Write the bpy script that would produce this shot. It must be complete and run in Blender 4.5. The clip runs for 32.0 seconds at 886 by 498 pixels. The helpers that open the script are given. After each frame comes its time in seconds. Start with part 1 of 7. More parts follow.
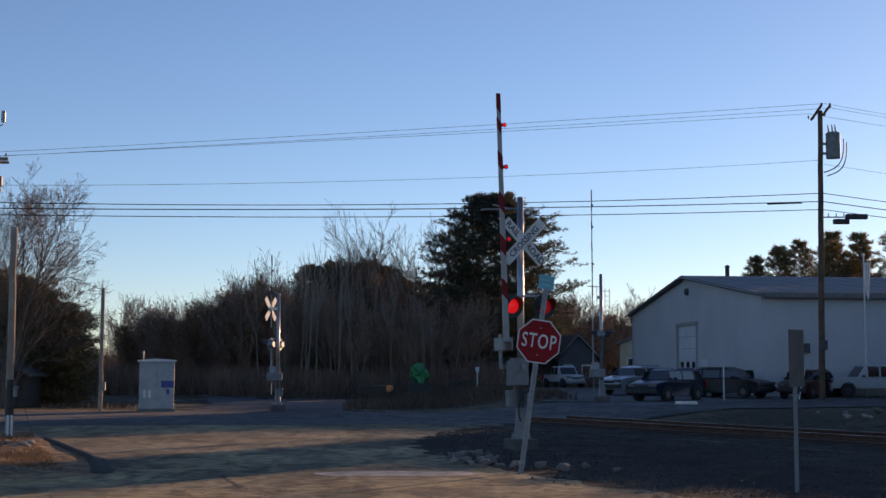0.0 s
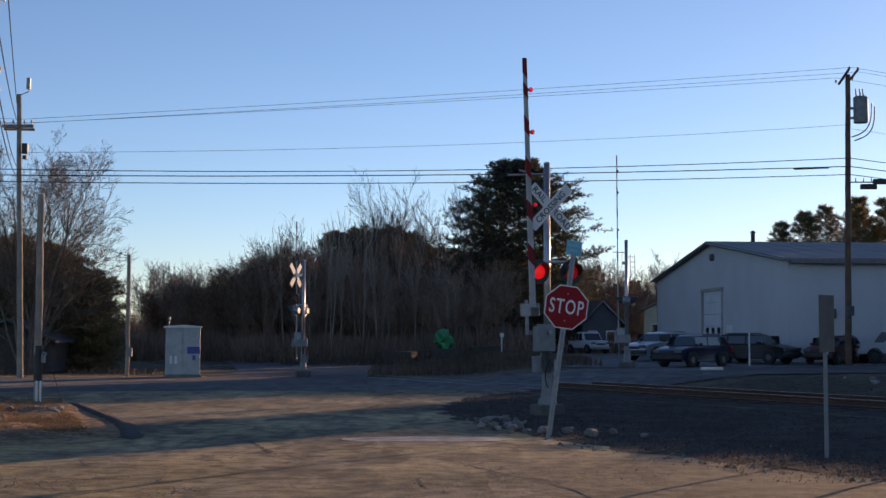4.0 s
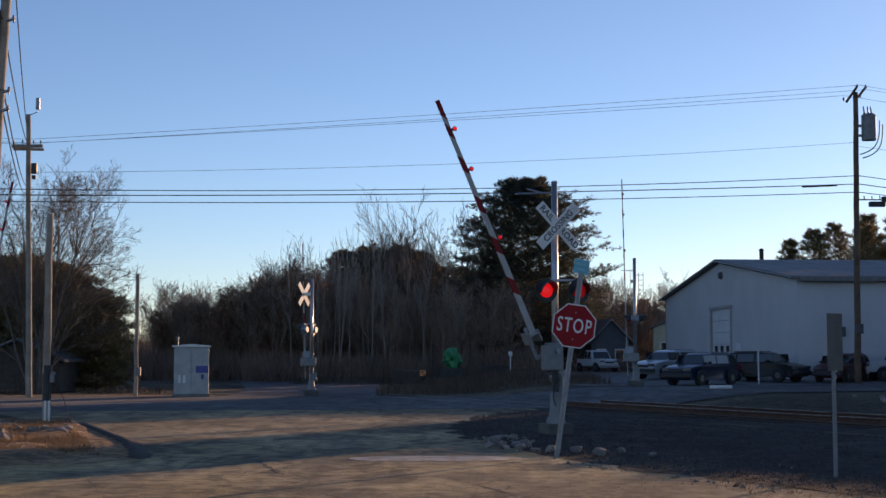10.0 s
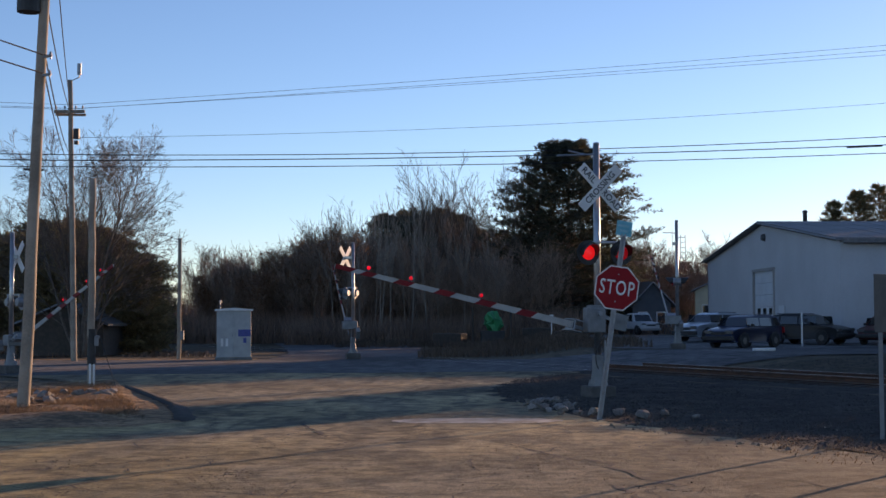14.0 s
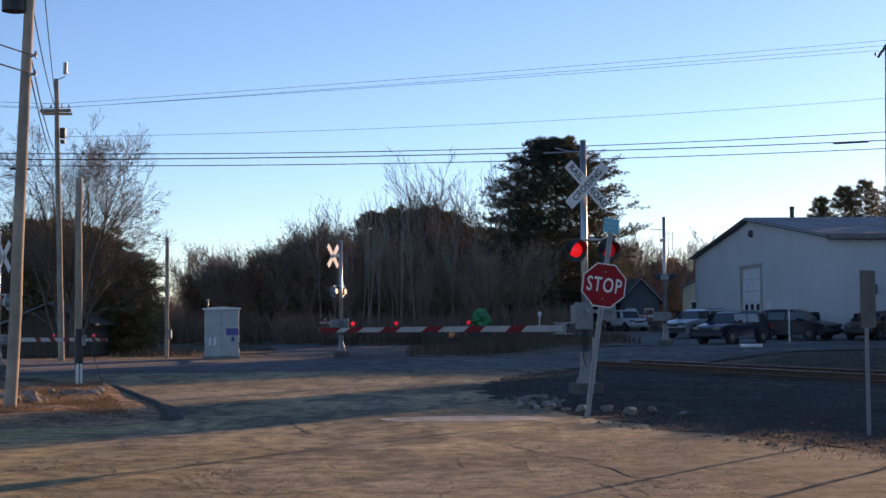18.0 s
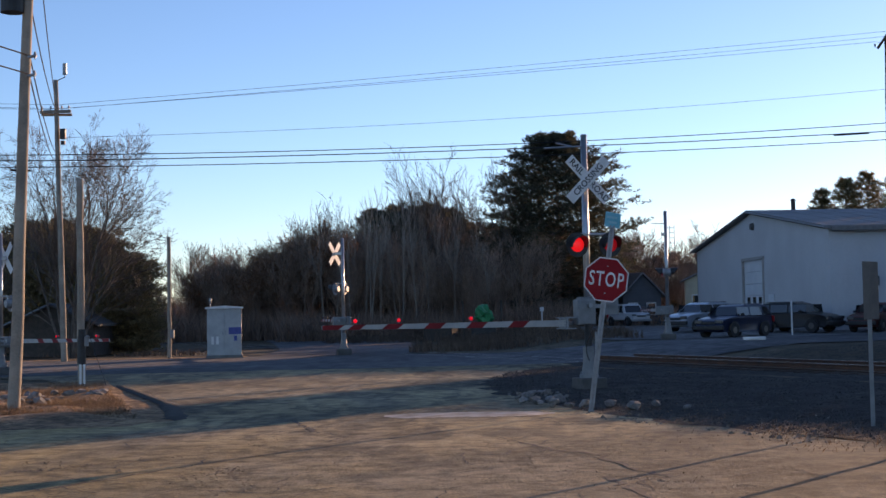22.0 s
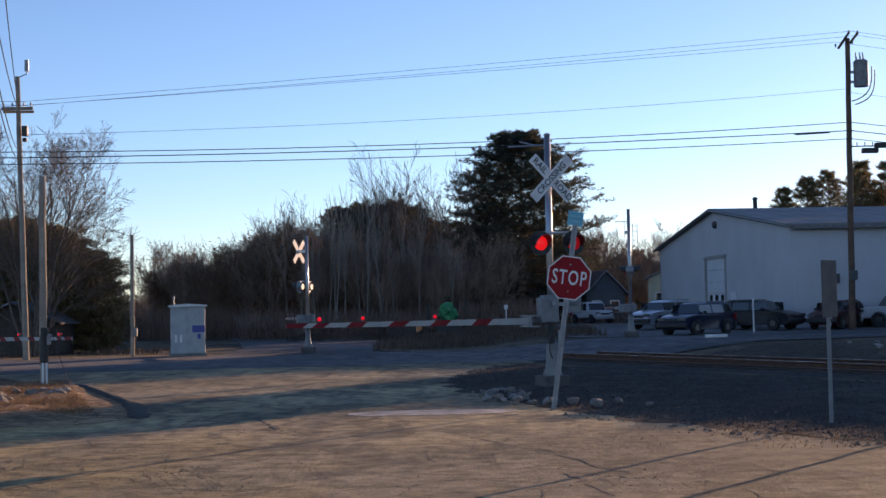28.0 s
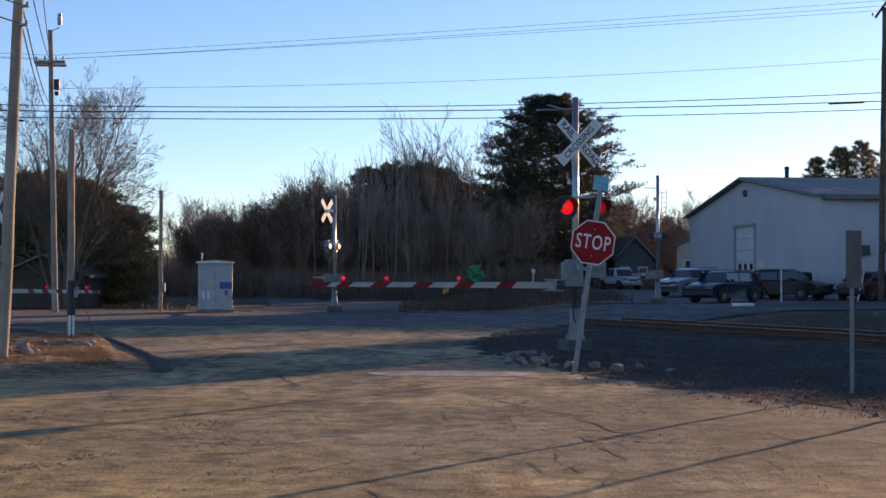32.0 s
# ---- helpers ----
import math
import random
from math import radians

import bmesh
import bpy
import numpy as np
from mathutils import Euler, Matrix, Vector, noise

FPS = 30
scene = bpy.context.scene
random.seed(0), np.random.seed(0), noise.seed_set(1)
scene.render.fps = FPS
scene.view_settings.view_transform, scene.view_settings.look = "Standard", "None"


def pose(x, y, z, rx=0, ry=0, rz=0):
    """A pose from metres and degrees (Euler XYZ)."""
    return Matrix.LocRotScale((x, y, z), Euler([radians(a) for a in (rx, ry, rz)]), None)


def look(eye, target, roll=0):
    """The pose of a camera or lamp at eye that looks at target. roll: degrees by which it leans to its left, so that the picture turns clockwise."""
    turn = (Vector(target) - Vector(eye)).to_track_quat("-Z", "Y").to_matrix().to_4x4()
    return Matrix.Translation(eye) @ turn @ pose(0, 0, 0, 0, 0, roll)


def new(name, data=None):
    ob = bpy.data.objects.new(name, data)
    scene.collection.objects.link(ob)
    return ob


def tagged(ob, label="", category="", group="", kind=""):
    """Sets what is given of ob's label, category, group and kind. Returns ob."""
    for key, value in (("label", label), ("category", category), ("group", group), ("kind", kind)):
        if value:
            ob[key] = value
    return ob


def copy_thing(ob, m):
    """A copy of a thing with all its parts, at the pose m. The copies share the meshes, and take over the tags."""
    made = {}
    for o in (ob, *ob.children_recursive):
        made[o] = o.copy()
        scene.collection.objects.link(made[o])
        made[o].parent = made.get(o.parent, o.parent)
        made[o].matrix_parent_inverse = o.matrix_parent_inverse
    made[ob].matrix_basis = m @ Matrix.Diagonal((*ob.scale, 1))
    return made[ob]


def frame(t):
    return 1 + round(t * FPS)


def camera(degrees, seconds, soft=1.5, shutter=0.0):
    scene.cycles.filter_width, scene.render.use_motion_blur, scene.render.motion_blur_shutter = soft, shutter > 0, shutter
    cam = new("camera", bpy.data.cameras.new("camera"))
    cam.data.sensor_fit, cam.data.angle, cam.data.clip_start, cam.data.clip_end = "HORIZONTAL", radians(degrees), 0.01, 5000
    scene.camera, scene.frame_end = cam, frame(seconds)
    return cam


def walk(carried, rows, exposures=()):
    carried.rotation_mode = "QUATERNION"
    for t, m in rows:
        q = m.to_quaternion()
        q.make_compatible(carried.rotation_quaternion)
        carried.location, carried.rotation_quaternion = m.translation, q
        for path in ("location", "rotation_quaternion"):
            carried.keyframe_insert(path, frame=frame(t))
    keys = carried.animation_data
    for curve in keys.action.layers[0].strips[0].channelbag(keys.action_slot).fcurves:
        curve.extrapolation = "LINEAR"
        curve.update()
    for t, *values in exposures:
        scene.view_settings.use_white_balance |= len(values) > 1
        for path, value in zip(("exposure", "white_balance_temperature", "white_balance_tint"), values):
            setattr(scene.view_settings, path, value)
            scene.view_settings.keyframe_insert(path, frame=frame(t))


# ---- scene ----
cam = camera(36.0, 32.0)

PATH = [
    (0.0, pose(0.054, -0.123, 1.655, 95.108, -0.131, -1.197)),
    (0.5, pose(0.008, -0.109, 1.641, 94.953, -0.544, -0.779)),
    (1.0, pose(-0.002, -0.067, 1.642, 94.719, -0.811, -0.649)),
    (1.5, pose(-0.003, -0.096, 1.641, 94.428, -0.683, -0.743)),
    (2.0, pose(0.010, -0.084, 1.645, 93.788, -0.174, -0.609)),
    (2.5, pose(-0.007, -0.073, 1.646, 93.613, -0.866, -0.470)),
    (4.5, pose(-0.009, -0.055, 1.654, 93.801, 0.042, -0.170)),
    (5.0, pose(-0.012, -0.042, 1.660, 94.041, -0.277, -0.003)),
    (5.5, pose(-0.010, -0.043, 1.652, 94.195, -0.727, 0.063)),
    (6.0, pose(-0.007, -0.062, 1.646, 94.162, -0.974, -0.111)),
    (6.5, pose(-0.006, -0.075, 1.649, 94.119, -1.017, -0.256)),
    (7.0, pose(-0.006, -0.086, 1.641, 93.988, -1.039, -0.402)),
    (7.5, pose(-0.021, -0.063, 1.645, 93.950, -0.601, -0.348)),
    (8.0, pose(-0.001, -0.066, 1.641, 94.065, -0.245, -0.262)),
    (8.5, pose(-0.006, -0.079, 1.644, 94.104, -0.165, -0.177)),
    (9.0, pose(0.003, -0.079, 1.654, 94.168, 0.084, -0.066)),
    (9.5, pose(0.004, -0.051, 1.652, 94.323, 0.142, 0.040)),
    (10.0, pose(0.007, -0.080, 1.659, 94.463, 0.008, 0.149)),
    (10.5, pose(-0.004, -0.065, 1.655, 94.500, 0.139, 0.273)),
    (11.0, pose(-0.003, -0.072, 1.646, 94.535, 0.289, 0.228)),
    (11.5, pose(0.001, -0.056, 1.652, 94.437, 0.134, 0.274)),
    (12.0, pose(0.004, -0.058, 1.649, 94.320, -0.032, 0.282)),
    (12.5, pose(0.000, -0.060, 1.651, 94.159, -0.126, 0.379)),
    (13.0, pose(-0.013, -0.052, 1.645, 93.699, -0.406, 0.849)),
    (13.5, pose(-0.018, -0.030, 1.644, 93.132, -0.134, 1.557)),
    (15.5, pose(-0.002, 0.037, 1.643, 92.799, 0.499, 1.935)),
    (16.0, pose(0.003, -0.002, 1.643, 92.910, 0.617, 1.714)),
    (16.5, pose(0.002, -0.006, 1.646, 92.990, 0.728, 1.498)),
    (17.0, pose(0.000, 0.010, 1.647, 92.939, 0.648, 1.371)),
    (17.5, pose(-0.004, 0.017, 1.643, 92.956, 0.636, 1.331)),
    (18.0, pose(-0.001, -0.003, 1.654, 92.830, 0.440, 1.369)),
    (18.5, pose(-0.014, 0.015, 1.643, 92.734, 0.846, 1.389)),
    (19.0, pose(-0.002, 0.001, 1.648, 92.635, 1.193, 1.296)),
    (19.5, pose(-0.015, -0.004, 1.640, 92.624, 1.327, 1.380)),
    (20.0, pose(-0.001, 0.018, 1.639, 92.578, 1.346, 1.466)),
    (20.5, pose(-0.012, 0.011, 1.649, 92.556, 1.082, 1.515)),
    (21.0, pose(-0.008, 0.010, 1.643, 92.611, 1.050, 1.470)),
    (21.5, pose(-0.006, 0.014, 1.642, 92.699, 1.121, 1.475)),
    (22.0, pose(-0.006, 0.011, 1.648, 92.689, 1.116, 1.462)),
    (22.5, pose(-0.007, 0.004, 1.646, 92.599, 1.076, 1.499)),
    (23.0, pose(-0.004, 0.024, 1.644, 92.452, 0.971, 1.513)),
    (23.5, pose(-0.009, 0.029, 1.640, 92.295, 0.787, 1.434)),
    (24.0, pose(-0.007, 0.002, 1.642, 92.276, 0.935, 1.361)),
    (24.5, pose(0.001, 0.018, 1.637, 92.273, 0.993, 1.253)),
    (25.0, pose(-0.005, -0.013, 1.651, 92.346, 1.040, 1.114)),
    (25.5, pose(-0.001, -0.027, 1.651, 92.530, 1.090, 0.913)),
    (27.5, pose(0.007, -0.064, 1.636, 92.812, 1.084, -0.080)),
    (28.0, pose(0.007, -0.078, 1.655, 92.565, 1.153, -0.027)),
    (28.5, pose(0.003, -0.048, 1.645, 92.469, 0.981, -0.002)),
    (29.0, pose(0.004, -0.030, 1.651, 92.212, 0.983, 0.152)),
    (29.5, pose(0.006, -0.039, 1.638, 92.025, 1.343, 0.410)),
    (30.0, pose(-0.007, 0.004, 1.630, 91.875, 1.387, 0.426)),
    (30.5, pose(-0.011, -0.010, 1.642, 91.804, 1.230, 0.304)),
    (31.0, pose(-0.006, -0.043, 1.638, 91.482, 0.517, 0.176)),
    (31.5, pose(0.030, -0.056, 1.644, 91.266, 0.354, 0.653)),
    (32.0, pose(0.107, -0.072, 1.637, 91.002, -0.177, 1.192)),
]
walk(cam, PATH, exposures=[(0, 0.03, 6350, 22), (5, 0.15, 6350, 22), (9, 0.14, 6350, 22), (13, 0.24, 6300, 22), (19, 0.48, 6250, 22), (28, 0.45, 6200, 23), (32, 0.50, 6250, 22)])

# ---- light ----
SUN_AZ, SUN_EL = 37.0, 10.0          # degrees right of straight ahead, degrees up
world = bpy.data.worlds.new("sky")
scene.world = world
world.use_nodes = True
wn = world.node_tree.nodes
sky = wn.new("ShaderNodeTexSky")
sky.sky_type = "NISHITA"
sky.sun_disc = False
sky.sun_elevation = radians(SUN_EL)
sky.sun_rotation = radians(SUN_AZ)
sky.air_density, sky.dust_density, sky.ozone_density = 0.8, 0.11, 2.5
wn["Background"].inputs["Strength"].default_value = 0.135
world.node_tree.links.new(sky.outputs["Color"], wn["Background"].inputs["Color"])

sun_data = bpy.data.lights.new("sun", "SUN")
sun_data.energy, sun_data.angle, sun_data.color = 5.2, radians(0.55), (1.0, 0.645, 0.345)
sun = new("sun", sun_data)
_a, _e = radians(SUN_AZ), radians(SUN_EL)
SUN_WAY = Vector((math.sin(_a) * math.cos(_e), math.cos(_a) * math.cos(_e), math.sin(_e)))
sun.matrix_world = look((60, 60, 60), Vector((60, 60, 60)) - SUN_WAY)


# ---- materials ----
def mat(name, a, b=None, rough=0.8, metal=0.0, scale=6.0, fine=60.0, bump=0.3, dist=0.01, spec=0.5, island=0.0, emit=None, power=0.0, mix=(0.35, 0.65), leafy=0.0):
    """Two colours mixed by coarse and fine noise, with fine relief. island: how much each piece's shade varies."""
    m = bpy.data.materials.new(name)
    m.use_nodes = True
    nt = m.node_tree
    n, l = nt.nodes, nt.links
    p = n["Principled BSDF"]
    b = b or tuple(c * 0.75 for c in a)
    co = n.new("ShaderNodeTexCoord")
    n1, n2 = n.new("ShaderNodeTexNoise"), n.new("ShaderNodeTexNoise")
    n1.inputs["Scale"].default_value, n2.inputs["Scale"].default_value = scale, fine
    n1.inputs["Detail"].default_value, n2.inputs["Detail"].default_value = 5, 3
    for k in (n1, n2):
        l.new(co.outputs["Object"], k.inputs["Vector"])
    add = n.new("ShaderNodeMath")
    add.operation = "MULTIPLY_ADD"
    l.new(n2.outputs["Fac"], add.inputs[0])
    add.inputs[1].default_value = 0.4
    sub = n.new("ShaderNodeMath")
    sub.operation = "MULTIPLY_ADD"
    l.new(n1.outputs["Fac"], sub.inputs[0])
    sub.inputs[1].default_value, sub.inputs[2].default_value = 1.0, -0.2
    l.new(sub.outputs[0], add.inputs[2])
    ramp = n.new("ShaderNodeMapRange")
    ramp.inputs["From Min"].default_value, ramp.inputs["From Max"].default_value = mix
    l.new(add.outputs[0], ramp.inputs["Value"])
    mixn = n.new("ShaderNodeMix")
    mixn.data_type = "RGBA"
    l.new(ramp.outputs["Result"], mixn.inputs["Factor"])
    mixn.inputs["A"].default_value, mixn.inputs["B"].default_value = (*a, 1), (*b, 1)
    col = mixn.outputs["Result"]
    if island:
        geo = n.new("ShaderNodeNewGeometry")
        info = n.new("ShaderNodeObjectInfo")
        s = n.new("ShaderNodeMath")
        l.new(geo.outputs["Random Per Island"], s.inputs[0])
        l.new(info.outputs["Random"], s.inputs[1])
        fr = n.new("ShaderNodeMath")
        fr.operation = "FRACT"
        l.new(s.outputs[0], fr.inputs[0])
        mr = n.new("ShaderNodeMapRange")
        mr.inputs["To Min"].default_value, mr.inputs["To Max"].default_value = 1 - island, 1 + island
        l.new(fr.outputs[0], mr.inputs["Value"])
        hsv = n.new("ShaderNodeHueSaturation")
        l.new(mr.outputs["Result"], hsv.inputs["Value"])
        l.new(col, hsv.inputs["Color"])
        col = hsv.outputs["Color"]
    l.new(col, p.inputs["Base Color"])
    p.inputs["Roughness"].default_value, p.inputs["Metallic"].default_value = rough, metal
    p.inputs["Specular IOR Level"].default_value = spec
    if bump:
        bn = n.new("ShaderNodeBump")
        bn.inputs["Strength"].default_value, bn.inputs["Distance"].default_value = bump, dist
        l.new(n2.outputs["Fac"], bn.inputs["Height"])
        l.new(bn.outputs["Normal"], p.inputs["Normal"])
    if emit:
        p.inputs["Emission Color"].default_value, p.inputs["Emission Strength"].default_value = (*emit, 1), power
    if leafy:
        # thin leaves let some light through
        tl, mx = n.new("ShaderNodeBsdfTranslucent"), n.new("ShaderNodeMixShader")
        l.new(col, tl.inputs["Color"])
        mx.inputs["Fac"].default_value = leafy
        l.new(p.outputs["BSDF"], mx.inputs[1])
        l.new(tl.outputs["BSDF"], mx.inputs[2])
        l.new(mx.outputs["Shader"], n["Material Output"].inputs["Surface"])
    return m


def ground_mat(name, cols, scale1, scale2, rough=0.95, bump=0.5, dist=0.03, streak=None, drift=()):
    """Ground of three colours: large patches, small patches, grit; streak stretches the patches along a direction (degrees)."""
    m = bpy.data.materials.new(name)
    m.use_nodes = True
    nt = m.node_tree
    n, l = nt.nodes, nt.links
    p = n["Principled BSDF"]
    co = n.new("ShaderNodeTexCoord")
    mp = n.new("ShaderNodeMapping")
    l.new(co.outputs["Object"], mp.inputs["Vector"])
    if streak is not None:
        mp.inputs["Rotation"].default_value = (0, 0, radians(streak))
        mp.inputs["Scale"].default_value = (1.0, 0.45, 1.0)
    noises = []
    for sc, det, src in ((scale1, 6, mp), (scale2, 6, mp), (38.0, 4, co), (scale2 * 2.6, 7, co), (scale1 * 0.45, 3, co)):
        k = n.new("ShaderNodeTexNoise")
        k.inputs["Scale"].default_value, k.inputs["Detail"].default_value = sc, det
        k.inputs["Roughness"].default_value = 0.62
        k.inputs["Distortion"].default_value = 0.9 if src is mp else 0.0
        l.new(src.outputs["Object" if src is co else "Vector"], k.inputs["Vector"])
        noises.append(k)
    prev = None
    for i, (k, lo, hi) in enumerate(((noises[0], 0.44, 0.57), (noises[1], 0.46, 0.60))):
        mr = n.new("ShaderNodeMapRange")
        mr.inputs["From Min"].default_value, mr.inputs["From Max"].default_value = lo, hi
        l.new(k.outputs["Fac"], mr.inputs["Value"])
        mx = n.new("ShaderNodeMix")
        mx.data_type = "RGBA"
        l.new(mr.outputs["Result"], mx.inputs["Factor"])
        if prev is None:
            mx.inputs["A"].default_value = (*cols[0], 1)
        else:
            l.new(prev, mx.inputs["A"])
        mx.inputs["B"].default_value = (*cols[i + 1], 1)
        prev = mx.outputs["Result"]
    for tone, nx, ny, d0, d1 in drift:
        # loose soil over one side, a darker tone over another: colour, direction on the ground, where it thins out and
        # where it lies thick
        sep = n.new("ShaderNodeVectorMath")
        sep.operation = "DOT_PRODUCT"
        l.new(co.outputs["Object"], sep.inputs[0])
        sep.inputs[1].default_value = (nx, ny, 0)
        ragged = n.new("ShaderNodeMath")
        ragged.operation = "MULTIPLY_ADD"
        l.new(noises[0].outputs["Fac"], ragged.inputs[0])
        ragged.inputs[1].default_value = 14.0
        l.new(sep.outputs["Value"], ragged.inputs[2])
        dm = n.new("ShaderNodeMapRange")
        dm.inputs["From Min"].default_value, dm.inputs["From Max"].default_value = d0 + 7, d1 + 7
        dm.inputs["To Max"].default_value = 0.85
        l.new(ragged.outputs[0], dm.inputs["Value"])
        grain = n.new("ShaderNodeMapRange")
        grain.inputs["From Min"].default_value, grain.inputs["From Max"].default_value = 0.40, 0.60
        grain.inputs["To Min"].default_value, grain.inputs["To Max"].default_value = 0.55, 1.15
        l.new(noises[1].outputs["Fac"], grain.inputs["Value"])
        shade = n.new("ShaderNodeHueSaturation")
        shade.inputs["Color"].default_value = (*tone, 1)
        l.new(grain.outputs["Result"], shade.inputs["Value"])
        mx = n.new("ShaderNodeMix")
        mx.data_type = "RGBA"
        l.new(dm.outputs["Result"], mx.inputs["Factor"])
        l.new(prev, mx.inputs["A"])
        l.new(shade.outputs["Color"], mx.inputs["B"])
        prev = mx.outputs["Result"]
    clod = n.new("ShaderNodeMapRange")
    clod.inputs["From Min"].default_value, clod.inputs["From Max"].default_value = 0.36, 0.60
    clod.inputs["To Min"].default_value, clod.inputs["To Max"].default_value = 0.5, 1.16
    l.new(noises[3].outputs["Fac"], clod.inputs["Value"])
    lump = n.new("ShaderNodeHueSaturation")
    l.new(clod.outputs["Result"], lump.inputs["Value"])
    l.new(prev, lump.inputs["Color"])
    prev = lump.outputs["Color"]
    wide = n.new("ShaderNodeMapRange")
    wide.inputs["From Min"].default_value, wide.inputs["From Max"].default_value = 0.36, 0.64
    wide.inputs["To Min"].default_value, wide.inputs["To Max"].default_value = 0.64, 1.28
    l.new(noises[4].outputs["Fac"], wide.inputs["Value"])
    broad = n.new("ShaderNodeHueSaturation")
    l.new(wide.outputs["Result"], broad.inputs["Value"])
    l.new(prev, broad.inputs["Color"])
    prev = broad.outputs["Color"]
    mr = n.new("ShaderNodeMapRange")
    mr.inputs["From Min"].default_value, mr.inputs["From Max"].default_value = 0.3, 0.7
    mr.inputs["To Min"].default_value, mr.inputs["To Max"].default_value = 0.65, 1.3
    l.new(noises[2].outputs["Fac"], mr.inputs["Value"])
    hsv = n.new("ShaderNodeHueSaturation")
    l.new(mr.outputs["Result"], hsv.inputs["Value"])
    l.new(prev, hsv.inputs["Color"])
    l.new(hsv.outputs["Color"], p.inputs["Base Color"])
    p.inputs["Roughness"].default_value = rough
    p.inputs["Specular IOR Level"].default_value = 0.25
    hgt = n.new("ShaderNodeMath")
    hgt.operation = "MULTIPLY_ADD"
    l.new(noises[2].outputs["Fac"], hgt.inputs[0])
    hgt.inputs[1].default_value = 0.35
    hg2 = n.new("ShaderNodeMath")
    hg2.operation = "MULTIPLY_ADD"
    l.new(noises[3].outputs["Fac"], hg2.inputs[0])
    hg2.inputs[1].default_value = 0.8
    l.new(noises[1].outputs["Fac"], hg2.inputs[2])
    l.new(hg2.outputs[0], hgt.inputs[2])
    bn = n.new("ShaderNodeBump")
    bn.inputs["Strength"].default_value, bn.inputs["Distance"].default_value = bump, dist
    l.new(hgt.outputs[0], bn.inputs["Height"])
    l.new(bn.outputs["Normal"], p.inputs["Normal"])
    return m


def glass_mat(name, tint=(0.02, 0.024, 0.027)):
    m = mat(name, tint, tint, rough=0.06, spec=0.9, bump=0)
    return m


M_EARTH = ground_mat("dry_earth", ((0.10, 0.075, 0.045), (0.15, 0.115, 0.07), (0.07, 0.06, 0.035)), 0.15, 1.2)
M_STREET = ground_mat("worn_sandy_asphalt", ((0.285, 0.235, 0.148), (0.42, 0.33, 0.18), (0.155, 0.131, 0.088)), 0.3, 1.15, streak=-52, bump=0.5, dist=0.05, drift=(((0.195, 0.162, 0.108), 0.80, -0.60, -10.5, -5.0), ((0.63, 0.45, 0.17), -0.80, -0.60, -8.5, -2.5)))
M_ROAD = ground_mat("grey_asphalt", ((0.12, 0.12, 0.124), (0.15, 0.148, 0.145), (0.092, 0.092, 0.096)), 0.12, 0.8, streak=80)
M_GRAVEL = ground_mat("dark_gravel", ((0.041, 0.036, 0.034), (0.064, 0.055, 0.046), (0.023, 0.021, 0.020)), 0.3, 3.0, bump=1.0, dist=0.06)
M_BANK = ground_mat("dry_grass_soil", ((0.36, 0.225, 0.125), (0.45, 0.30, 0.165), (0.19, 0.125, 0.072)), 0.6, 3.0, bump=0.9, dist=0.06)
M_LOT = ground_mat("oily_lot", ((0.165, 0.163, 0.16), (0.20, 0.195, 0.185), (0.125, 0.123, 0.12)), 0.2, 1.0)
M_STONE = mat("pale_stone", (0.26, 0.235, 0.21), (0.15, 0.14, 0.125), rough=0.9, scale=3, fine=25, island=0.35, bump=0.5)
M_CONC = mat("concrete", (0.22, 0.21, 0.195), (0.15, 0.145, 0.135), rough=0.9, scale=3, fine=40)
M_OLDCONC = mat("stained_concrete", (0.125, 0.118, 0.11), (0.08, 0.076, 0.07), rough=0.95, scale=4, fine=40)
M_CURB = mat("curb_asphalt", (0.022, 0.019, 0.017), (0.040, 0.034, 0.028), rough=0.95, scale=3, fine=30)
M_PAINTLINE = mat("worn_white_line", (0.52, 0.465, 0.385), (0.33, 0.265, 0.19), rough=0.9, scale=3, fine=18, mix=(0.40, 0.64))
M_TAR = mat("crack_tar", (0.035, 0.03, 0.026), (0.06, 0.05, 0.042), rough=0.9, scale=3, fine=30)
M_ALU = mat("grey_aluminium", (0.42, 0.43, 0.44), (0.32, 0.33, 0.34), rough=0.3, metal=0.8, scale=4, fine=80, bump=0.05)
M_GALV = mat("galvanised_steel", (0.36, 0.37, 0.38), (0.26, 0.27, 0.28), rough=0.5, metal=0.6, scale=8, fine=90, bump=0.05)
M_CASE = mat("dull_grey_cast_metal", (0.26, 0.265, 0.265), (0.19, 0.195, 0.195), rough=0.6, metal=0.2, scale=4, fine=50, bump=0.05)
M_GREYBOX = mat("grey_painted_metal", (0.42, 0.43, 0.42), (0.34, 0.35, 0.35), rough=0.5, metal=0.2, scale=3, fine=50, bump=0.05)
M_BLACK = mat("black_painted_metal", (0.015, 0.015, 0.016), (0.03, 0.03, 0.03), rough=0.5, scale=6, fine=60, bump=0.05)
M_WHITE = mat("white_reflective_sheet", (0.78, 0.77, 0.74), (0.66, 0.65, 0.62), rough=0.6, spec=0.3, scale=3, fine=50, bump=0.02)
M_BOOM = mat("white_boom_paint", (0.46, 0.44, 0.41), (0.36, 0.345, 0.325), rough=0.6, spec=0.3, scale=3, fine=50, bump=0.02)
M_RED = mat("red_reflective_sheet", (0.24, 0.016, 0.02), (0.18, 0.014, 0.016), rough=0.6, spec=0.25, scale=3, fine=50, bump=0.02)
M_STOPRED = mat("stop_red_sheet", (0.31, 0.012, 0.018), (0.25, 0.01, 0.015), rough=0.6, spec=0.2, scale=2, fine=40, bump=0.02)
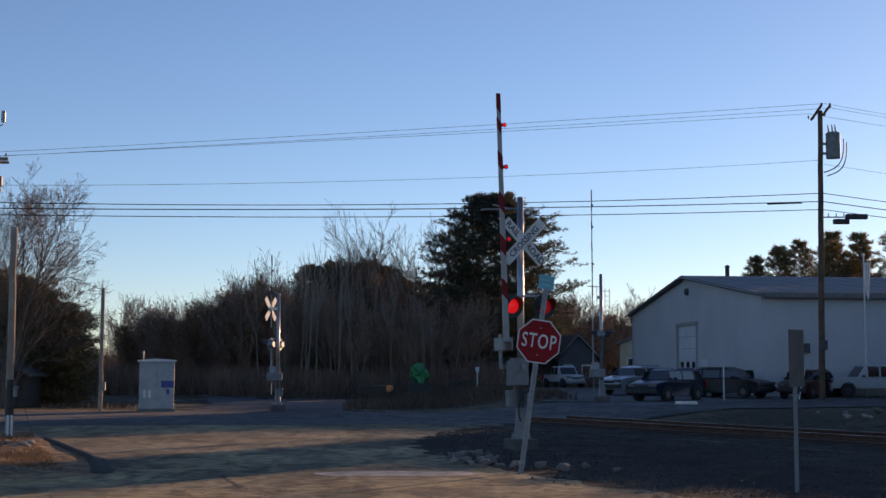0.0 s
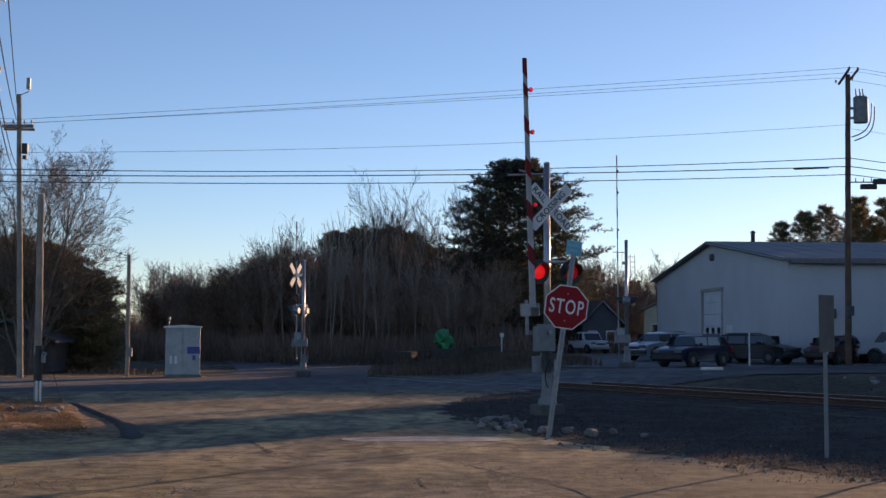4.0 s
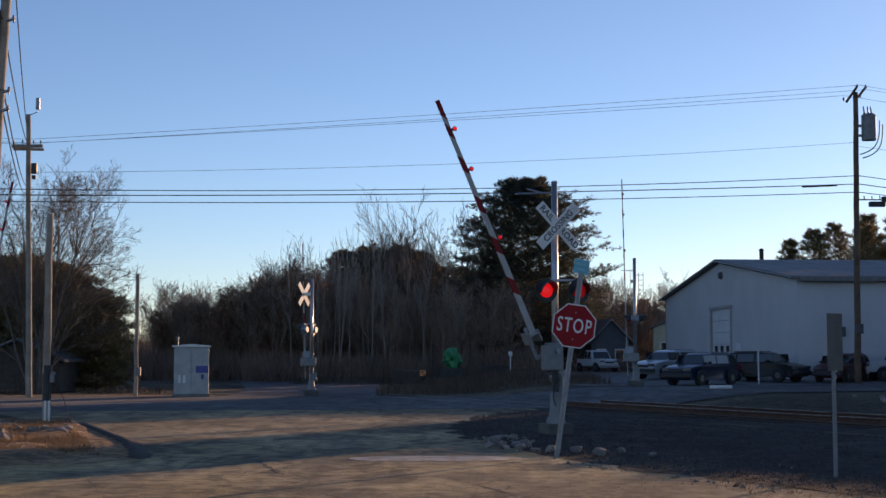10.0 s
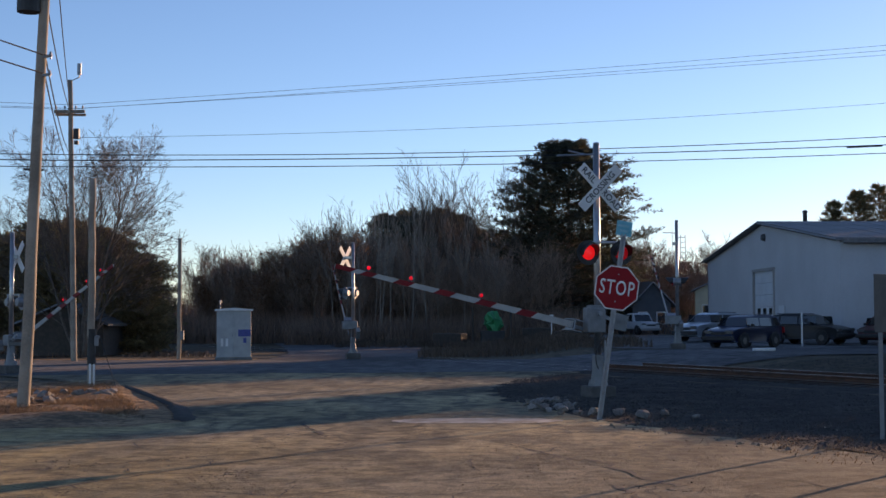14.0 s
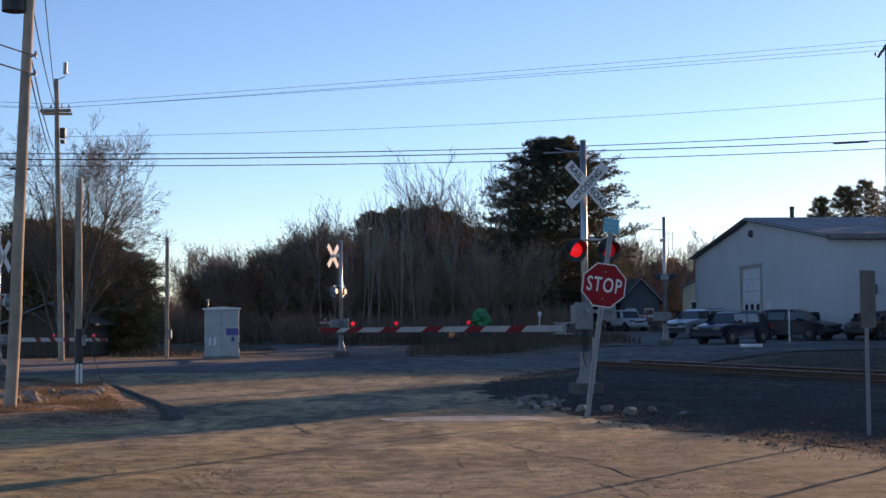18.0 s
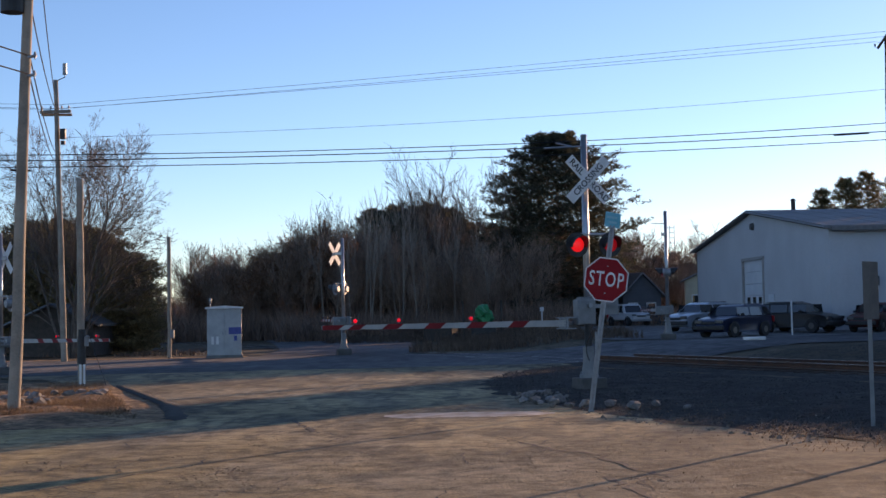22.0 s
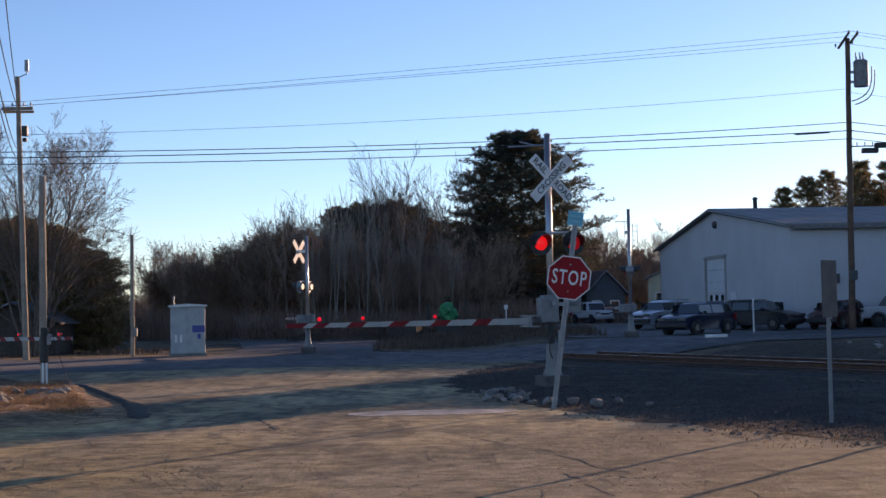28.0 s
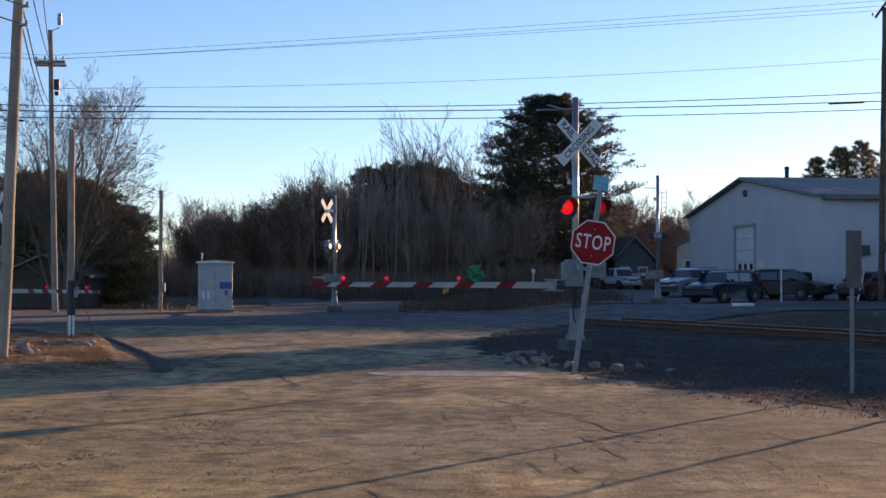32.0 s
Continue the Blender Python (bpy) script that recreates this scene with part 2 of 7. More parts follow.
M_SIGNBACK = mat("weathered_sign_back", (0.12, 0.105, 0.092), (0.08, 0.072, 0.064), rough=0.7, metal=0.0, scale=5, fine=50, bump=0.05)
M_BLUEPLATE = mat("pale_blue_plate", (0.16, 0.52, 0.62), (0.12, 0.44, 0.54), rough=0.4, scale=4, fine=40, bump=0.02)
M_PLATEMARK = mat("faded_plate_marks", (0.30, 0.58, 0.66), (0.24, 0.50, 0.58), rough=0.4, bump=0.02)
M_DEEPBLUE = mat("deep_blue_plate", (0.06, 0.08, 0.30), (0.045, 0.06, 0.24), rough=0.4, bump=0.02)
M_LENS_ON = mat("lit_red_lens", (0.5, 0.01, 0.01), (0.4, 0.01, 0.01), rough=0.2, emit=(1.0, 0.015, 0.015), power=0.5, bump=0)
M_LENS_DIM = mat("dim_red_lens", (0.30, 0.008, 0.01), (0.22, 0.006, 0.008), rough=0.25, emit=(1.0, 0.02, 0.03), power=0.12, bump=0)
M_ARMLAMP = mat("lit_arm_lamp", (0.5, 0.01, 0.01), (0.4, 0.01, 0.01), rough=0.2, emit=(1.0, 0.006, 0.02), power=0.7, bump=0)
M_ARMDIM = mat("glowing_arm_lamp", (0.5, 0.01, 0.01), (0.4, 0.01, 0.01), rough=0.2, emit=(1.0, 0.006, 0.02), power=0.4, bump=0)
M_LENS_OFF = mat("unlit_red_lens", (0.07, 0.006, 0.008), (0.05, 0.005, 0.006), rough=0.3, bump=0)
M_WOODPOLE = mat("weathered_pole_wood", (0.38, 0.32, 0.25), (0.24, 0.20, 0.155), rough=0.9, scale=2.0, fine=28, bump=0.5)
M_DARKPOLE = mat("creosote_pole_wood", (0.17, 0.105, 0.065), (0.10, 0.065, 0.045), rough=0.9, scale=2.0, fine=28, bump=0.5)
M_CABLE = mat("black_cable", (0.02, 0.02, 0.022), (0.03, 0.03, 0.03), rough=0.6, bump=0)
M_RUST = mat("rusty_steel", (0.13, 0.065, 0.04), (0.07, 0.04, 0.03), rough=0.8, metal=0.3, scale=5, fine=60)
M_RAILTOP = mat("worn_rail_head", (0.40, 0.37, 0.34), (0.28, 0.24, 0.21), rough=0.35, metal=0.8, bump=0.02)
M_TIE = mat("creosoted_tie", (0.05, 0.035, 0.028), (0.085, 0.06, 0.045), rough=0.95, scale=3, fine=40, island=0.3)
M_HOUSE = mat("dull_house_siding", (0.095, 0.105, 0.118), (0.075, 0.082, 0.094), rough=0.7, scale=2, fine=20, bump=0.05)
M_WALL = mat("pale_metal_siding", (0.58, 0.58, 0.585), (0.52, 0.52, 0.525), rough=0.5, scale=0.4, fine=6, bump=0.03)
M_ROOF = mat("weathered_metal_roof", (0.225, 0.225, 0.23), (0.18, 0.18, 0.185), rough=0.85, metal=0.0, scale=0.5, fine=12, bump=0.05)
M_TRIM = mat("dark_trim", (0.10, 0.10, 0.10), (0.07, 0.07, 0.075), rough=0.6, bump=0.02)
M_RAKE = mat("grey_rake_trim", (0.20, 0.195, 0.19), (0.15, 0.146, 0.142), rough=0.6, bump=0.02)
M_SURROUND = mat("weathered_door_surround", (0.40, 0.375, 0.35), (0.31, 0.29, 0.27), rough=0.7, scale=2, fine=20, bump=0.03)
M_DOOR = mat("white_door_panel", (0.72, 0.73, 0.73), (0.62, 0.63, 0.64), rough=0.5, scale=1, fine=20, bump=0.03)
M_GLASS = glass_mat("dark_glass")
M_TYRE = mat("tyre_rubber", (0.018, 0.018, 0.019), (0.03, 0.03, 0.03), rough=0.85)
M_RIM = mat("wheel_rim", (0.13, 0.133, 0.136), (0.10, 0.102, 0.105), rough=0.35, metal=0.8, bump=0)
M_BARK = mat("grey_brown_bark", (0.26, 0.18, 0.13), (0.17, 0.12, 0.088), rough=0.95, scale=4, fine=30, island=0.25, bump=0.4)
M_PALEBARK = mat("pale_birch_bark", (0.36, 0.30, 0.235), (0.24, 0.19, 0.15), rough=0.9, scale=4, fine=20, island=0.25, bump=0.3)
M_GREYBARK = mat("grey_tree_bark", (0.17, 0.135, 0.105), (0.10, 0.08, 0.065), rough=0.9, scale=4, fine=20, island=0.25, bump=0.3)
M_TWIG = mat("brown_twigs", (0.36, 0.25, 0.18), (0.23, 0.16, 0.118), rough=0.95, scale=0.3, fine=3, island=0.45, bump=0)
M_THICKET = mat("dark_brown_stems", (0.30, 0.20, 0.14), (0.185, 0.125, 0.09), rough=0.95, scale=0.3, fine=3, island=0.5, bump=0)
M_WEED = mat("dead_dark_weeds", (0.15, 0.105, 0.072), (0.085, 0.06, 0.043), rough=0.95, scale=0.3, fine=3, island=0.5, bump=0)
M_OAKLEAF = mat("dead_oak_leaves", (0.33, 0.18, 0.10), (0.22, 0.125, 0.075), rough=0.9, scale=0.4, fine=4, island=0.5, bump=0, leafy=0.4)
M_NEEDLE = mat("pine_needles", (0.115, 0.112, 0.072), (0.072, 0.071, 0.048), rough=0.8, scale=0.5, fine=5, island=0.5, bump=0, leafy=0.4)
M_NEEDLE_WARM = mat("olive_needles", (0.31, 0.24, 0.115), (0.19, 0.15, 0.078), rough=0.8, scale=0.5, fine=5, island=0.5, bump=0, leafy=0.4)
M_GRASS = mat("dead_grass", (0.28, 0.19, 0.115), (0.15, 0.10, 0.062), rough=0.9, scale=1, fine=8, island=0.5, bump=0, leafy=0.4)
M_GREENTARP = mat("green_tarpaulin", (0.03, 0.30, 0.10), (0.02, 0.20, 0.07), rough=0.5, scale=2, fine=10, bump=0.3)
M_ORANGE = mat("faded_dark_wood", (0.09, 0.07, 0.055), (0.06, 0.05, 0.04), rough=0.9)


# ---- building blocks ----
def ss(v, a, b):
    t = min(1.0, max(0.0, (v - a) / (b - a)))
    return t * t * (3 - 2 * t)


TRACK_P, TRACK_D = Vector((4.99, 41.9)), Vector((-0.454, 0.891))


def track_side(x, y):
    """Metres to the far (positive) or near (negative) side of the track's middle."""
    return (x - TRACK_P.x) * TRACK_D.y - (y - TRACK_P.y) * TRACK_D.x


def gz(x, y):
    """The lie of the land: level, a little higher about the lot beyond the track."""
    return ss(x, -1.0, 5.0) * (0.42 * ss(track_side(x, y), 1.8, 7.0) + 0.16 * ss(y, 58.0, 67.0))


def part(name, bm, material, parent=None, label="", smooth=False):
    me = bpy.data.meshes.new(name)
    if isinstance(bm, tuple):
        me.from_pydata(bm[0], [], bm[1])
    else:
        bm.to_mesh(me)
        bm.free()
    if smooth:
        me.polygons.foreach_set("use_smooth", [True] * len(me.polygons))
    for m in (material if isinstance(material, (list, tuple)) else (material,)):
        me.materials.append(m)
    ob = new(name, me)
    if parent is not None:
        ob.parent = parent
    if label:
        tagged(ob, label)
    return ob


def thing(name, at, label, category, group="", kind="", rz=0.0):
    ob = new(name)
    ob.matrix_world = pose(at[0], at[1], at[2], 0, 0, rz)
    ob.empty_display_size = 0.2
    return tagged(ob, label, category, group, kind)


def box(bm, c, s, m=None, bevel=0.0, mi=0):
    r = bmesh.ops.create_cube(bm, size=1.0)
    vs = r["verts"]
    bmesh.ops.scale(bm, vec=s, verts=vs)
    if bevel:
        es = list({e for v in vs for e in v.link_edges})
        q = bmesh.ops.bevel(bm, geom=es, offset=bevel, segments=2, affect="EDGES", profile=0.5)
        vs = list({v for f in q["faces"] for v in f.verts} | {v for v in vs if v.is_valid})
        seen = set(vs)
        stack = list(vs)
        while stack:
            for e in stack.pop().link_edges:
                for v in e.verts:
                    if v not in seen:
                        seen.add(v)
                        stack.append(v)
        vs = list(seen)
    bmesh.ops.translate(bm, vec=c, verts=vs)
    if m is not None:
        bmesh.ops.transform(bm, matrix=m, verts=vs)
    if mi:
        for f in {f for v in vs for f in v.link_faces}:
            f.material_index = mi
    return vs


def tube(bm, p0, p1, r0, r1=None, n=10, caps=True, mi=0):
    p0, p1 = Vector(p0), Vector(p1)
    r1 = r0 if r1 is None else r1
    d = p1 - p0
    m = Matrix.Translation((p0 + p1) / 2) @ d.to_track_quat("Z", "Y").to_matrix().to_4x4()
    q = bmesh.ops.create_cone(bm, cap_ends=caps, segments=n, radius1=r0, radius2=r1, depth=d.length, matrix=m)
    if mi:
        for f in {f for v in q["verts"] for f in v.link_faces}:
            f.material_index = mi
    return q["verts"]


def prism(bm, outline, y0, y1, m=None, mi=0):
    """A plate: an outline in x, z, from y0 to y1."""
    a = [bm.verts.new((x, y0, z)) for x, z in outline]
    b = [bm.verts.new((x, y1, z)) for x, z in outline]
    fs = [bm.faces.new(a), bm.faces.new(b[::-1])]
    k = len(a)
    for i in range(k):
        fs.append(bm.faces.new((a[i], b[i], b[(i + 1) % k], a[(i + 1) % k])))
    for f in fs:
        f.material_index = mi
    bmesh.ops.recalc_face_normals(bm, faces=fs)
    if m is not None:
        bmesh.ops.transform(bm, matrix=m, verts=a + b)
    return a + b


def bm_new():
    return bmesh.new()


def sheet(name, left, right, lift, material, label, category, steps=None, across=8, rough=0.0, soft=False, jitter=0.0):
    """Ground strip between two border lines, lying on the land."""
    verts, faces = [], []
    L, R = [Vector(p) for p in left], [Vector(p) for p in right]

    def dense(line, count):
        seg = [(line[i + 1] - line[i]).length for i in range(len(line) - 1)]
        tot, out = sum(seg), []
        for k in range(count):
            d = tot * k / (count - 1)
            i = 0
            while i < len(seg) - 1 and d > seg[i]:
                d -= seg[i]
                i += 1
            out.append(line[i].lerp(line[i + 1], min(1, d / max(seg[i], 1e-6))))
        return out
    count = steps or 60
    A, B = dense(L, count), dense(R, count)
    for a, b in zip(A, B):
        for j in range(across + 1):
            p = a.lerp(b, j / across)
            wob, rise = 0.0, lift
            if soft:
                ease = ss(min(j, across - j) / across, 0.0, 0.22)
                rise = 0.008 + (lift - 0.008) * ease
                rise -= 0.16 * (1 - ss(abs(track_side(p.x, p.y)), 1.8, 3.6))
            if jitter and j in (0, across):
                p = p + Vector((noise.noise((p.x * 1.3, p.y * 1.3, 9.0)), noise.noise((p.x * 1.3, p.y * 1.3, 4.0)))) * jitter
            if rough and 0 < j < across:
                wob = rough * noise.noise((p.x * 0.9, p.y * 0.9, 3.1))
                if soft:
                    wob *= ease
            verts.append((p.x, p.y, gz(p.x, p.y) + rise + wob))
    w = across + 1
    for i in range(count - 1):
        for j in range(across):
            faces.append((i * w + j, i * w + j + 1, (i + 1) * w + j + 1, (i + 1) * w + j))
    ob = part(name, (verts, faces), material, smooth=True)
    me = ob.data
    bm = bmesh.new()
    bm.from_mesh(me)
    bmesh.ops.recalc_face_normals(bm, faces=bm.faces)
    if sum(f.normal.z for f in bm.faces) < 0:
        bmesh.ops.reverse_faces(bm, faces=bm.faces)
    bm.to_mesh(me)
    bm.free()
    return tagged(ob, label, category, kind="structure")


def text_part(name, words, size, material, parent, m, depth=0.004, spacing=1.0, squeeze=1.0):
    """Lettering as a mesh; m: pose of its middle in the parent's space (letters face -y)."""
    cu = bpy.data.curves.new(name, "FONT")
    cu.body, cu.size, cu.extrude, cu.align_x, cu.align_y = words, size, depth / 2, "CENTER", "CENTER"
    cu.space_character = spacing
    cu.resolution_u = 3
    cu.offset = size * 0.010
    tmp = bpy.data.objects.new("lettering", cu)
    scene.collection.objects.link(tmp)
    bpy.context.view_layer.update()
    me = bpy.data.meshes.new_from_object(tmp.evaluated_get(bpy.context.evaluated_depsgraph_get()))
    bpy.data.objects.remove(tmp)
    bpy.data.curves.remove(cu)
    me.transform(m @ pose(0, 0, 0, 90, 0, 0) @ Matrix.Diagonal((squeeze, 1, 1, 1)))
    me.materials.clear()
    me.materials.append(material)
    ob = new(name, me)
    ob.parent = parent
    return ob


# ---- ground ----
def build_ground():
    near = list(np.arange(-40, 40.01, 1.0))
    xs = [-4000, -1800, -800, -400, -220, -130, -90, -65, -50] + near + [50, 65, 90, 130, 220, 400, 800, 1800, 4000]
    ys = [-4000, -1500, -500, -200, -90, -45] + list(np.arange(-25, 110.01, 1.0)) + [120, 140, 170, 220, 320, 500, 900, 1800, 4000]
    verts = [(x, y, gz(x, y) - 0.02 - 0.02 * noise.noise((x * 0.2, y * 0.2, 0.0)) * (abs(x) < 40)) for y in ys for x in xs]
    w = len(xs)
    faces = [(j * w + i, j * w + i + 1, (j + 1) * w + i + 1, (j + 1) * w + i) for j in range(len(ys) - 1) for i in range(w - 1)]
    g = part("ground", (verts, faces), M_EARTH, smooth=True)
    tagged(g, "dry brown earth and dead grass ground", "ground", kind="structure")


build_ground()

STREET_R = [(40, -25), (24, -8), (14, 6), (9.5, 11), (6.6, 14.2), (4.6, 16.6), (3.1, 19.4), (2.0, 22.0), (1.1, 25), (0.35, 28.5), (0.15, 32), (0.9, 36.5), (2.6, 41.5), (3.6, 43.4)]
STREET_L = [(-60, -25), (-45, -5), (-32, 8), (-22, 14), (-16, 20.4), (-12, 22.0), (-8.0, 23), (-7.0, 24), (-7.2, 25.5), (-7.8, 27), (-9.0, 30), (-10.5, 34.3), (-12, 37.5), (-15, 40.4)]
street = sheet("street", STREET_L, STREET_R, 0.006, M_STREET, "worn sandy asphalt side street with dirt washed over it", "street", steps=120, across=40, rough=0.012)
ROAD_N = [(-160, 36), (-60, 38.5), (-30, 39.5), (-14, 40.2), (-5, 41.5), (3.5, 43.0), (8, 44.6), (14, 47), (24, 52), (45, 66), (90, 100)]
ROAD_F = [(-160, 55), (-60, 55.5), (-30, 55.5), (-14, 55.2), (-5, 55.8), (3, 54.5), (8, 54.2), (13, 56), (21, 61), (39, 73), (84, 108)]
road = sheet("road", ROAD_N, ROAD_F, 0.010, M_ROAD, "grey asphalt main road over the crossing", "road", steps=140, across=16)
sheet("side_road", [(-9.0, 55.5), (-9.6, 66), (-12, 80), (-18, 110)], [(-3.0, 55.5), (-2.5, 64), (-4, 80), (-8, 110)], 0.014, M_ROAD,
      "asphalt lane running off into the woods", "road", steps=30, across=4)
sheet("parking_lot", [(5.5, 56.0), (9, 54.8), (14, 56.7), (22, 61.9), (40, 74.5)], [(0, 84), (10, 90), (17, 76), (24, 66.4), (40, 78)], 0.004, M_LOT,
      "stained gravel lot where cars are parked", "lot", steps=40, across=8)
sheet("road_shoulder", [(-60, 55.4), (-30, 55.4), (-20, 55.1), (-12.8, 55.6), (-9.5, 55.6)], [(-60, 56.4), (-30, 56.3), (-20, 56.0), (-12.8, 56.7), (-9.5, 56.4)], 0.016, M_BANK,
      "pale sandy shoulder along the far edge of the road", "shoulder", steps=60, across=4, jitter=0.3)
gravel = sheet("gravel_bed", [(p[0] - 0.12, p[1]) for p in STREET_R[2:]], [(40, 8), (34, 12), (28, 16), (22, 21), (18, 26), (15, 30), (13, 33), (11.5, 36), (10, 38.5), (8.5, 41.3), (7.2, 43.6), (6.0, 43.8)],
               0.05, M_GRAVEL, "dark gravel verge beside the railway track", "gravel", steps=160, across=40, rough=0.10, soft=True, jitter=0.45)
bank = sheet("verge", [(-60, 12), (-32, 10), (-22, 15.4), (-14, 18.8), (-9, 20.2), (-5.4, 20.9), (-4.75, 21.3), (-5.2, 23), (-6.05, 26), (-7.6, 30), (-9.3, 34.2)],
             [(-60, 30), (-40, 32), (-30, 33), (-24, 34), (-20, 34.5), (-17, 35), (-15, 35.5), (-13, 36), (-12, 36), (-11, 35.5), (-9.6, 34.5)],
             0.055, M_BANK, "raised verge of dry grass and soil", "verge", steps=90, across=24, rough=0.14, soft=True, jitter=0.3)


def build_curb():
    line = [Vector(p) for p in [(-4.85, 21.7), (-5.08, 23), (-5.93, 26), (-7.48, 30), (-9.18, 34.3)]]
    root = thing("curb", (0, 0, 0), "low ragged edge of dark asphalt along the verge", "curb", kind="structure")
    for i in range(len(line) - 1):
        a, b = line[i], line[i + 1]
        n = 3
        for k in range(n):
            p, q = a.lerp(b, k / n), a.lerp(b, (k + 1) / n)
            d = (q - p)
            side = Vector((-d.y, d.x)).normalized()
            rows = 12
            verts, faces = [], []
            for r in range(rows + 1):
                c = p.lerp(q, r / rows)
                thin = ss(min(i * n + k + r / rows, (len(line) - 1) * n - (i * n + k + r / rows)), 0.0, 1.5)
                wl = 0.02 + thin * (0.20 + 0.07 * noise.noise((c.x * 3, c.y * 3, 2)))
                wr = 0.02 + thin * (0.14 + 0.08 * noise.noise((c.x * 3, c.y * 3, 8)))
                for o, z in ((-wr, 0.0), (-wr * 0.5, 0.02 * thin), (0.0, 0.05 * thin), (wl * 0.6, 0.07 * thin), (wl, 0.02)):
                    v = c + side * o
                    verts.append((v.x, v.y, z + 0.012 * noise.noise((v.x * 5, v.y * 5, 1))))
            for r in range(rows):
                for j in range(4):
                    faces.append((r * 5 + j, r * 5 + 5 + j, r * 5 + 6 + j, r * 5 + 1 + j))
            part("curb_piece", (verts, faces), M_CURB, root, smooth=True)


build_curb()


def street_z(x, y):
    """Just above the uneven street."""
    return 0.011 + 0.012 * noise.noise((x * 0.9, y * 0.9, 3.1))


def build_stop_line():
    rnd = random.Random(5)
    verts, faces = [], []
    n = 60
    for i in range(n + 1):
        x = -1.55 + 2.75 * i / n
        thin = min(1.0, 0.25 + 6.0 * min(i, n - i) / n)
        e0, e1 = rnd.uniform(-0.05, 0.05), rnd.uniform(-0.05, 0.05)
        for y in (22.02 - 0.46 * thin + e0, 22.02, 22.02 + 0.46 * thin + e1):
            verts.append((x, y, street_z(x, y)))
    for i in range(n):
        faces += [(3 * i, 3 * i + 3, 3 * i + 4, 3 * i + 1), (3 * i + 1, 3 * i + 4, 3 * i + 5, 3 * i + 2)]
    ob = part("stop_line", (verts, faces), M_PAINTLINE)
    tagged(ob, "worn white stop line painted on the street", "road marking", kind="structure")


build_stop_line()


def build_cracks():
    """Long tarred seams in the street, a little wavy, and the small cracks that branch from them."""
    rnd = random.Random(14)
    root = thing("street_cracks", (0, 0, 0), "dark tarred cracks running across the worn street", "cracks", kind="structure")

    def seam(a, b, w, wave):
        a, b = Vector(a), Vector(b)
        n = max(6, int((b - a).length / 0.25))
        side = Vector((-(b - a).y, (b - a).x)).normalized()
        verts, faces = [], []
        for i in range(n + 1):
            f = i / n
            p = a.lerp(b, f) + side * wave * (noise.noise((f * 7 + a.x, a.y, 2.0)) + 0.4 * noise.noise((f * 31, a.x, 7.0)))
            h = w * rnd.uniform(0.35, 1.0) * (0.4 if f in (0, 1) else 1) / 2
            for q in (p - side * h, p + side * h):
                verts.append((q.x, q.y, street_z(q.x, q.y)))
        for i in range(n):
            faces.append((2 * i, 2 * i + 2, 2 * i + 3, 2 * i + 1))
        part("crack", (verts, faces), M_TAR, root)
    seam((-4.4, 13.0), (-0.4, 20.2), 0.04, 0.12)
    seam((-0.4, 20.2), (0.6, 20.9), 0.03, 0.05)
    # crumbled joints
    for line in (((0.51, 17.3), (0.9, 16.2), (1.26, 15.7), (1.54, 14.3), (1.86, 13.5)), ((1.2, 13.6), (1.32, 12.9), (1.48, 11.9)), ((-2.9, 21.5), (-2.55, 20.1), (-2.3, 19.0))):
        for a, b in zip(line, line[1:]):
            seam(a, b, 0.11, 0.14)
    for i in range(170):
        x, y = rnd.uniform(-6.5, 5.0), rnd.uniform(7.5, 20.5)
        if x > 4.4 - (y - 16) * 0.5:
            continue
        g = rnd.uniform(0, 6.28)
        for k in range(rnd.randrange(1, 4)):
            l = rnd.uniform(0.25, 0.9)
            x2, y2 = x + l * math.cos(g), y + l * math.sin(g)
            seam((x, y), (x2, y2), rnd.uniform(0.012, 0.035), 0.05)
            x, y, g = x2, y2, g + rnd.gauss(0, 0.7)


build_cracks()


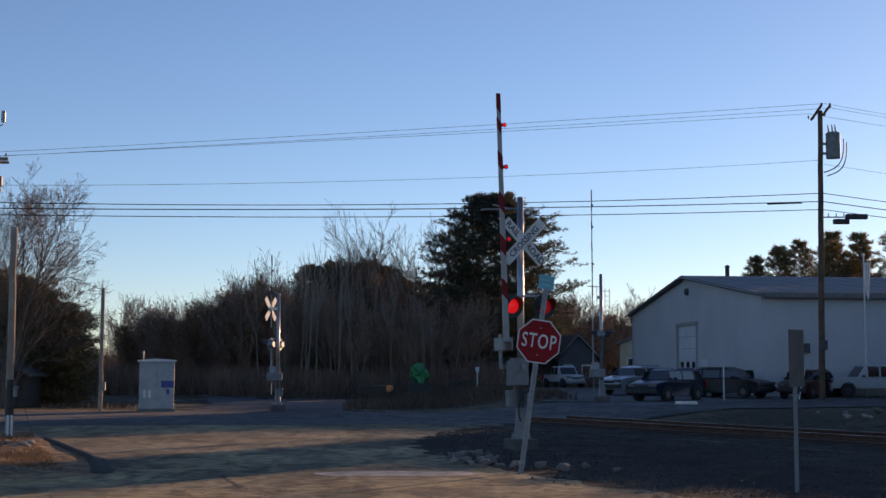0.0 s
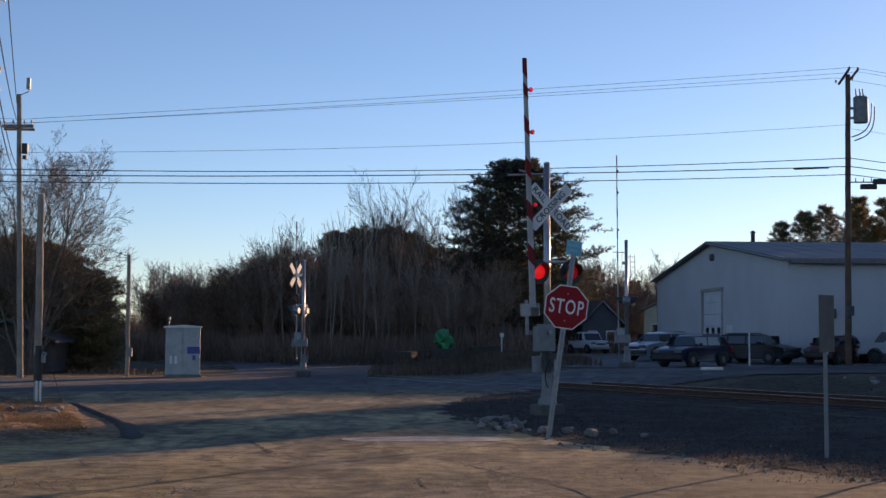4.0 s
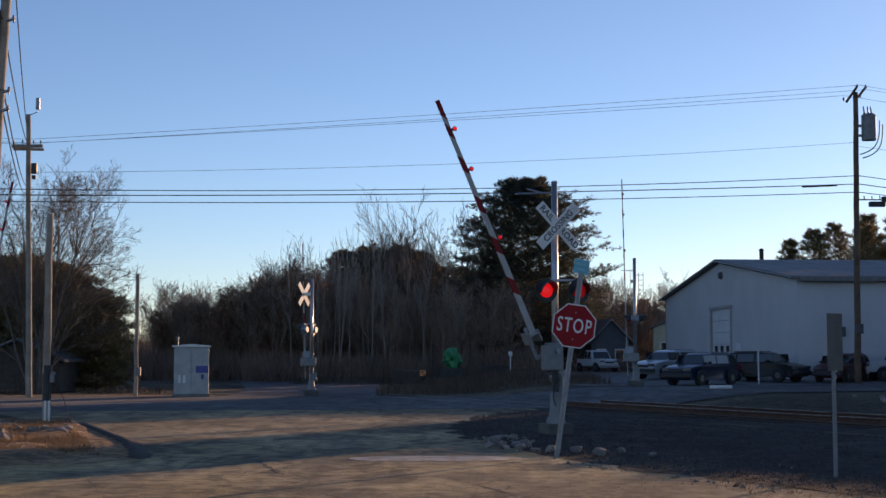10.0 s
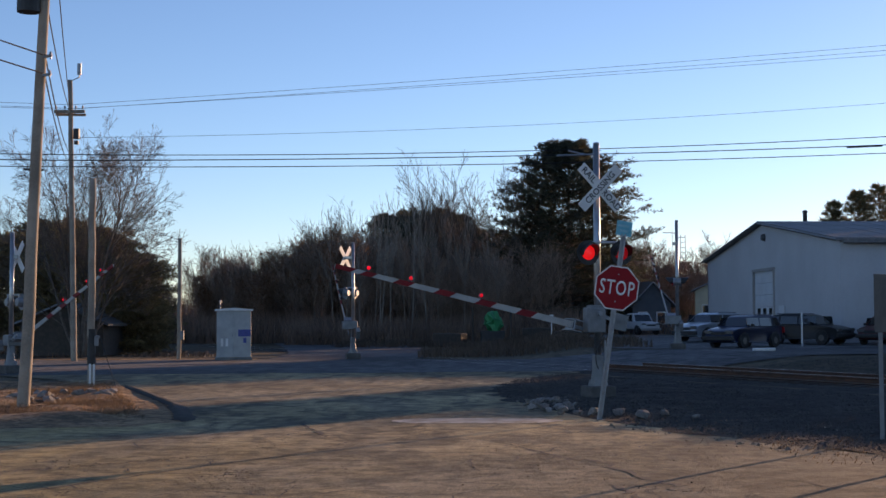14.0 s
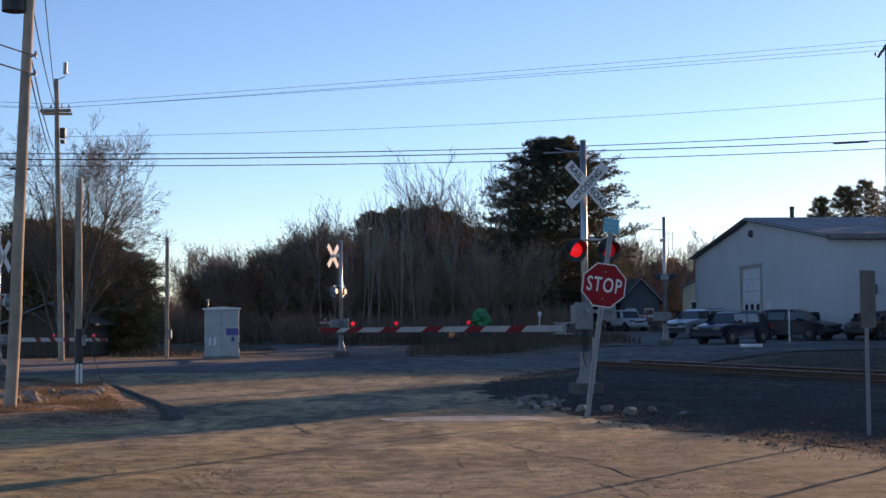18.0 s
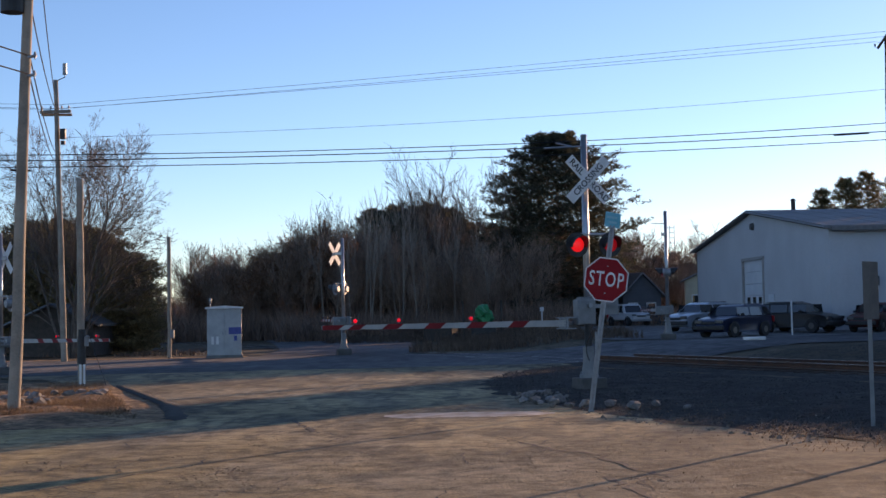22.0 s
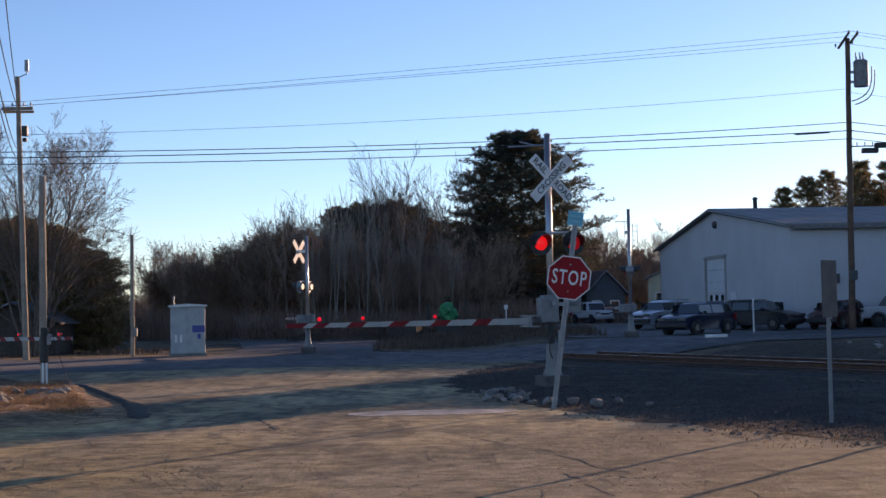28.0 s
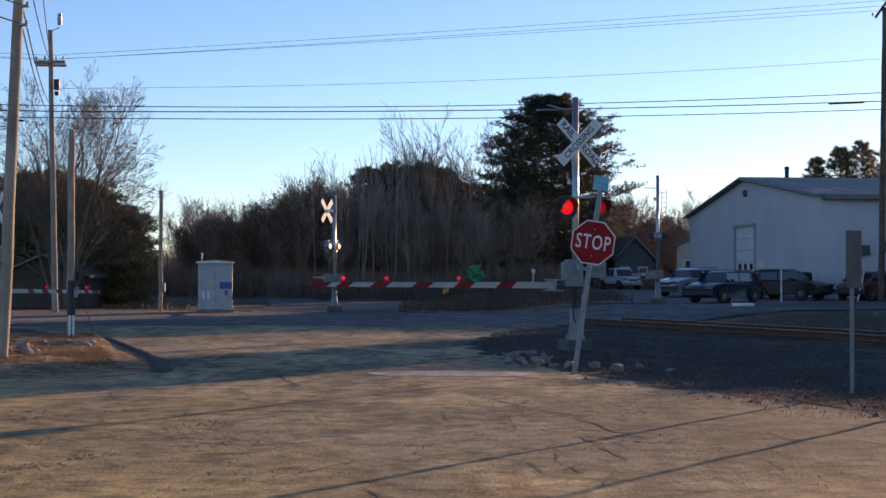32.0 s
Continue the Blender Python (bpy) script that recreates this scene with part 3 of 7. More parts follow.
# ---- railway track ----
def build_track():
    root = thing("railway_track", (0, 0, 0), "single railway track with rusty rails on dark ties", "railway", kind="structure")
    side = Vector((TRACK_D.y, -TRACK_D.x))

    def at(s, off):
        p = TRACK_P + TRACK_D * s + side * off
        return p

    # ballast shoulder on both sides of the road
    for s0, s1 in ((-60, 1.8), (16, 150)):
        verts, faces = [], []
        prof = [(-3.2, -0.12), (-1.7, 0.02), (0, 0.05), (1.7, 0.03), (2.9, -0.05)]
        m = int((s1 - s0) / 0.8)
        for i in range(m + 1):
            s = s0 + (s1 - s0) * i / m
            for o, z in prof:
                p = at(s, o)
                verts.append((p.x, p.y, z - (0.06 if s0 > 0 else 0.0) + 0.03 * noise.noise((p.x * 2, p.y * 2, 1)) + 0.02 * noise.noise((p.x * 6, p.y * 6, 5))))
        k = len(prof)
        for i in range(m):
            for j in range(k - 1):
                faces.append((i * k + j, i * k + j + 1, (i + 1) * k + j + 1, (i + 1) * k + j))
        part("ballast", (verts, faces), M_GRAVEL, root, smooth=True)
    for o in (-0.76, 0.76):
        bm = bm_new()
        prof = [(-0.07, 0), (0.07, 0), (0.07, 0.02), (0.012, 0.04), (0.012, 0.12), (0.036, 0.135), (0.036, 0.17), (-0.036, 0.17), (-0.036, 0.135), (-0.012, 0.12), (-0.012, 0.04), (-0.07, 0.02)]
        for s0, s1, z in ((-60, 1.6, 0.07), (1.6, 16.2, -0.155), (16.2, 150, -0.165)):
            p, q = at(s0, o), at(s1, o)
            ang = math.degrees(math.atan2(TRACK_D.y, TRACK_D.x))
            lift = gz(*at((max(s0, -5) + min(s1, 20)) / 2, o)) if s0 == 1.6 else 0
            prism(bm, prof, 0, (q - p).length, pose(p.x, p.y, z + lift, 0, 0, ang - 90))
        bm.faces.ensure_lookup_table()
        for f in bm.faces:
            if f.normal.z > 0.9 and f.calc_center_median().z > 0.0 and f.calc_area() > 0.5:
                f.material_index = 1
        part("rail", bm, (M_RUST, M_RAILTOP), root, "rust-brown steel rail with a worn bright head")
    tie = None
    ang = math.degrees(math.atan2(side.y, side.x))
    s = -46.0
    while s < 1.6:
        p = at(s, 0)
        if tie is None:
            bm = bm_new()
            box(bm, (0, 0, 0), (2.6, 0.23, 0.17), bevel=0.015)
            tie = part("tie", bm, M_TIE, root)
            ob = tie
        else:
            ob = new("tie", tie.data)
            ob.parent = root
        ob.matrix_local = pose(p.x, p.y, -0.025, 0, 0, ang + random.uniform(-1.5, 1.5))
        s += 0.55


build_track()


# ---- metal building ----
def build_hall():
    A, B = Vector((16.2, 63.0)), Vector((14.15, 88.0))      # near and far corner of the gable wall
    W = (B - A).length
    ang = math.degrees(math.atan2((B - A).y, (B - A).x)) - 90   # local y runs along the gable
    L = 26.0
    EAVE, RIDGE, Z0 = 5.22, 6.80, 0.30
    root = thing("metal_building", (A.x, A.y, 0), "long pale grey metal-sided building with a low gable roof", "building", rz=ang)
    T = 0.2
    # gable wall with a door opening
    d0, d1, dh = 10.45, 14.45, 4.35
    bm = bm_new()
    M = pose(0, 0, 0, 0, 0, 90)

    def gab(y):
        return EAVE + (RIDGE - EAVE) * (1 - abs(y - W / 2) / (W / 2))
    for pts in ([(0, Z0), (d0, Z0), (d0, gab(d0)), (0, EAVE)], [(d1, Z0), (W, Z0), (W, EAVE), (d1, gab(d1))],
                [(d0, dh), (d1, dh), (d1, gab(d1)), (W / 2, RIDGE), (d0, gab(d0))]):
        a = [bm.verts.new((0, y, z)) for y, z in pts]
        b = [bm.verts.new((T, y, z)) for y, z in pts]
        fs = [bm.faces.new(a), bm.faces.new(b[::-1])] + [bm.faces.new((a[i], b[i], b[(i + 1) % len(a)], a[(i + 1) % len(a)])) for i in range(len(a))]
        bmesh.ops.recalc_face_normals(bm, faces=fs)
    part("gable_wall", bm, M_WALL, root)
    # siding ribs on the gable
    rib = None
    y = 0.5
    while y < W:
        if not d0 - 0.1 < y < d1 + 0.1:
            h = gab(y) - Z0 - 0.1
            bm = bm_new()
            box(bm, (-0.002, y, Z0 + h / 2), (0.004, 0.025, h))
            part("siding_rib", bm, M_WALL, root)
        y += 0.6
    # front wall with a wide door
    f0, f1, fh = 6.4, 10.4, 3.6
    bm = bm_new()
    for x0, x1, z0, z1 in ((0.2, f0, Z0, EAVE), (f1, L, Z0, EAVE), (f0, f1, fh, EAVE)):
        box(bm, ((x0 + x1) / 2, T / 2, (z0 + z1) / 2), (x1 - x0, T, z1 - z0))
    part("front_wall", bm, M_WALL, root)
    x = 0.8
    while x < 16:
        if not f0 - 0.1 < x < f1 + 0.1:
            bm = bm_new()
            box(bm, (x, -0.004, (Z0 + EAVE) / 2), (0.03, 0.008, EAVE - Z0 - 0.05))
            part("siding_rib", bm, M_WALL, root)
        x += 0.6
    bm = bm_new()
    box(bm, (L - T / 2, W / 2, (Z0 + EAVE) / 2), (T, W - 2 * T, EAVE - Z0))
    part("end_wall", bm, M_WALL, root)
    bm = bm_new()
    box(bm, (L / 2, W - T / 2, (Z0 + EAVE) / 2), (L, T, EAVE - Z0))
    part("back_wall", bm, M_WALL, root)
    # roof slopes
    for s in (0, 1):
        bm = bm_new()
        y0, y1 = (-0.35, W / 2) if s == 0 else (W / 2, W + 0.35)
        z0, z1 = (EAVE - 0.02, RIDGE + 0.06) if s == 0 else (RIDGE + 0.06, EAVE - 0.02)
        a = [bm.verts.new(v) for v in ((-0.3, y0, z0), (L + 0.3, y0, z0), (L + 0.3, y1, z1), (-0.3, y1, z1))]
        b = [bm.verts.new(v.co + Vector((0, 0, 0.12))) for v in a]
        bm.faces.new(a[::-1]), bm.faces.new(b)
        for i in range(4):
            bm.faces.new((a[i], a[(i + 1) % 4], b[(i + 1) % 4], b[i]))
        part("roof_slope", bm, M_ROOF, root)
    for k in range(40):
        x = 0.3 + k * 1.2
        if x > 40:
            break
        bm = bm_new()
        p0, p1 = Vector((x, -0.35, EAVE + 0.115)), Vector((x, W / 2, RIDGE + 0.195))
        tube(bm, p0, p1, 0.005, n=4)
        part("roof_seam", bm, M_ROOF, root)
    # dark rake and eave trim
    for y0, y1, z0, z1 in ((-0.35, W / 2, EAVE, RIDGE + 0.06), (W + 0.35, W / 2, EAVE, RIDGE + 0.06)):
        bm = bm_new()
        tube(bm, (-0.33, y0, z0), (-0.33, y1, z1), 0.06, n=4)
        part("rake_trim", bm, M_RAKE, root, "grey roof edge trim")
    bm = bm_new()
    box(bm, (L / 2, -0.38, EAVE - 0.05), (L, 0.12, 0.22), bevel=0.02)
    part("gutter", bm, M_RAKE, root, "grey eave gutter")
    # gable vent, lamp, stove pipe
    bm = bm_new()
    tube(bm, (-0.02, W / 2 - 0.4, RIDGE - 0.75), (-0.2, W / 2 - 0.4, RIDGE - 0.75), 0.22, 0.16, n=14)
    part("vent", bm, M_TRIM, root, "round dark gable vent")
    bm = bm_new()
    tube(bm, (2.7, W / 2 + 1, RIDGE - 0.3), (2.7, W / 2 + 1, RIDGE + 0.75), 0.12, n=12)
    tube(bm, (2.7, W / 2 + 1, RIDGE + 0.75), (2.7, W / 2 + 1, RIDGE + 0.87), 0.18, 0.08, n=12)
    part("stove_pipe", bm, M_BLACK, root, "dark capped stove pipe")
    # overhead door in the gable
    door = new("overhead_door")
    door.parent = root
    tagged(door, "white sectional overhead door")
    for k in range(6):
        bm = bm_new()
        h = (dh - 0.12 - Z0) / 6
        box(bm, (0.09, (d0 + 0.3 + d1) / 2, Z0 + h * (k + 0.5)), (0.06, d1 - d0 - 0.4, h - 0.02), bevel=0.01)
        part("door_panel", bm, M_DOOR, door)
    for i in range(3):
        bm = bm_new()
        y = d0 + 0.95 + i * 1.1
        box(bm, (0.05, y, 2.02), (0.04, 0.52, 0.34), bevel=0.01)
        part("door_window", bm, M_GLASS, door)
    bm = bm_new()
    for c, s in (((-0.02, (d0 + d1) / 2, dh - 0.06), (0.1, d1 - d0 + 0.3, 0.16)), ((-0.02, d0 + 0.02, (Z0 + dh) / 2), (0.1, 0.17, dh - Z0)),
                 ((-0.02, d1 - 0.02, (Z0 + dh) / 2), (0.1, 0.14, dh - Z0))):
        box(bm, c, s)
    part("door_frame", bm, M_SURROUND, root, "weathered pale door surround")
    bm = bm_new()
    box(bm, (-0.05, d0 - 1.4, 1.3), (0.06, 0.95, 2.0), bevel=0.01)
    part("side_door", bm, M_DOOR, root, "pale steel walk door")
    bm = bm_new()
    box(bm, ((f0 + f1) / 2, 0.1, (Z0 + fh) / 2), (f1 - f0, 0.08, fh - Z0))
    part("front_door", bm, M_DOOR, root, "wide pale roller door")
    bm = bm_new()
    box(bm, ((f0 + f1) / 2, -0.06, fh + 0.08), (f1 - f0 + 0.5, 0.16, 0.22))
    part("lintel", bm, M_GREENTARP, root, "faded green lintel over the door")
    bm = bm_new()
    box(bm, (1.95, -0.14, 2.75), (0.5, 0.26, 0.45), bevel=0.02)
    part("wall_unit", bm, M_TRIM, root, "small dark wall-mounted unit")


build_hall()


# ---- crossing signals with gates ----
def letters_on(parent, word, m, size, mat_=None):
    text_part("lettering", word, size, mat_ or M_BLACK, parent, m, depth=0.004)


def lamp_pair(root, aim, lamp_z, glow, lamp_back):
    """Two hooded lamps on a bar, turned by aim."""
    bm = bm_new()
    tube(bm, (-0.40, -0.05, lamp_z + 0.22), (0.40, -0.05, lamp_z + 0.22), 0.03, n=10)
    for sx in (-1, 1):
        tube(bm, (0.38 * sx, -0.05, lamp_z + 0.22), (0.38 * sx, -0.05, lamp_z + 0.08), 0.025, n=8)
    bmesh.ops.transform(bm, matrix=aim, verts=bm.verts)
    part("lamp_bar", bm, M_ALU, root)
    for sx, lens in zip((-1, 1), glow):
        c = Vector((0.38 * sx, -0.16, lamp_z))
        bm = bm_new()
        tube(bm, c + Vector((0, 0.0, 0)), c + Vector((0, 0.006, 0)), 0.255, n=28)
        tube(bm, c + Vector((0, 0.006, 0)), c + Vector((0, 0.012, 0)), 0.255, n=28, mi=1)
        bmesh.ops.transform(bm, matrix=aim, verts=bm.verts)
        lamp = part("lamp", bm, (M_BLACK, lamp_back or M_BLACK), root, "round black lamp background", smooth=False)
        bm = bm_new()
        tube(bm, c + Vector((0, 0.012, 0)), c + Vector((0, 0.17, 0)), 0.16, 0.12, n=20)
        bmesh.ops.transform(bm, matrix=aim, verts=bm.verts)
        part("lamp_housing", bm, lamp_back or M_BLACK, lamp)
        bm = bm_new()
        bmesh.ops.create_uvsphere(bm, u_segments=24, v_segments=12, radius=0.152, matrix=pose(c.x, c.y - 0.004, c.z) @ Matrix.Diagonal((1, 0.18, 1, 1)))
        bmesh.ops.transform(bm, matrix=aim, verts=bm.verts)
        part("lens", bm, lens, lamp, "red signal lens", smooth=True)
        bm = bm_new()
        n = 20
        ring = []
        for i in range(n + 1):
            a = radians(-20 + 220 * i / n)
            ln = 0.30 * (0.35 + 0.65 * math.sin(radians(180 * i / n)))
            for r in (0.165, 0.171):
                ring.append((bm.verts.new((c.x + r * math.cos(a), c.y, c.z + r * math.sin(a))), bm.verts.new((c.x + r * math.cos(a), c.y - ln, c.z + r * math.sin(a)))))
        for i in range(0, 2 * n, 2):
            i0, o0, i1, o1 = ring[i], ring[i + 1], ring[i + 2], ring[i + 3]
            bm.faces.new((i0[0], i0[1], i1[1], i1[0]))
            bm.faces.new((o0[0], o1[0], o1[1], o0[1]))
            bm.faces.new((i0[1], o0[1], o1[1], i1[1]))
        bmesh.ops.transform(bm, matrix=aim, verts=bm.verts)
        part("hood", bm, M_BLACK, lamp, "black lamp hood")


def crossing_signal(at, rz, arm_len, height, pivot, label, lit=(M_LENS_ON, M_LENS_DIM), buck_z=4.35, lamp_z=3.0, arm_way=-1, arm_off=0.35, lettered=True, buck_y=-0.16, top_arm=False, head=0.0, lamp_back=None, arm_lamp=None, root_at=0.35, drop=0.0, lamp_x=0.0, both=False):
    """A mast with crossbuck, flashing lamps, gate mechanism and arm. Front towards local -y, the arm reaches to local -x (arm_way -1)."""
    root = thing("crossing_signal", at, label, "crossing signal", "crossing signals", rz=rz)
    turn = pose(0, 0, 0, 0, 0, head)
    bm = bm_new()
    tube(bm, (0, 0, 0.55), (0, 0, height), 0.075, 0.065, n=16)
    bmesh.ops.create_uvsphere(bm, u_segments=12, v_segments=6, radius=0.075, matrix=pose(0, 0, height) @ Matrix.Diagonal((1, 1, 0.5, 1)))
    part("mast", bm, M_ALU, root, smooth=True)
    bm = bm_new()
    box(bm, (0, 0, 0.11), (0.56, 0.56, 0.30), bevel=0.03)
    part("foundation", bm, M_OLDCONC, root, "concrete foundation block")
    bm = bm_new()
    tube(bm, (0, 0, 0.26), (0, 0, 0.32), 0.20, n=16)
    tube(bm, (0, 0, 0.32), (0, 0, 0.66), 0.155, 0.11, n=16)
    for k in range(4):
        a = radians(45 + 90 * k)
        tube(bm, (0.175 * math.cos(a), 0.175 * math.sin(a), 0.3), (0.175 * math.cos(a), 0.175 * math.sin(a), 0.38), 0.02, n=6)
    part("mast_base", bm, M_CASE, root, "cast aluminium mast base")
    bm = bm_new()
    box(bm, (0.0, 0.0, 0.76), (0.19, 0.18, 0.28), bevel=0.02)
    part("junction_box", bm, M_CASE, root)
    bm = bm_new()
    tube(bm, (0.12, -0.1, 0.3), (0.12, -0.1, 1.2), 0.022, n=8)
    part("conduit", bm, M_GALV, root)
    bm = bm_new()
    pts = [Vector((0.03 - 0.13 * math.sin(math.pi * i / 8), -0.1, 1.2 - 0.72 * i / 8)) for i in range(9)]
    for p, q in zip(pts, pts[1:]):
        tube(bm, p, q, 0.013, n=6, caps=False)
    part("cable", bm, M_CABLE, root, "black cable looped down the mast")
    # crossbuck: two blades
    for k, (ang, w1, w2) in enumerate(((-45, "RAIL", "ROAD"), (45, "CROSSING", ""))):
        bm = bm_new()
        m = turn @ pose(0, buck_y - 0.012 * k, buck_z, 0, -ang, 0)
        box(bm, (0, 0, 0), (1.22, 0.01, 0.23), m, bevel=0.004)
        blade = part("crossbuck_blade", bm, M_WHITE, root, "white crossbuck blade")
        bm = bm_new()
        if lettered:
            if w2:
                letters_on(blade, w1, m @ pose(-0.36, -0.008, 0), 0.19)
                letters_on(blade, w2, m @ pose(0.36, -0.008, 0), 0.19)
            else:
                letters_on(blade, w1, m @ pose(0, -0.008, 0), 0.185)
    bm = bm_new()
    box(bm, (0, buck_y / 2, buck_z), (0.2, abs(buck_y), 0.12), turn, bevel=0.01)
    part("crossbuck_bracket", bm, M_ALU, root)
    if top_arm:
        bm = bm_new()
        tube(bm, (0, 0, height - 0.22), (-0.85, 0.1, height - 0.27), 0.02, n=8)
        tube(bm, (-0.25, 0.04, height - 0.23), (-0.55, 0.2, height - 0.14), 0.018, n=8)
        part("top_bracket", bm, M_ALU, root, "pale bracket arm near the mast top")
    # lamps, on some masts a second pair facing the other way
    faces_to = [(turn @ pose(lamp_x, 0, 0), lit)] + ([(turn @ pose(0, 0, 0, 0, 0, 180), (M_LENS_OFF, M_LENS_OFF))] if both else [])
    for aim, glow in faces_to:
        lamp_pair(root, aim, lamp_z, glow, lamp_back)
    # gate mechanism
    px, py, pz = pivot
    bm = bm_new()
    if drop:
        box(bm, (-0.16, -0.17, pz - 0.14), (0.42, 0.24, 0.52), bevel=0.03)
        box(bm, (-0.14, -0.17, pz + 0.14), (0.30, 0.20, 0.06), bevel=0.01)
    else:
        box(bm, (0.08, py * 0.6, pz - 0.02), (0.40, 0.6, 0.34), bevel=0.03)
    part("gate_mechanism", bm, M_CASE, root, "grey gate mechanism case")
    # arm, keyed later; its own space starts at the pivot
    w = arm_way
    arm = new("gate_arm")
    arm.empty_display_size = 0.1
    arm.parent = root
    bm = bm_new()
    verts = [(root_at * w, 0.0), (arm_len * w, 0.0)]
    a = [(-0.018, -0.066), (0.018, -0.066), (0.018, 0.066), (-0.018, 0.066)]
    p0 = [bm.verts.new((verts[0][0], y, z)) for y, z in a]
    p1 = [bm.verts.new((verts[1][0], y * 0.8, z * 0.62)) for y, z in a]
    for i in range(4):
        bm.faces.new((p0[i], p0[(i + 1) % 4], p1[(i + 1) % 4], p1[i]))
    bm.faces.new(p0), bm.faces.new(p1[::-1])
    bmesh.ops.recalc_face_normals(bm, faces=bm.faces)
    part("boom", bm, M_BOOM, arm, "white gate boom")
    # slanted red stripes wrapped round the boom
    for t0, t1 in ((0.38, 0.0), (0.81, 0.56), (1.58, 1.25), (2.46, 2.11), (3.35, 3.0), (4.25, 3.9)):
        s, e = arm_len - t0, arm_len - t1 - 0.005
        if s < 0.8:
            continue
        bm = bm_new()
        hs = []
        for q in (s, e):
            f = (q - 0.35) / (arm_len - 0.35)
            hs.append((0.066 * (1 - f) + 0.041 * f + 0.003, 0.018 * (1 - 0.2 * f) + 0.003))
        pts = []
        for (q, (h, t)) in zip((s, e), hs):
            sl = 0.066 * w if t1 > 0 or q == s else 0.0
            pts.append([(q * w - sl, -t, h), (q * w - sl, t, h), (q * w + sl, t, -h), (q * w + sl, -t, -h)])
        A = [bm.verts.new(v) for v in pts[0]]
        B = [bm.verts.new(v) for v in pts[1]]
        for k in range(4):
            bm.faces.new((A[k], A[(k + 1) % 4], B[(k + 1) % 4], B[k]))
        bm.faces.new(A), bm.faces.new(B[::-1])
        bmesh.ops.recalc_face_normals(bm, faces=bm.faces)
        part("red_stripe", bm, M_RED, arm)
    for q, lens in ((arm_len - 0.66, M_ARMLAMP), (arm_len - 1.54, M_ARMDIM), (arm_len - 3.05, M_ARMDIM)):
        bm = bm_new()
        f = (q - 0.35) / (arm_len - 0.35)
        zt = 0.066 * (1 - f) + 0.041 * f
        box(bm, (q * w, 0.01, zt + 0.02), (0.06, 0.05, 0.04), bevel=0.008)
        tube(bm, (q * w, -0.01, zt + 0.075), (q * w, 0.035, zt + 0.075), 0.052, 0.04, n=14)
        lamp = part("arm_lamp", bm, M_TRIM, arm, "small lamp on the arm")
        bm = bm_new()
        for sy in (-0.02, 0.04):
            bmesh.ops.create_uvsphere(bm, u_segments=14, v_segments=8, radius=0.038, matrix=pose(q * w, sy, zt + 0.075) @ Matrix.Diagonal((1, 0.6, 1, 1)))
        part("lens", bm, arm_lamp or lens, lamp, "round red lens", smooth=True)
    # side bars from the pivot to the boom, the channel that holds it, and the counterweights behind the pivot
    for y in ((0.30,) if drop else (-0.02, 0.30)):
        bm = bm_new()
        p, q = Vector((0, y, 0)), Vector(((root_at + 0.1) * w, y, 0))
        d = q - p
        box(bm, (0, 0, 0), (d.length + 0.06, 0.025, 0.075), Matrix.Translation((p + q) / 2), bevel=0.006)
        back = Vector((-0.72 * w, y + 0.03, drop * 0.9))
        d = back - Vector((0, y + 0.03, drop))
        m = Matrix.Translation((back + Vector((0, y + 0.03, drop))) / 2) @ Vector((d.x, 0, d.z)).to_track_quat("X", "Z").to_matrix().to_4x4()
        box(bm, (0, 0, 0), (d.length + 0.05, 0.025, 0.08), m, bevel=0.006)
        if drop:
            box(bm, (0, y + 0.015, drop / 2), (0.09, 0.025, drop + 0.05), bevel=0.006)
        part("side_bar", bm, M_GALV, arm)
    bm = bm_new()
    for z in (0.11, -0.11):
        box(bm, ((root_at - 0.08) * w, 0.14, z), (0.26, 0.42, 0.022), bevel=0.005)
    box(bm, ((root_at - 0.02) * w, 0.14, 0.0), (0.035, 0.40, 0.2), bevel=0.005)
    for x in (0.03, 0.12):
        for z in (0.03, -0.03):
            tube(bm, ((root_at + x) * w, -0.03, z), ((root_at + x) * w, 0.04, z), 0.014, n=6)
    part("arm_bracket", bm, M_GALV, arm, "galvanised channel bolted to the boom")
    bm = bm_new()
    for k in range(3):
        box(bm, (-0.66 * w, 0.34 + 0.05 * k, drop * 0.9), (0.34, 0.045, 0.34), bevel=0.01)
    part("counterweight", bm, M_CASE, arm, "stacked grey counterweights")
    bm = bm_new()
    tube(bm, (0, -0.05, drop), (0, 0.36, drop), 0.05, n=12)
    part("shaft", bm, M_GALV, arm)
    return root, arm


GATES = []
near_root, near_arm = crossing_signal((2.27, 28.36, 0.0), 22.0, 5.68, 5.28, (-0.10, -0.30, 1.75), "tall grey crossing signal with a lettered crossbuck beside the street", top_arm=True, root_at=0.55, drop=0.36, lamp_x=0.10)
GATES.append((near_arm, (-0.10, -0.30, 1.75), 0.36, "near"))
left_root, left_arm = crossing_signal((-14.72, 41.75, 0.0), 134, 6.2, 4.35, (-0.1, -0.25, 1.04), "crossing signal with a short gate arm at the verge", lamp_z=2.2, buck_z=3.6, lit=(M_LENS_DIM, M_LENS_DIM), lamp_back=M_GALV, arm_lamp=M_ARMDIM)
GATES.append((left_arm, (-0.1, -0.25, 1.04), 0.0, "left"))
x_root, x_arm = crossing_signal((-5.53, 56.0, 0.0), -76, 5.0, 4.78, (-0.2, -0.25, 1.42), "crossing signal seen from behind, its white crossbuck sunlit", lamp_z=2.72, buck_z=4.18, lit=(M_LENS_DIM, M_LENS_DIM), lettered=False, buck_y=-0.36, head=-37, lamp_back=M_GALV, arm_lamp=M_LENS_OFF)
GATES.append((x_arm, (-0.2, -0.25, 1.42), 0.0, "x"))
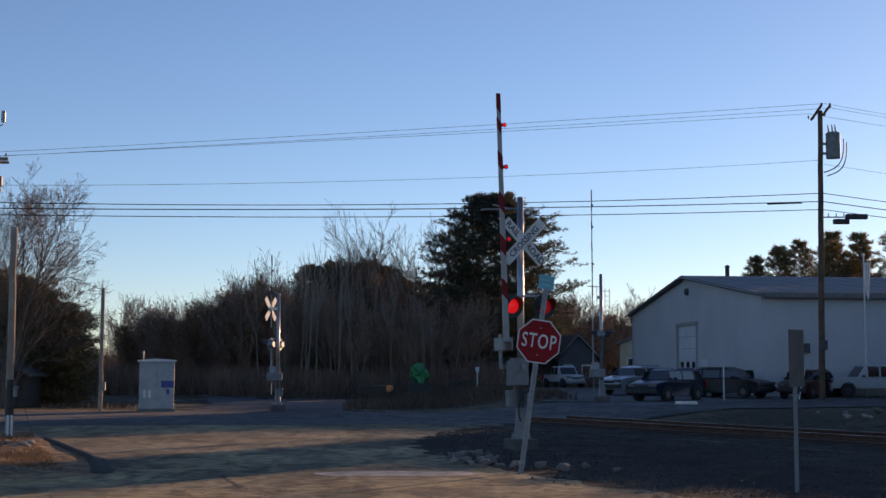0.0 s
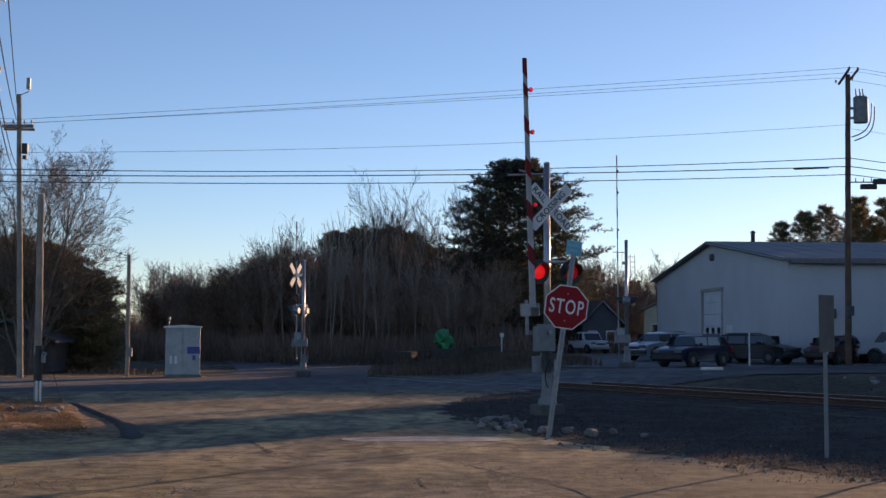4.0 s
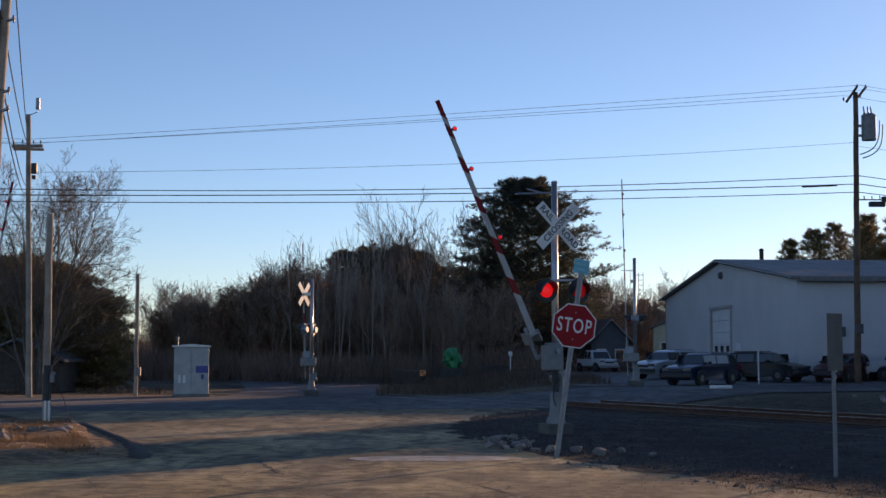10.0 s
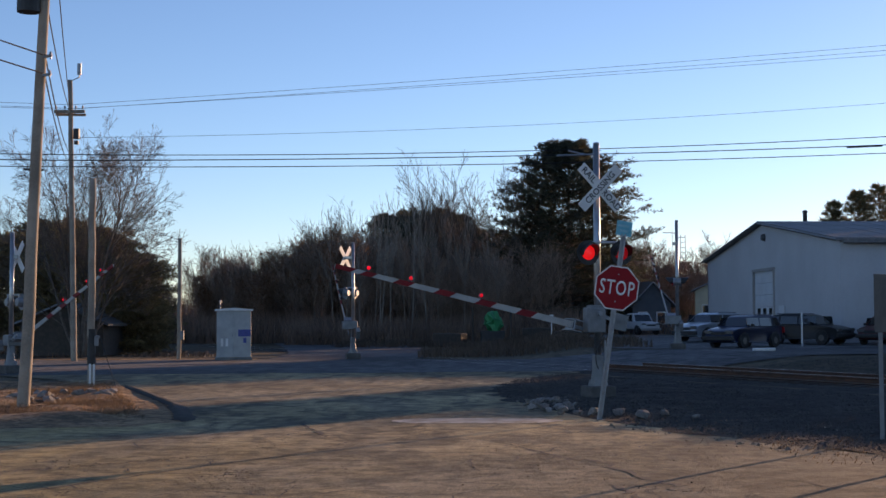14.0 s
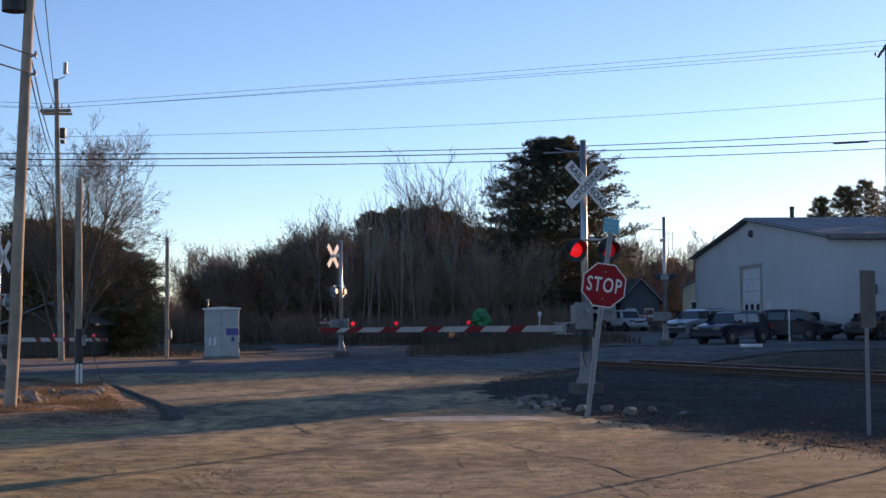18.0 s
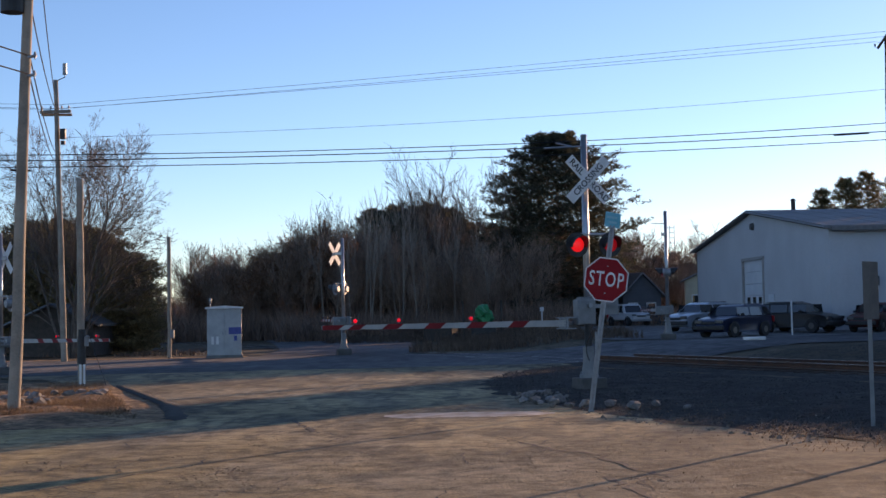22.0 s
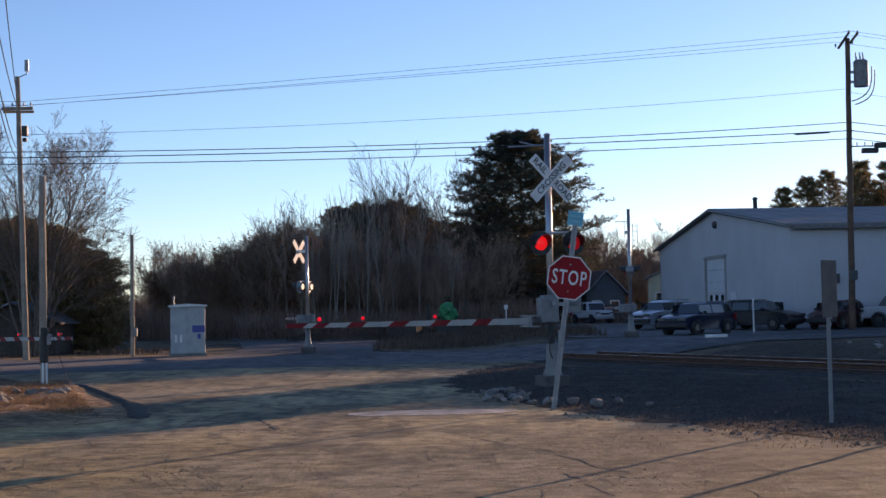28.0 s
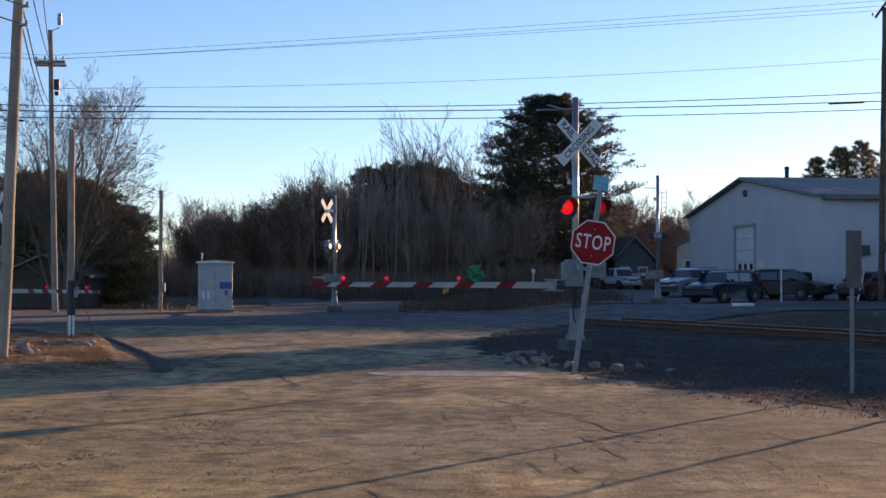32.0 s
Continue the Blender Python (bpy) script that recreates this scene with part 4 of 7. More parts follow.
f_root, f_arm = crossing_signal((7.5, 54.2, 0.40), -91, 7.4, 5.1, (-0.25, -0.3, 1.2), "crossing signal with a long gate arm beside the lot", lamp_z=2.68, buck_z=4.2, lit=(M_LENS_DIM, M_LENS_DIM), lettered=False, head=-7, both=True, lamp_back=M_GALV, arm_lamp=M_LENS_OFF)
bm = bm_new()
for y in (0.16, 0.34):
    tube(bm, (0, y, 3.55), (0, y, 4.55), 0.014, n=6)
for k in range(5):
    tube(bm, (0, 0.05 if k in (0, 4) else 0.16, 3.65 + 0.2 * k), (0, 0.34, 3.65 + 0.2 * k), 0.012, n=6)
tube(bm, (0, 0, 4.62), (0, -0.55, 4.64), 0.016, n=6)
part("step_ladder", bm, M_ALU, f_root, "short ladder on brackets beside the mast")
GATES.append((f_arm, (-0.25, -0.3, 1.2), 0.0, "far"))


# ---- stop sign ----
def build_stop_sign():
    root = thing("stop_sign", (1.79, 22.25, 0.0), "red octagonal stop sign leaning on a galvanised post", "stop sign")
    root.matrix_world = pose(1.79, 22.25, 0.0, 0, 8.0, 4)
    bm = bm_new()
    # U-channel post
    for x, y, sx, sy in ((-0.022, 0, 0.012, 0.035), (0.022, 0, 0.012, 0.035), (0, 0.016, 0.05, 0.008), (-0.034, -0.016, 0.018, 0.006), (0.034, -0.016, 0.018, 0.006)):
        box(bm, (x, y, 1.5), (sx, sy, 3.1))
    part("post", bm, M_GALV, root, "galvanised U-channel post")
    c = 2.16
    R = 0.356 / math.cos(radians(22.5))
    octo = [(R * math.cos(radians(22.5 + 45 * i)), c + R * math.sin(radians(22.5 + 45 * i))) for i in range(8)]
    bm = bm_new()
    prism(bm, octo, -0.030, -0.026)
    panel = part("sign_panel", bm, M_WHITE, root, "white-edged octagonal panel")
    octi = [(x * 0.945, c + (z - c) * 0.945) for x, z in octo]
    bm = bm_new()
    prism(bm, octi, -0.033, -0.0302)
    part("red_field", bm, M_STOPRED, panel, "faded red reflective field")
    text_part("lettering", "STOP", 0.335, M_WHITE, panel, pose(0, -0.035, c - 0.005), depth=0.003, squeeze=0.66, spacing=1.14)
    bm = bm_new()
    for z in (c - 0.22, c + 0.22):
        tube(bm, (0, -0.04, z), (0, 0.03, z), 0.012, n=8)
    part("bolt", bm, M_GALV, root)
    bm = bm_new()
    box(bm, (0.0, 0, 3.14), (0.30, 0.004, 0.24), pose(0, 0, 0, 0, 0, 24), bevel=0.001)
    part("name_plate", bm, M_BLUEPLATE, root, "pale blue street name plate")
    bm = bm_new()
    for k, (x, z, w) in enumerate(((-0.02, 3.18, 0.2), (0.0, 3.10, 0.16))):
        box(bm, (x, -0.004, z), (w, 0.003, 0.035), pose(0, 0, 0, 0, 0, 24))
    part("plate_bars", bm, M_PLATEMARK, root, "white marks on the plate")


build_stop_sign()


# ---- sign seen from behind ----
def build_back_sign():
    root = thing("roadside_sign", (5.27, 18.55, 0.0), "weathered roadside sign seen from its grey back", "sign")
    bm = bm_new()
    box(bm, (0, 0, 1.1), (0.05, 0.035, 2.24))
    part("post", bm, M_CASE, root, "thin steel post")
    bm = bm_new()
    box(bm, (0.0, -0.03, 1.84), (0.42, 0.006, 0.78), pose(0, 0, 0, 0, 0, 46), bevel=0.002)
    part("sign_panel", bm, M_SIGNBACK, root, "dull grey sign back")


build_back_sign()


def build_stub_post():
    bm = bm_new()
    box(bm, (0, 0, 1.1), (0.06, 0.04, 2.3), bevel=0.006)
    p = part("steel_post", bm, M_GALV)
    p.matrix_world = pose(7.55, 18.95, 0.0)
    tagged(p, "thin bare steel post at the roadside", "post")


build_stub_post()


# ---- equipment cabinet ----
def build_cabinet():
    root = thing("signal_cabinet", (-10.36, 55.5, 0.0), "grey steel railway signal cabinet with a blue notice", "cabinet", rz=10.5)
    W, D, H = 1.38, 1.2, 1.92
    bm = bm_new()
    box(bm, (0, 0, 0.08 + H / 2), (W, D, H), bevel=0.015)
    body = part("body", bm, M_GREYBOX, root)
    bm = bm_new()
    box(bm, (0, 0, 0.05), (W + 0.1, D + 0.1, 0.14), bevel=0.01)
    part("plinth", bm, M_CONC, root)
    bm = bm_new()
    prism(bm, [(-W / 2 - 0.08, H + 0.08), (W / 2 + 0.08, H + 0.08), (W / 2 + 0.08, H + 0.14), (0, H + 0.2), (-W / 2 - 0.08, H + 0.14)], -D / 2 - 0.1, D / 2 + 0.1)
    part("roof", bm, M_WHITE, root, "pale overhanging lid")
    for sx in (-1, 1):
        bm = bm_new()
        box(bm, (sx * W * 0.245, -D / 2 - 0.012, 1.02), (W * 0.47, 0.02, H - 0.14), bevel=0.008)
        door = part("door", bm, M_GREYBOX, root)
        bm = bm_new()
        box(bm, (sx * 0.06, -D / 2 - 0.035, 1.0), (0.03, 0.03, 0.16), bevel=0.006)
        part("handle", bm, M_GALV, door)
    # bright reflections on the cabinet front, made as white strips
    for x in (-0.47, -0.28):
        bm = bm_new()
        box(bm, (x, -D / 2 - 0.028, 0.72), (0.10, 0.012, 0.32), bevel=0.003)
        part("reflection_strip", bm, M_WHITE, root, "white strip standing in for a bright reflection")
    bm = bm_new()
    box(bm, (0.42, -D / 2 - 0.028, 1.10), (0.5, 0.01, 0.28), bevel=0.003)
    part("notice", bm, M_DEEPBLUE, root, "blue notice plate")
    bm = bm_new()
    box(bm, (0.44, -D / 2 - 0.028, 0.80), (0.12, 0.01, 0.2), bevel=0.003)
    part("notice_small", bm, M_DEEPBLUE, root, "small dark blue notice")
    bm = bm_new()
    tube(bm, (-0.55, -0.4, H + 0.15), (-0.55, -0.4, H + 0.42), 0.025, n=8)
    tube(bm, (-0.55, -0.4, H + 0.42), (-0.55, -0.4, H + 0.5), 0.06, 0.05, n=10)
    part("vent_pipe", bm, M_GALV, root)


build_cabinet()


# ---- poles and wires ----
def pole_mesh(h, r0, r1, n=12, lean=(0.0, 0.0)):
    bm = bm_new()
    prev = None
    m = 10
    rnd = random.Random(int(h * 100))
    for i in range(m + 1):
        f = i / m
        r = r0 + (r1 - r0) * f
        off = Vector((rnd.uniform(-0.012, 0.012) + lean[0] * f, rnd.uniform(-0.012, 0.012) + lean[1] * f, -0.3 + (h + 0.3) * f))
        ring = [bm.verts.new(off + Vector((r * math.cos(2 * math.pi * k / n), r * math.sin(2 * math.pi * k / n), 0))) for k in range(n)]
        if prev:
            for k in range(n):
                bm.faces.new((prev[k], prev[(k + 1) % n], ring[(k + 1) % n], ring[k]))
        prev = ring
    bm.faces.new(prev)
    return bm


def insulator(bm, x, y, z, s=1.0):
    tube(bm, (x, y, z), (x, y, z + 0.1 * s), 0.02 * s, n=6)
    tube(bm, (x, y, z + 0.08 * s), (x, y, z + 0.13 * s), 0.06 * s, 0.05 * s, n=8)
    tube(bm, (x, y, z + 0.13 * s), (x, y, z + 0.2 * s), 0.045 * s, 0.03 * s, n=8)


def build_poles():
    # pole with crossarm by the main road
    lp = thing("utility_pole", (-16.48, 54.0, 0.0), "tall wooden utility pole with a crossarm and insulators", "utility pole", "utility poles")
    part("pole", pole_mesh(11.3, 0.132, 0.092, lean=(-0.29, 0)), M_WOODPOLE, lp, smooth=True)
    bm = bm_new()
    box(bm, (-0.26, -0.14, 10.0), (1.25, 0.10, 0.13), pose(0, 0, 0, 0, 0, 0), bevel=0.01)
    box(bm, (-0.26, 0.10, 9.9), (1.2, 0.08, 0.10), pose(0, 0, 0, 0, 0, 6), bevel=0.01)
    arm = part("crossarm", bm, M_WOODPOLE, lp)
    for x in (-0.8, -0.45, 0.0, 0.28):
        bm = bm_new()
        insulator(bm, x, -0.14, 10.06, 0.9)
        part("insulator", bm, M_GALV, arm)
    bm = bm_new()
    tube(bm, (-0.28, 0, 11.25), (0.1, -0.05, 11.4), 0.02, n=6)
    tube(bm, (0.1, -0.05, 11.4), (0.1, -0.05, 11.55), 0.02, n=6)
    tube(bm, (0.1, -0.05, 11.5), (0.1, -0.05, 11.95), 0.09, 0.085, n=12)
    part("arrester", bm, M_GALV, lp, "small grey canister on a bracket")
    bm = bm_new()
    box(bm, (0.03, -0.1, 9.1), (0.22, 0.2, 0.42), bevel=0.02)
    box(bm, (0.03, -0.1, 8.75), (0.16, 0.16, 0.16), bevel=0.02)
    part("switch_box", bm, M_BLACK, lp, "dark switch box")
    # short pole on the verge
    nb = thing("wooden_post", (-9.80, 33.5, 0.0), "tall bare wooden post with a reflective band", "post", "wooden posts")
    part("pole", pole_mesh(5.16, 0.100, 0.084, lean=(-0.02, 0)), M_WOODPOLE, nb, smooth=True)
    bm = bm_new()
    tube(bm, (0, 0, 0.55), (0, 0, 1.42), 0.106, 0.104, n=14)
    part("black_band", bm, M_BLACK, nb, "black band round the post")
    bm = bm_new()
    box(bm, (0.0, -0.105, 0.25), (0.055, 0.02, 0.62), bevel=0.004)
    box(bm, (0.085, -0.075, 0.25), (0.05, 0.02, 0.62), bevel=0.004)
    part("white_strip", bm, M_WHITE, nb, "white marker strips")
    bm = bm_new()
    box(bm, (0.14, -0.06, 1.12), (0.09, 0.10, 0.24), bevel=0.015)
    tube(bm, (0.15, -0.1, 1.24), (0.22, -0.13, 1.22), 0.04, n=10)
    part("meter_box", bm, M_CASE, nb, "small grey box on the post")
    bm = bm_new()
    tube(bm, (0.2, -0.05, 1.3), (0.75, -0.5, 0.02), 0.008, n=5)
    part("guy_wire", bm, M_CABLE, nb)
    # near pole
    np_ = thing("utility_pole", (-8.62, 25.1, 0.0), "weathered wooden utility pole carrying a dark transformer", "utility pole", "utility poles")
    part("pole", pole_mesh(10.2, 0.120, 0.086, lean=(0.42, 0)), M_WOODPOLE, np_, smooth=True)
    bm = bm_new()
    tube(bm, (0.05, -0.1, 7.4), (0.05, -0.1, 8.1), 0.22, n=18)
    tube(bm, (0.05, -0.1, 8.1), (0.05, -0.1, 8.18), 0.23, 0.15, n=18)
    part("transformer", bm, M_BLACK, np_, "dark cylindrical transformer")
    for z in (6.2, 6.55, 7.9):
        bm = bm_new()
        tube(bm, (0.12 + 0.04 * z - 0.03, -0.12, z), (0.3 + 0.04 * z - 0.05, -0.16, z + 0.02), 0.03, n=6)
        insulator(bm, 0.28 + 0.04 * z - 0.05, -0.16, z - 0.05, 0.7)
        part("bracket", bm, M_GALV, np_)
    # far post
    fp = thing("wooden_post", (-12.77, 56.2, 0.0), "bare dark wooden post by the signal cabinet", "post", "wooden posts")
    part("pole", pole_mesh(5.03, 0.092, 0.078, lean=(0.0, 0)), M_WOODPOLE, fp, smooth=True)
    bm = bm_new()
    box(bm, (0.13, -0.05, 1.0), (0.15, 0.14, 0.36), bevel=0.02)
    part("box", bm, M_CASE, fp, "grey box on the post")
    # right pole with transformer
    rp = thing("utility_pole", (17.93, 59.62, 0.57), "tall brown utility pole with a transformer and angled crossarms", "utility pole", "utility poles")
    rp.matrix_world = rp.matrix_world @ Matrix.Diagonal((0.864, 0.864, 0.864, 1))
    part("pole", pole_mesh(14.7, 0.175, 0.125, lean=(0.22, 0)), M_DARKPOLE, rp, smooth=True)
    for k, a in enumerate((-55, -52)):
        bm = bm_new()
        m = pose(-0.05 + 0.5 * k, -0.24 - 0.08 * k, 14.55 + 0.1 * k, 0, a, 0)
        box(bm, (0, 0, 0), (1.0 - 0.3 * k, 0.1, 0.12), m, bevel=0.01)
        part("crossarm", bm, M_DARKPOLE, rp)
    for x, z in ((0.25, 14.88), (0.68, 14.86), (-0.45, 14.2), (0.4, 14.35)):
        bm = bm_new()
        insulator(bm, x, -0.2, z, 1.0)
        part("insulator", bm, M_BLACK, rp)
    bm = bm_new()
    tube(bm, (0.82, -0.1, 12.2), (0.82, -0.1, 13.45), 0.36, n=24)
    tube(bm, (0.82, -0.1, 13.45), (0.82, -0.1, 13.55), 0.38, 0.3, n=24)
    box(bm, (0.5, -0.05, 12.95), (0.5, 0.12, 0.12))
    box(bm, (0.5, -0.05, 12.45), (0.5, 0.12, 0.12))
    for x in (0.62, 0.82, 0.98):
        tube(bm, (x, -0.1, 13.5), (x - 0.05, -0.1, 13.95), 0.05, 0.03, n=8)
    part("transformer", bm, M_CASE, rp, "large grey pole transformer")
    for k in (0, 3):
        bm = bm_new()
        pts = []
        for i in range(13):
            f = i / 12
            pts.append(Vector((1.35 + 0.32 * math.sin(f * math.pi) + 0.05 * k - f * 1.05, -0.2, 13.2 - 1.75 * f - 0.35 * math.sin(f * math.pi) - 0.06 * k)))
        for p, q in zip(pts, pts[1:]):
            tube(bm, p, q, 0.03, n=6, caps=False)
        part("drop_wire", bm, M_CABLE, rp)
    bm = bm_new()
    box(bm, (1.2, -0.1, 9.15), (2.2, 0.05, 0.06))
    for x in (0.5, 0.9, 1.3):
        tube(bm, (x, -0.1, 9.15), (x, -0.1, 9.35), 0.025, n=6)
    part("bracket_arm", bm, M_BLACK, rp, "dark cable bracket")
    for x, z, w in ((1.15, 8.92, 0.8), (1.95, 9.18, 1.1)):
        bm = bm_new()
        box(bm, (x, -0.1, z), (w, 0.3, 0.26), bevel=0.03)
        part("cable_box", bm, M_BLACK, rp, "dark cable splice box")
    bm = bm_new()
    box(bm, (0.1, -0.2, 2.6), (0.35, 0.12, 0.5), bevel=0.02)
    part("pole_box", bm, M_TRIM, rp)


build_poles()


def wire(a, b, sag, r, label="thin black overhead wire", n=24, cat="wire", group="overhead wires"):
    a, b = Vector(a), Vector(b)
    verts, faces = [], []
    d = (b - a).normalized()
    u = d.cross(Vector((0, 0, 1))).normalized()
    v = u.cross(d)
    for i in range(n + 1):
        f = i / n
        c = a.lerp(b, f) - Vector((0, 0, 4 * sag * f * (1 - f)))
        for k in range(4):
            t = math.pi / 2 * k
            verts.append(c + (u * math.cos(t) + v * math.sin(t)) * r)
    for i in range(n):
        for k in range(4):
            faces.append((i * 4 + k, i * 4 + (k + 1) % 4, i * 4 + 4 + (k + 1) % 4, i * 4 + 4 + k))
    ob = part("overhead_wire", (verts, faces), M_CABLE)
    return tagged(ob, label, cat, group)


def build_wires():
    LX, LY, RX, RY = -16.75, 53.9, 18.10, 59.49
    for lz, rz, dx in ((10.28, 13.57, 0.17), (10.12, 13.37, 0.48), (10.1, 13.1, -0.52)):
        wire((LX + dx * 0.6, LY, lz), (RX + dx, RY, rz), 0.08, 0.0075)
        wire((RX + dx, RY, rz), (RX + 46, RY + 26, rz + 0.6), 0.5, 0.0075)
        wire((LX + dx * 0.6, LY, lz), (-62, 33, 10.6), 0.4, 0.0075)
    wire((LX, LY, 8.95), (RX, RY, 11.02), 0.3, 0.0072)
    wire((RX, RY, 10.85), (RX + 46, RY + 26, 11.11), 0.5, 0.0072)
    for lz, rz, sag, r in ((8.27, 9.54, 0.28, 0.017), (8.04, 9.17, 0.18, 0.020), (7.78, 8.81, 0.20, 0.017)):
        wire((LX, LY, lz), (RX, RY, rz), sag, r, "thick black overhead cable")
        wire((RX, RY, rz), (RX + 46, RY + 26, rz + 0.2), 0.5, r, "thick black overhead cable")
        wire((LX, LY, lz), (-62, 33, lz + 0.2), 0.5, r, "thick black overhead cable")
    # cable splice sleeves
    for c, d, s in (((16.33, 59.2, 9.05), (0.985, 0.158, 0.055), 1.6), ((-18.0, 53.4, 7.62), (0.9, 0.42, 0.0), 0.75)):
        bm = bm_new()
        c, d = Vector(c), Vector(d).normalized()
        tube(bm, c - d * s / 2, c + d * s / 2, 0.05, 0.045, n=10)
        tagged(part("splice_case", bm, M_BLACK), "black splice case on the cable", "splice case", "splice cases")
    # wires between the two poles on the left side
    for z0, z1, dx in ((9.95, 10.05, 0.1), (7.95, 10.0, 0.0), (6.6, 8.3, 0.05), (6.2, 7.9, 0.05)):
        wire((-8.3 + dx, 25.0, z0), (-16.7, 53.9, z1), 0.35, 0.014)
    for z in (6.25, 6.6, 7.95):
        wire((-8.3, 25.0, z), (-13, 4, z + 0.6), 0.2, 0.014)
    wire((-12.77, 56.2, 4.95), (-17.4, 62.0, 7.2), 0.25, 0.012)


build_wires()


# ---- trees ----
def branch_mesh(seed, height, spread, levels=4, kids=(7, 6, 5, 4), trunk_r=0.16, first=0.3, up=0.35, lean=(0, 0), sides=(7, 5, 4, 3, 3), minr=0.006, forks=1):
    """A bare tree: trunk mesh and limb mesh, as vertex and face lists."""
    rnd = random.Random(seed)
    out = {0: ([], []), 1: ([], [])}

    def stem(p, d, length, r, level):
        verts, faces = out[0 if level == 0 else 1]
        k = sides[min(level, len(sides) - 1)]
        n = max(2, 7 - level * 2 + (2 if level == 0 else 0))
        pts = []
        q = p.copy()
        dd = d.copy()
        for i in range(n + 1):
            f = i / n
            pts.append((q.copy(), max(minr, r * (1 - 0.82 * f)), dd.copy()))
            wob = 0.06 if level == 0 else 0.12
            dd = (dd + Vector((rnd.gauss(0, wob), rnd.gauss(0, wob), rnd.gauss(0, wob * 0.6) + (up * 0.25 if level else 0)))).normalized()
            q = q + dd * (length / n)
        base = len(verts)
        for c, rr, ax in pts:
            u = ax.orthogonal().normalized()
            v = ax.cross(u)
            for j in range(k):
                a = 2 * math.pi * j / k
                verts.append(c + (u * math.cos(a) + v * math.sin(a)) * rr)
        for i in range(n):
            for j in range(k):
                faces.append((base + i * k + j, base + i * k + (j + 1) % k, base + (i + 1) * k + (j + 1) % k, base + (i + 1) * k + j))
        if level >= levels:
            return
        cnt = kids[min(level, len(kids) - 1)]
        for i in range(cnt):
            f = (first if level == 0 else 0.2) + (1 - (first if level == 0 else 0.2)) * (i + rnd.random()) / cnt
            f = min(0.98, f)
            idx = min(n - 1, int(f * n))
            c, rr, ax = pts[idx]
            c = c.lerp(pts[idx + 1][0], f * n - idx)
            turn = rnd.uniform(0, 2 * math.pi)
            u = ax.orthogonal().normalized()
            v = ax.cross(u)
            out_d = u * math.cos(turn) + v * math.sin(turn)
            tilt = rnd.uniform(0.5, 0.95) * (1.1 if level == 0 else 1.0) * spread
            nd = (ax * math.cos(tilt) + out_d * math.sin(tilt) + Vector((0, 0, up * 0.4))).normalized()
            ln = length * rnd.uniform(0.38, 0.62) * (1.15 - 0.55 * f if level == 0 else 1.0)
            stem(c, nd, ln, max(minr, rr * rnd.uniform(0.45, 0.7)), level + 1)

    for k in range(forks):
        d0 = Vector((lean[0] + rnd.gauss(0, 0.15 if forks > 1 else 0.03), lean[1] + rnd.gauss(0, 0.15 if forks > 1 else 0.03), 1)).normalized()
        stem(Vector((rnd.gauss(0, 0.15) if forks > 1 else 0, 0, -0.2)), d0, height * (1.0 if k == 0 else rnd.uniform(0.75, 0.98)), trunk_r, 0)
    return out


def bare_tree(seed, label, bark=None, leaf=0, group="bare trees", **kw):
    t = thing("tree", (0, 0, 0), label, "tree", group)
    o = branch_mesh(seed, **kw)
    part("trunk", o[0], bark or M_BARK, t, smooth=True)
    part("crown", o[1], M_TWIG if bark is None else bark, t)
    if leaf:
        rnd = random.Random(seed + 1)
        vs = o[1][0]
        verts, faces = [], []
        for i in range(leaf):
            c = Vector(vs[rnd.randrange(len(vs) // 4, len(vs))]) + Vector((rnd.gauss(0, 0.15), rnd.gauss(0, 0.15), rnd.gauss(0, 0.15)))
            b = len(verts)
            s = rnd.uniform(0.03, 0.065)
            for k in range(3):
                verts.append(c + Vector((rnd.gauss(0, s), rnd.gauss(0, s), rnd.gauss(0, s))))
            faces.append((b, b + 1, b + 2))
        part("leaves", (verts, faces), M_OAKLEAF, t, "withered brown leaves")
    return t


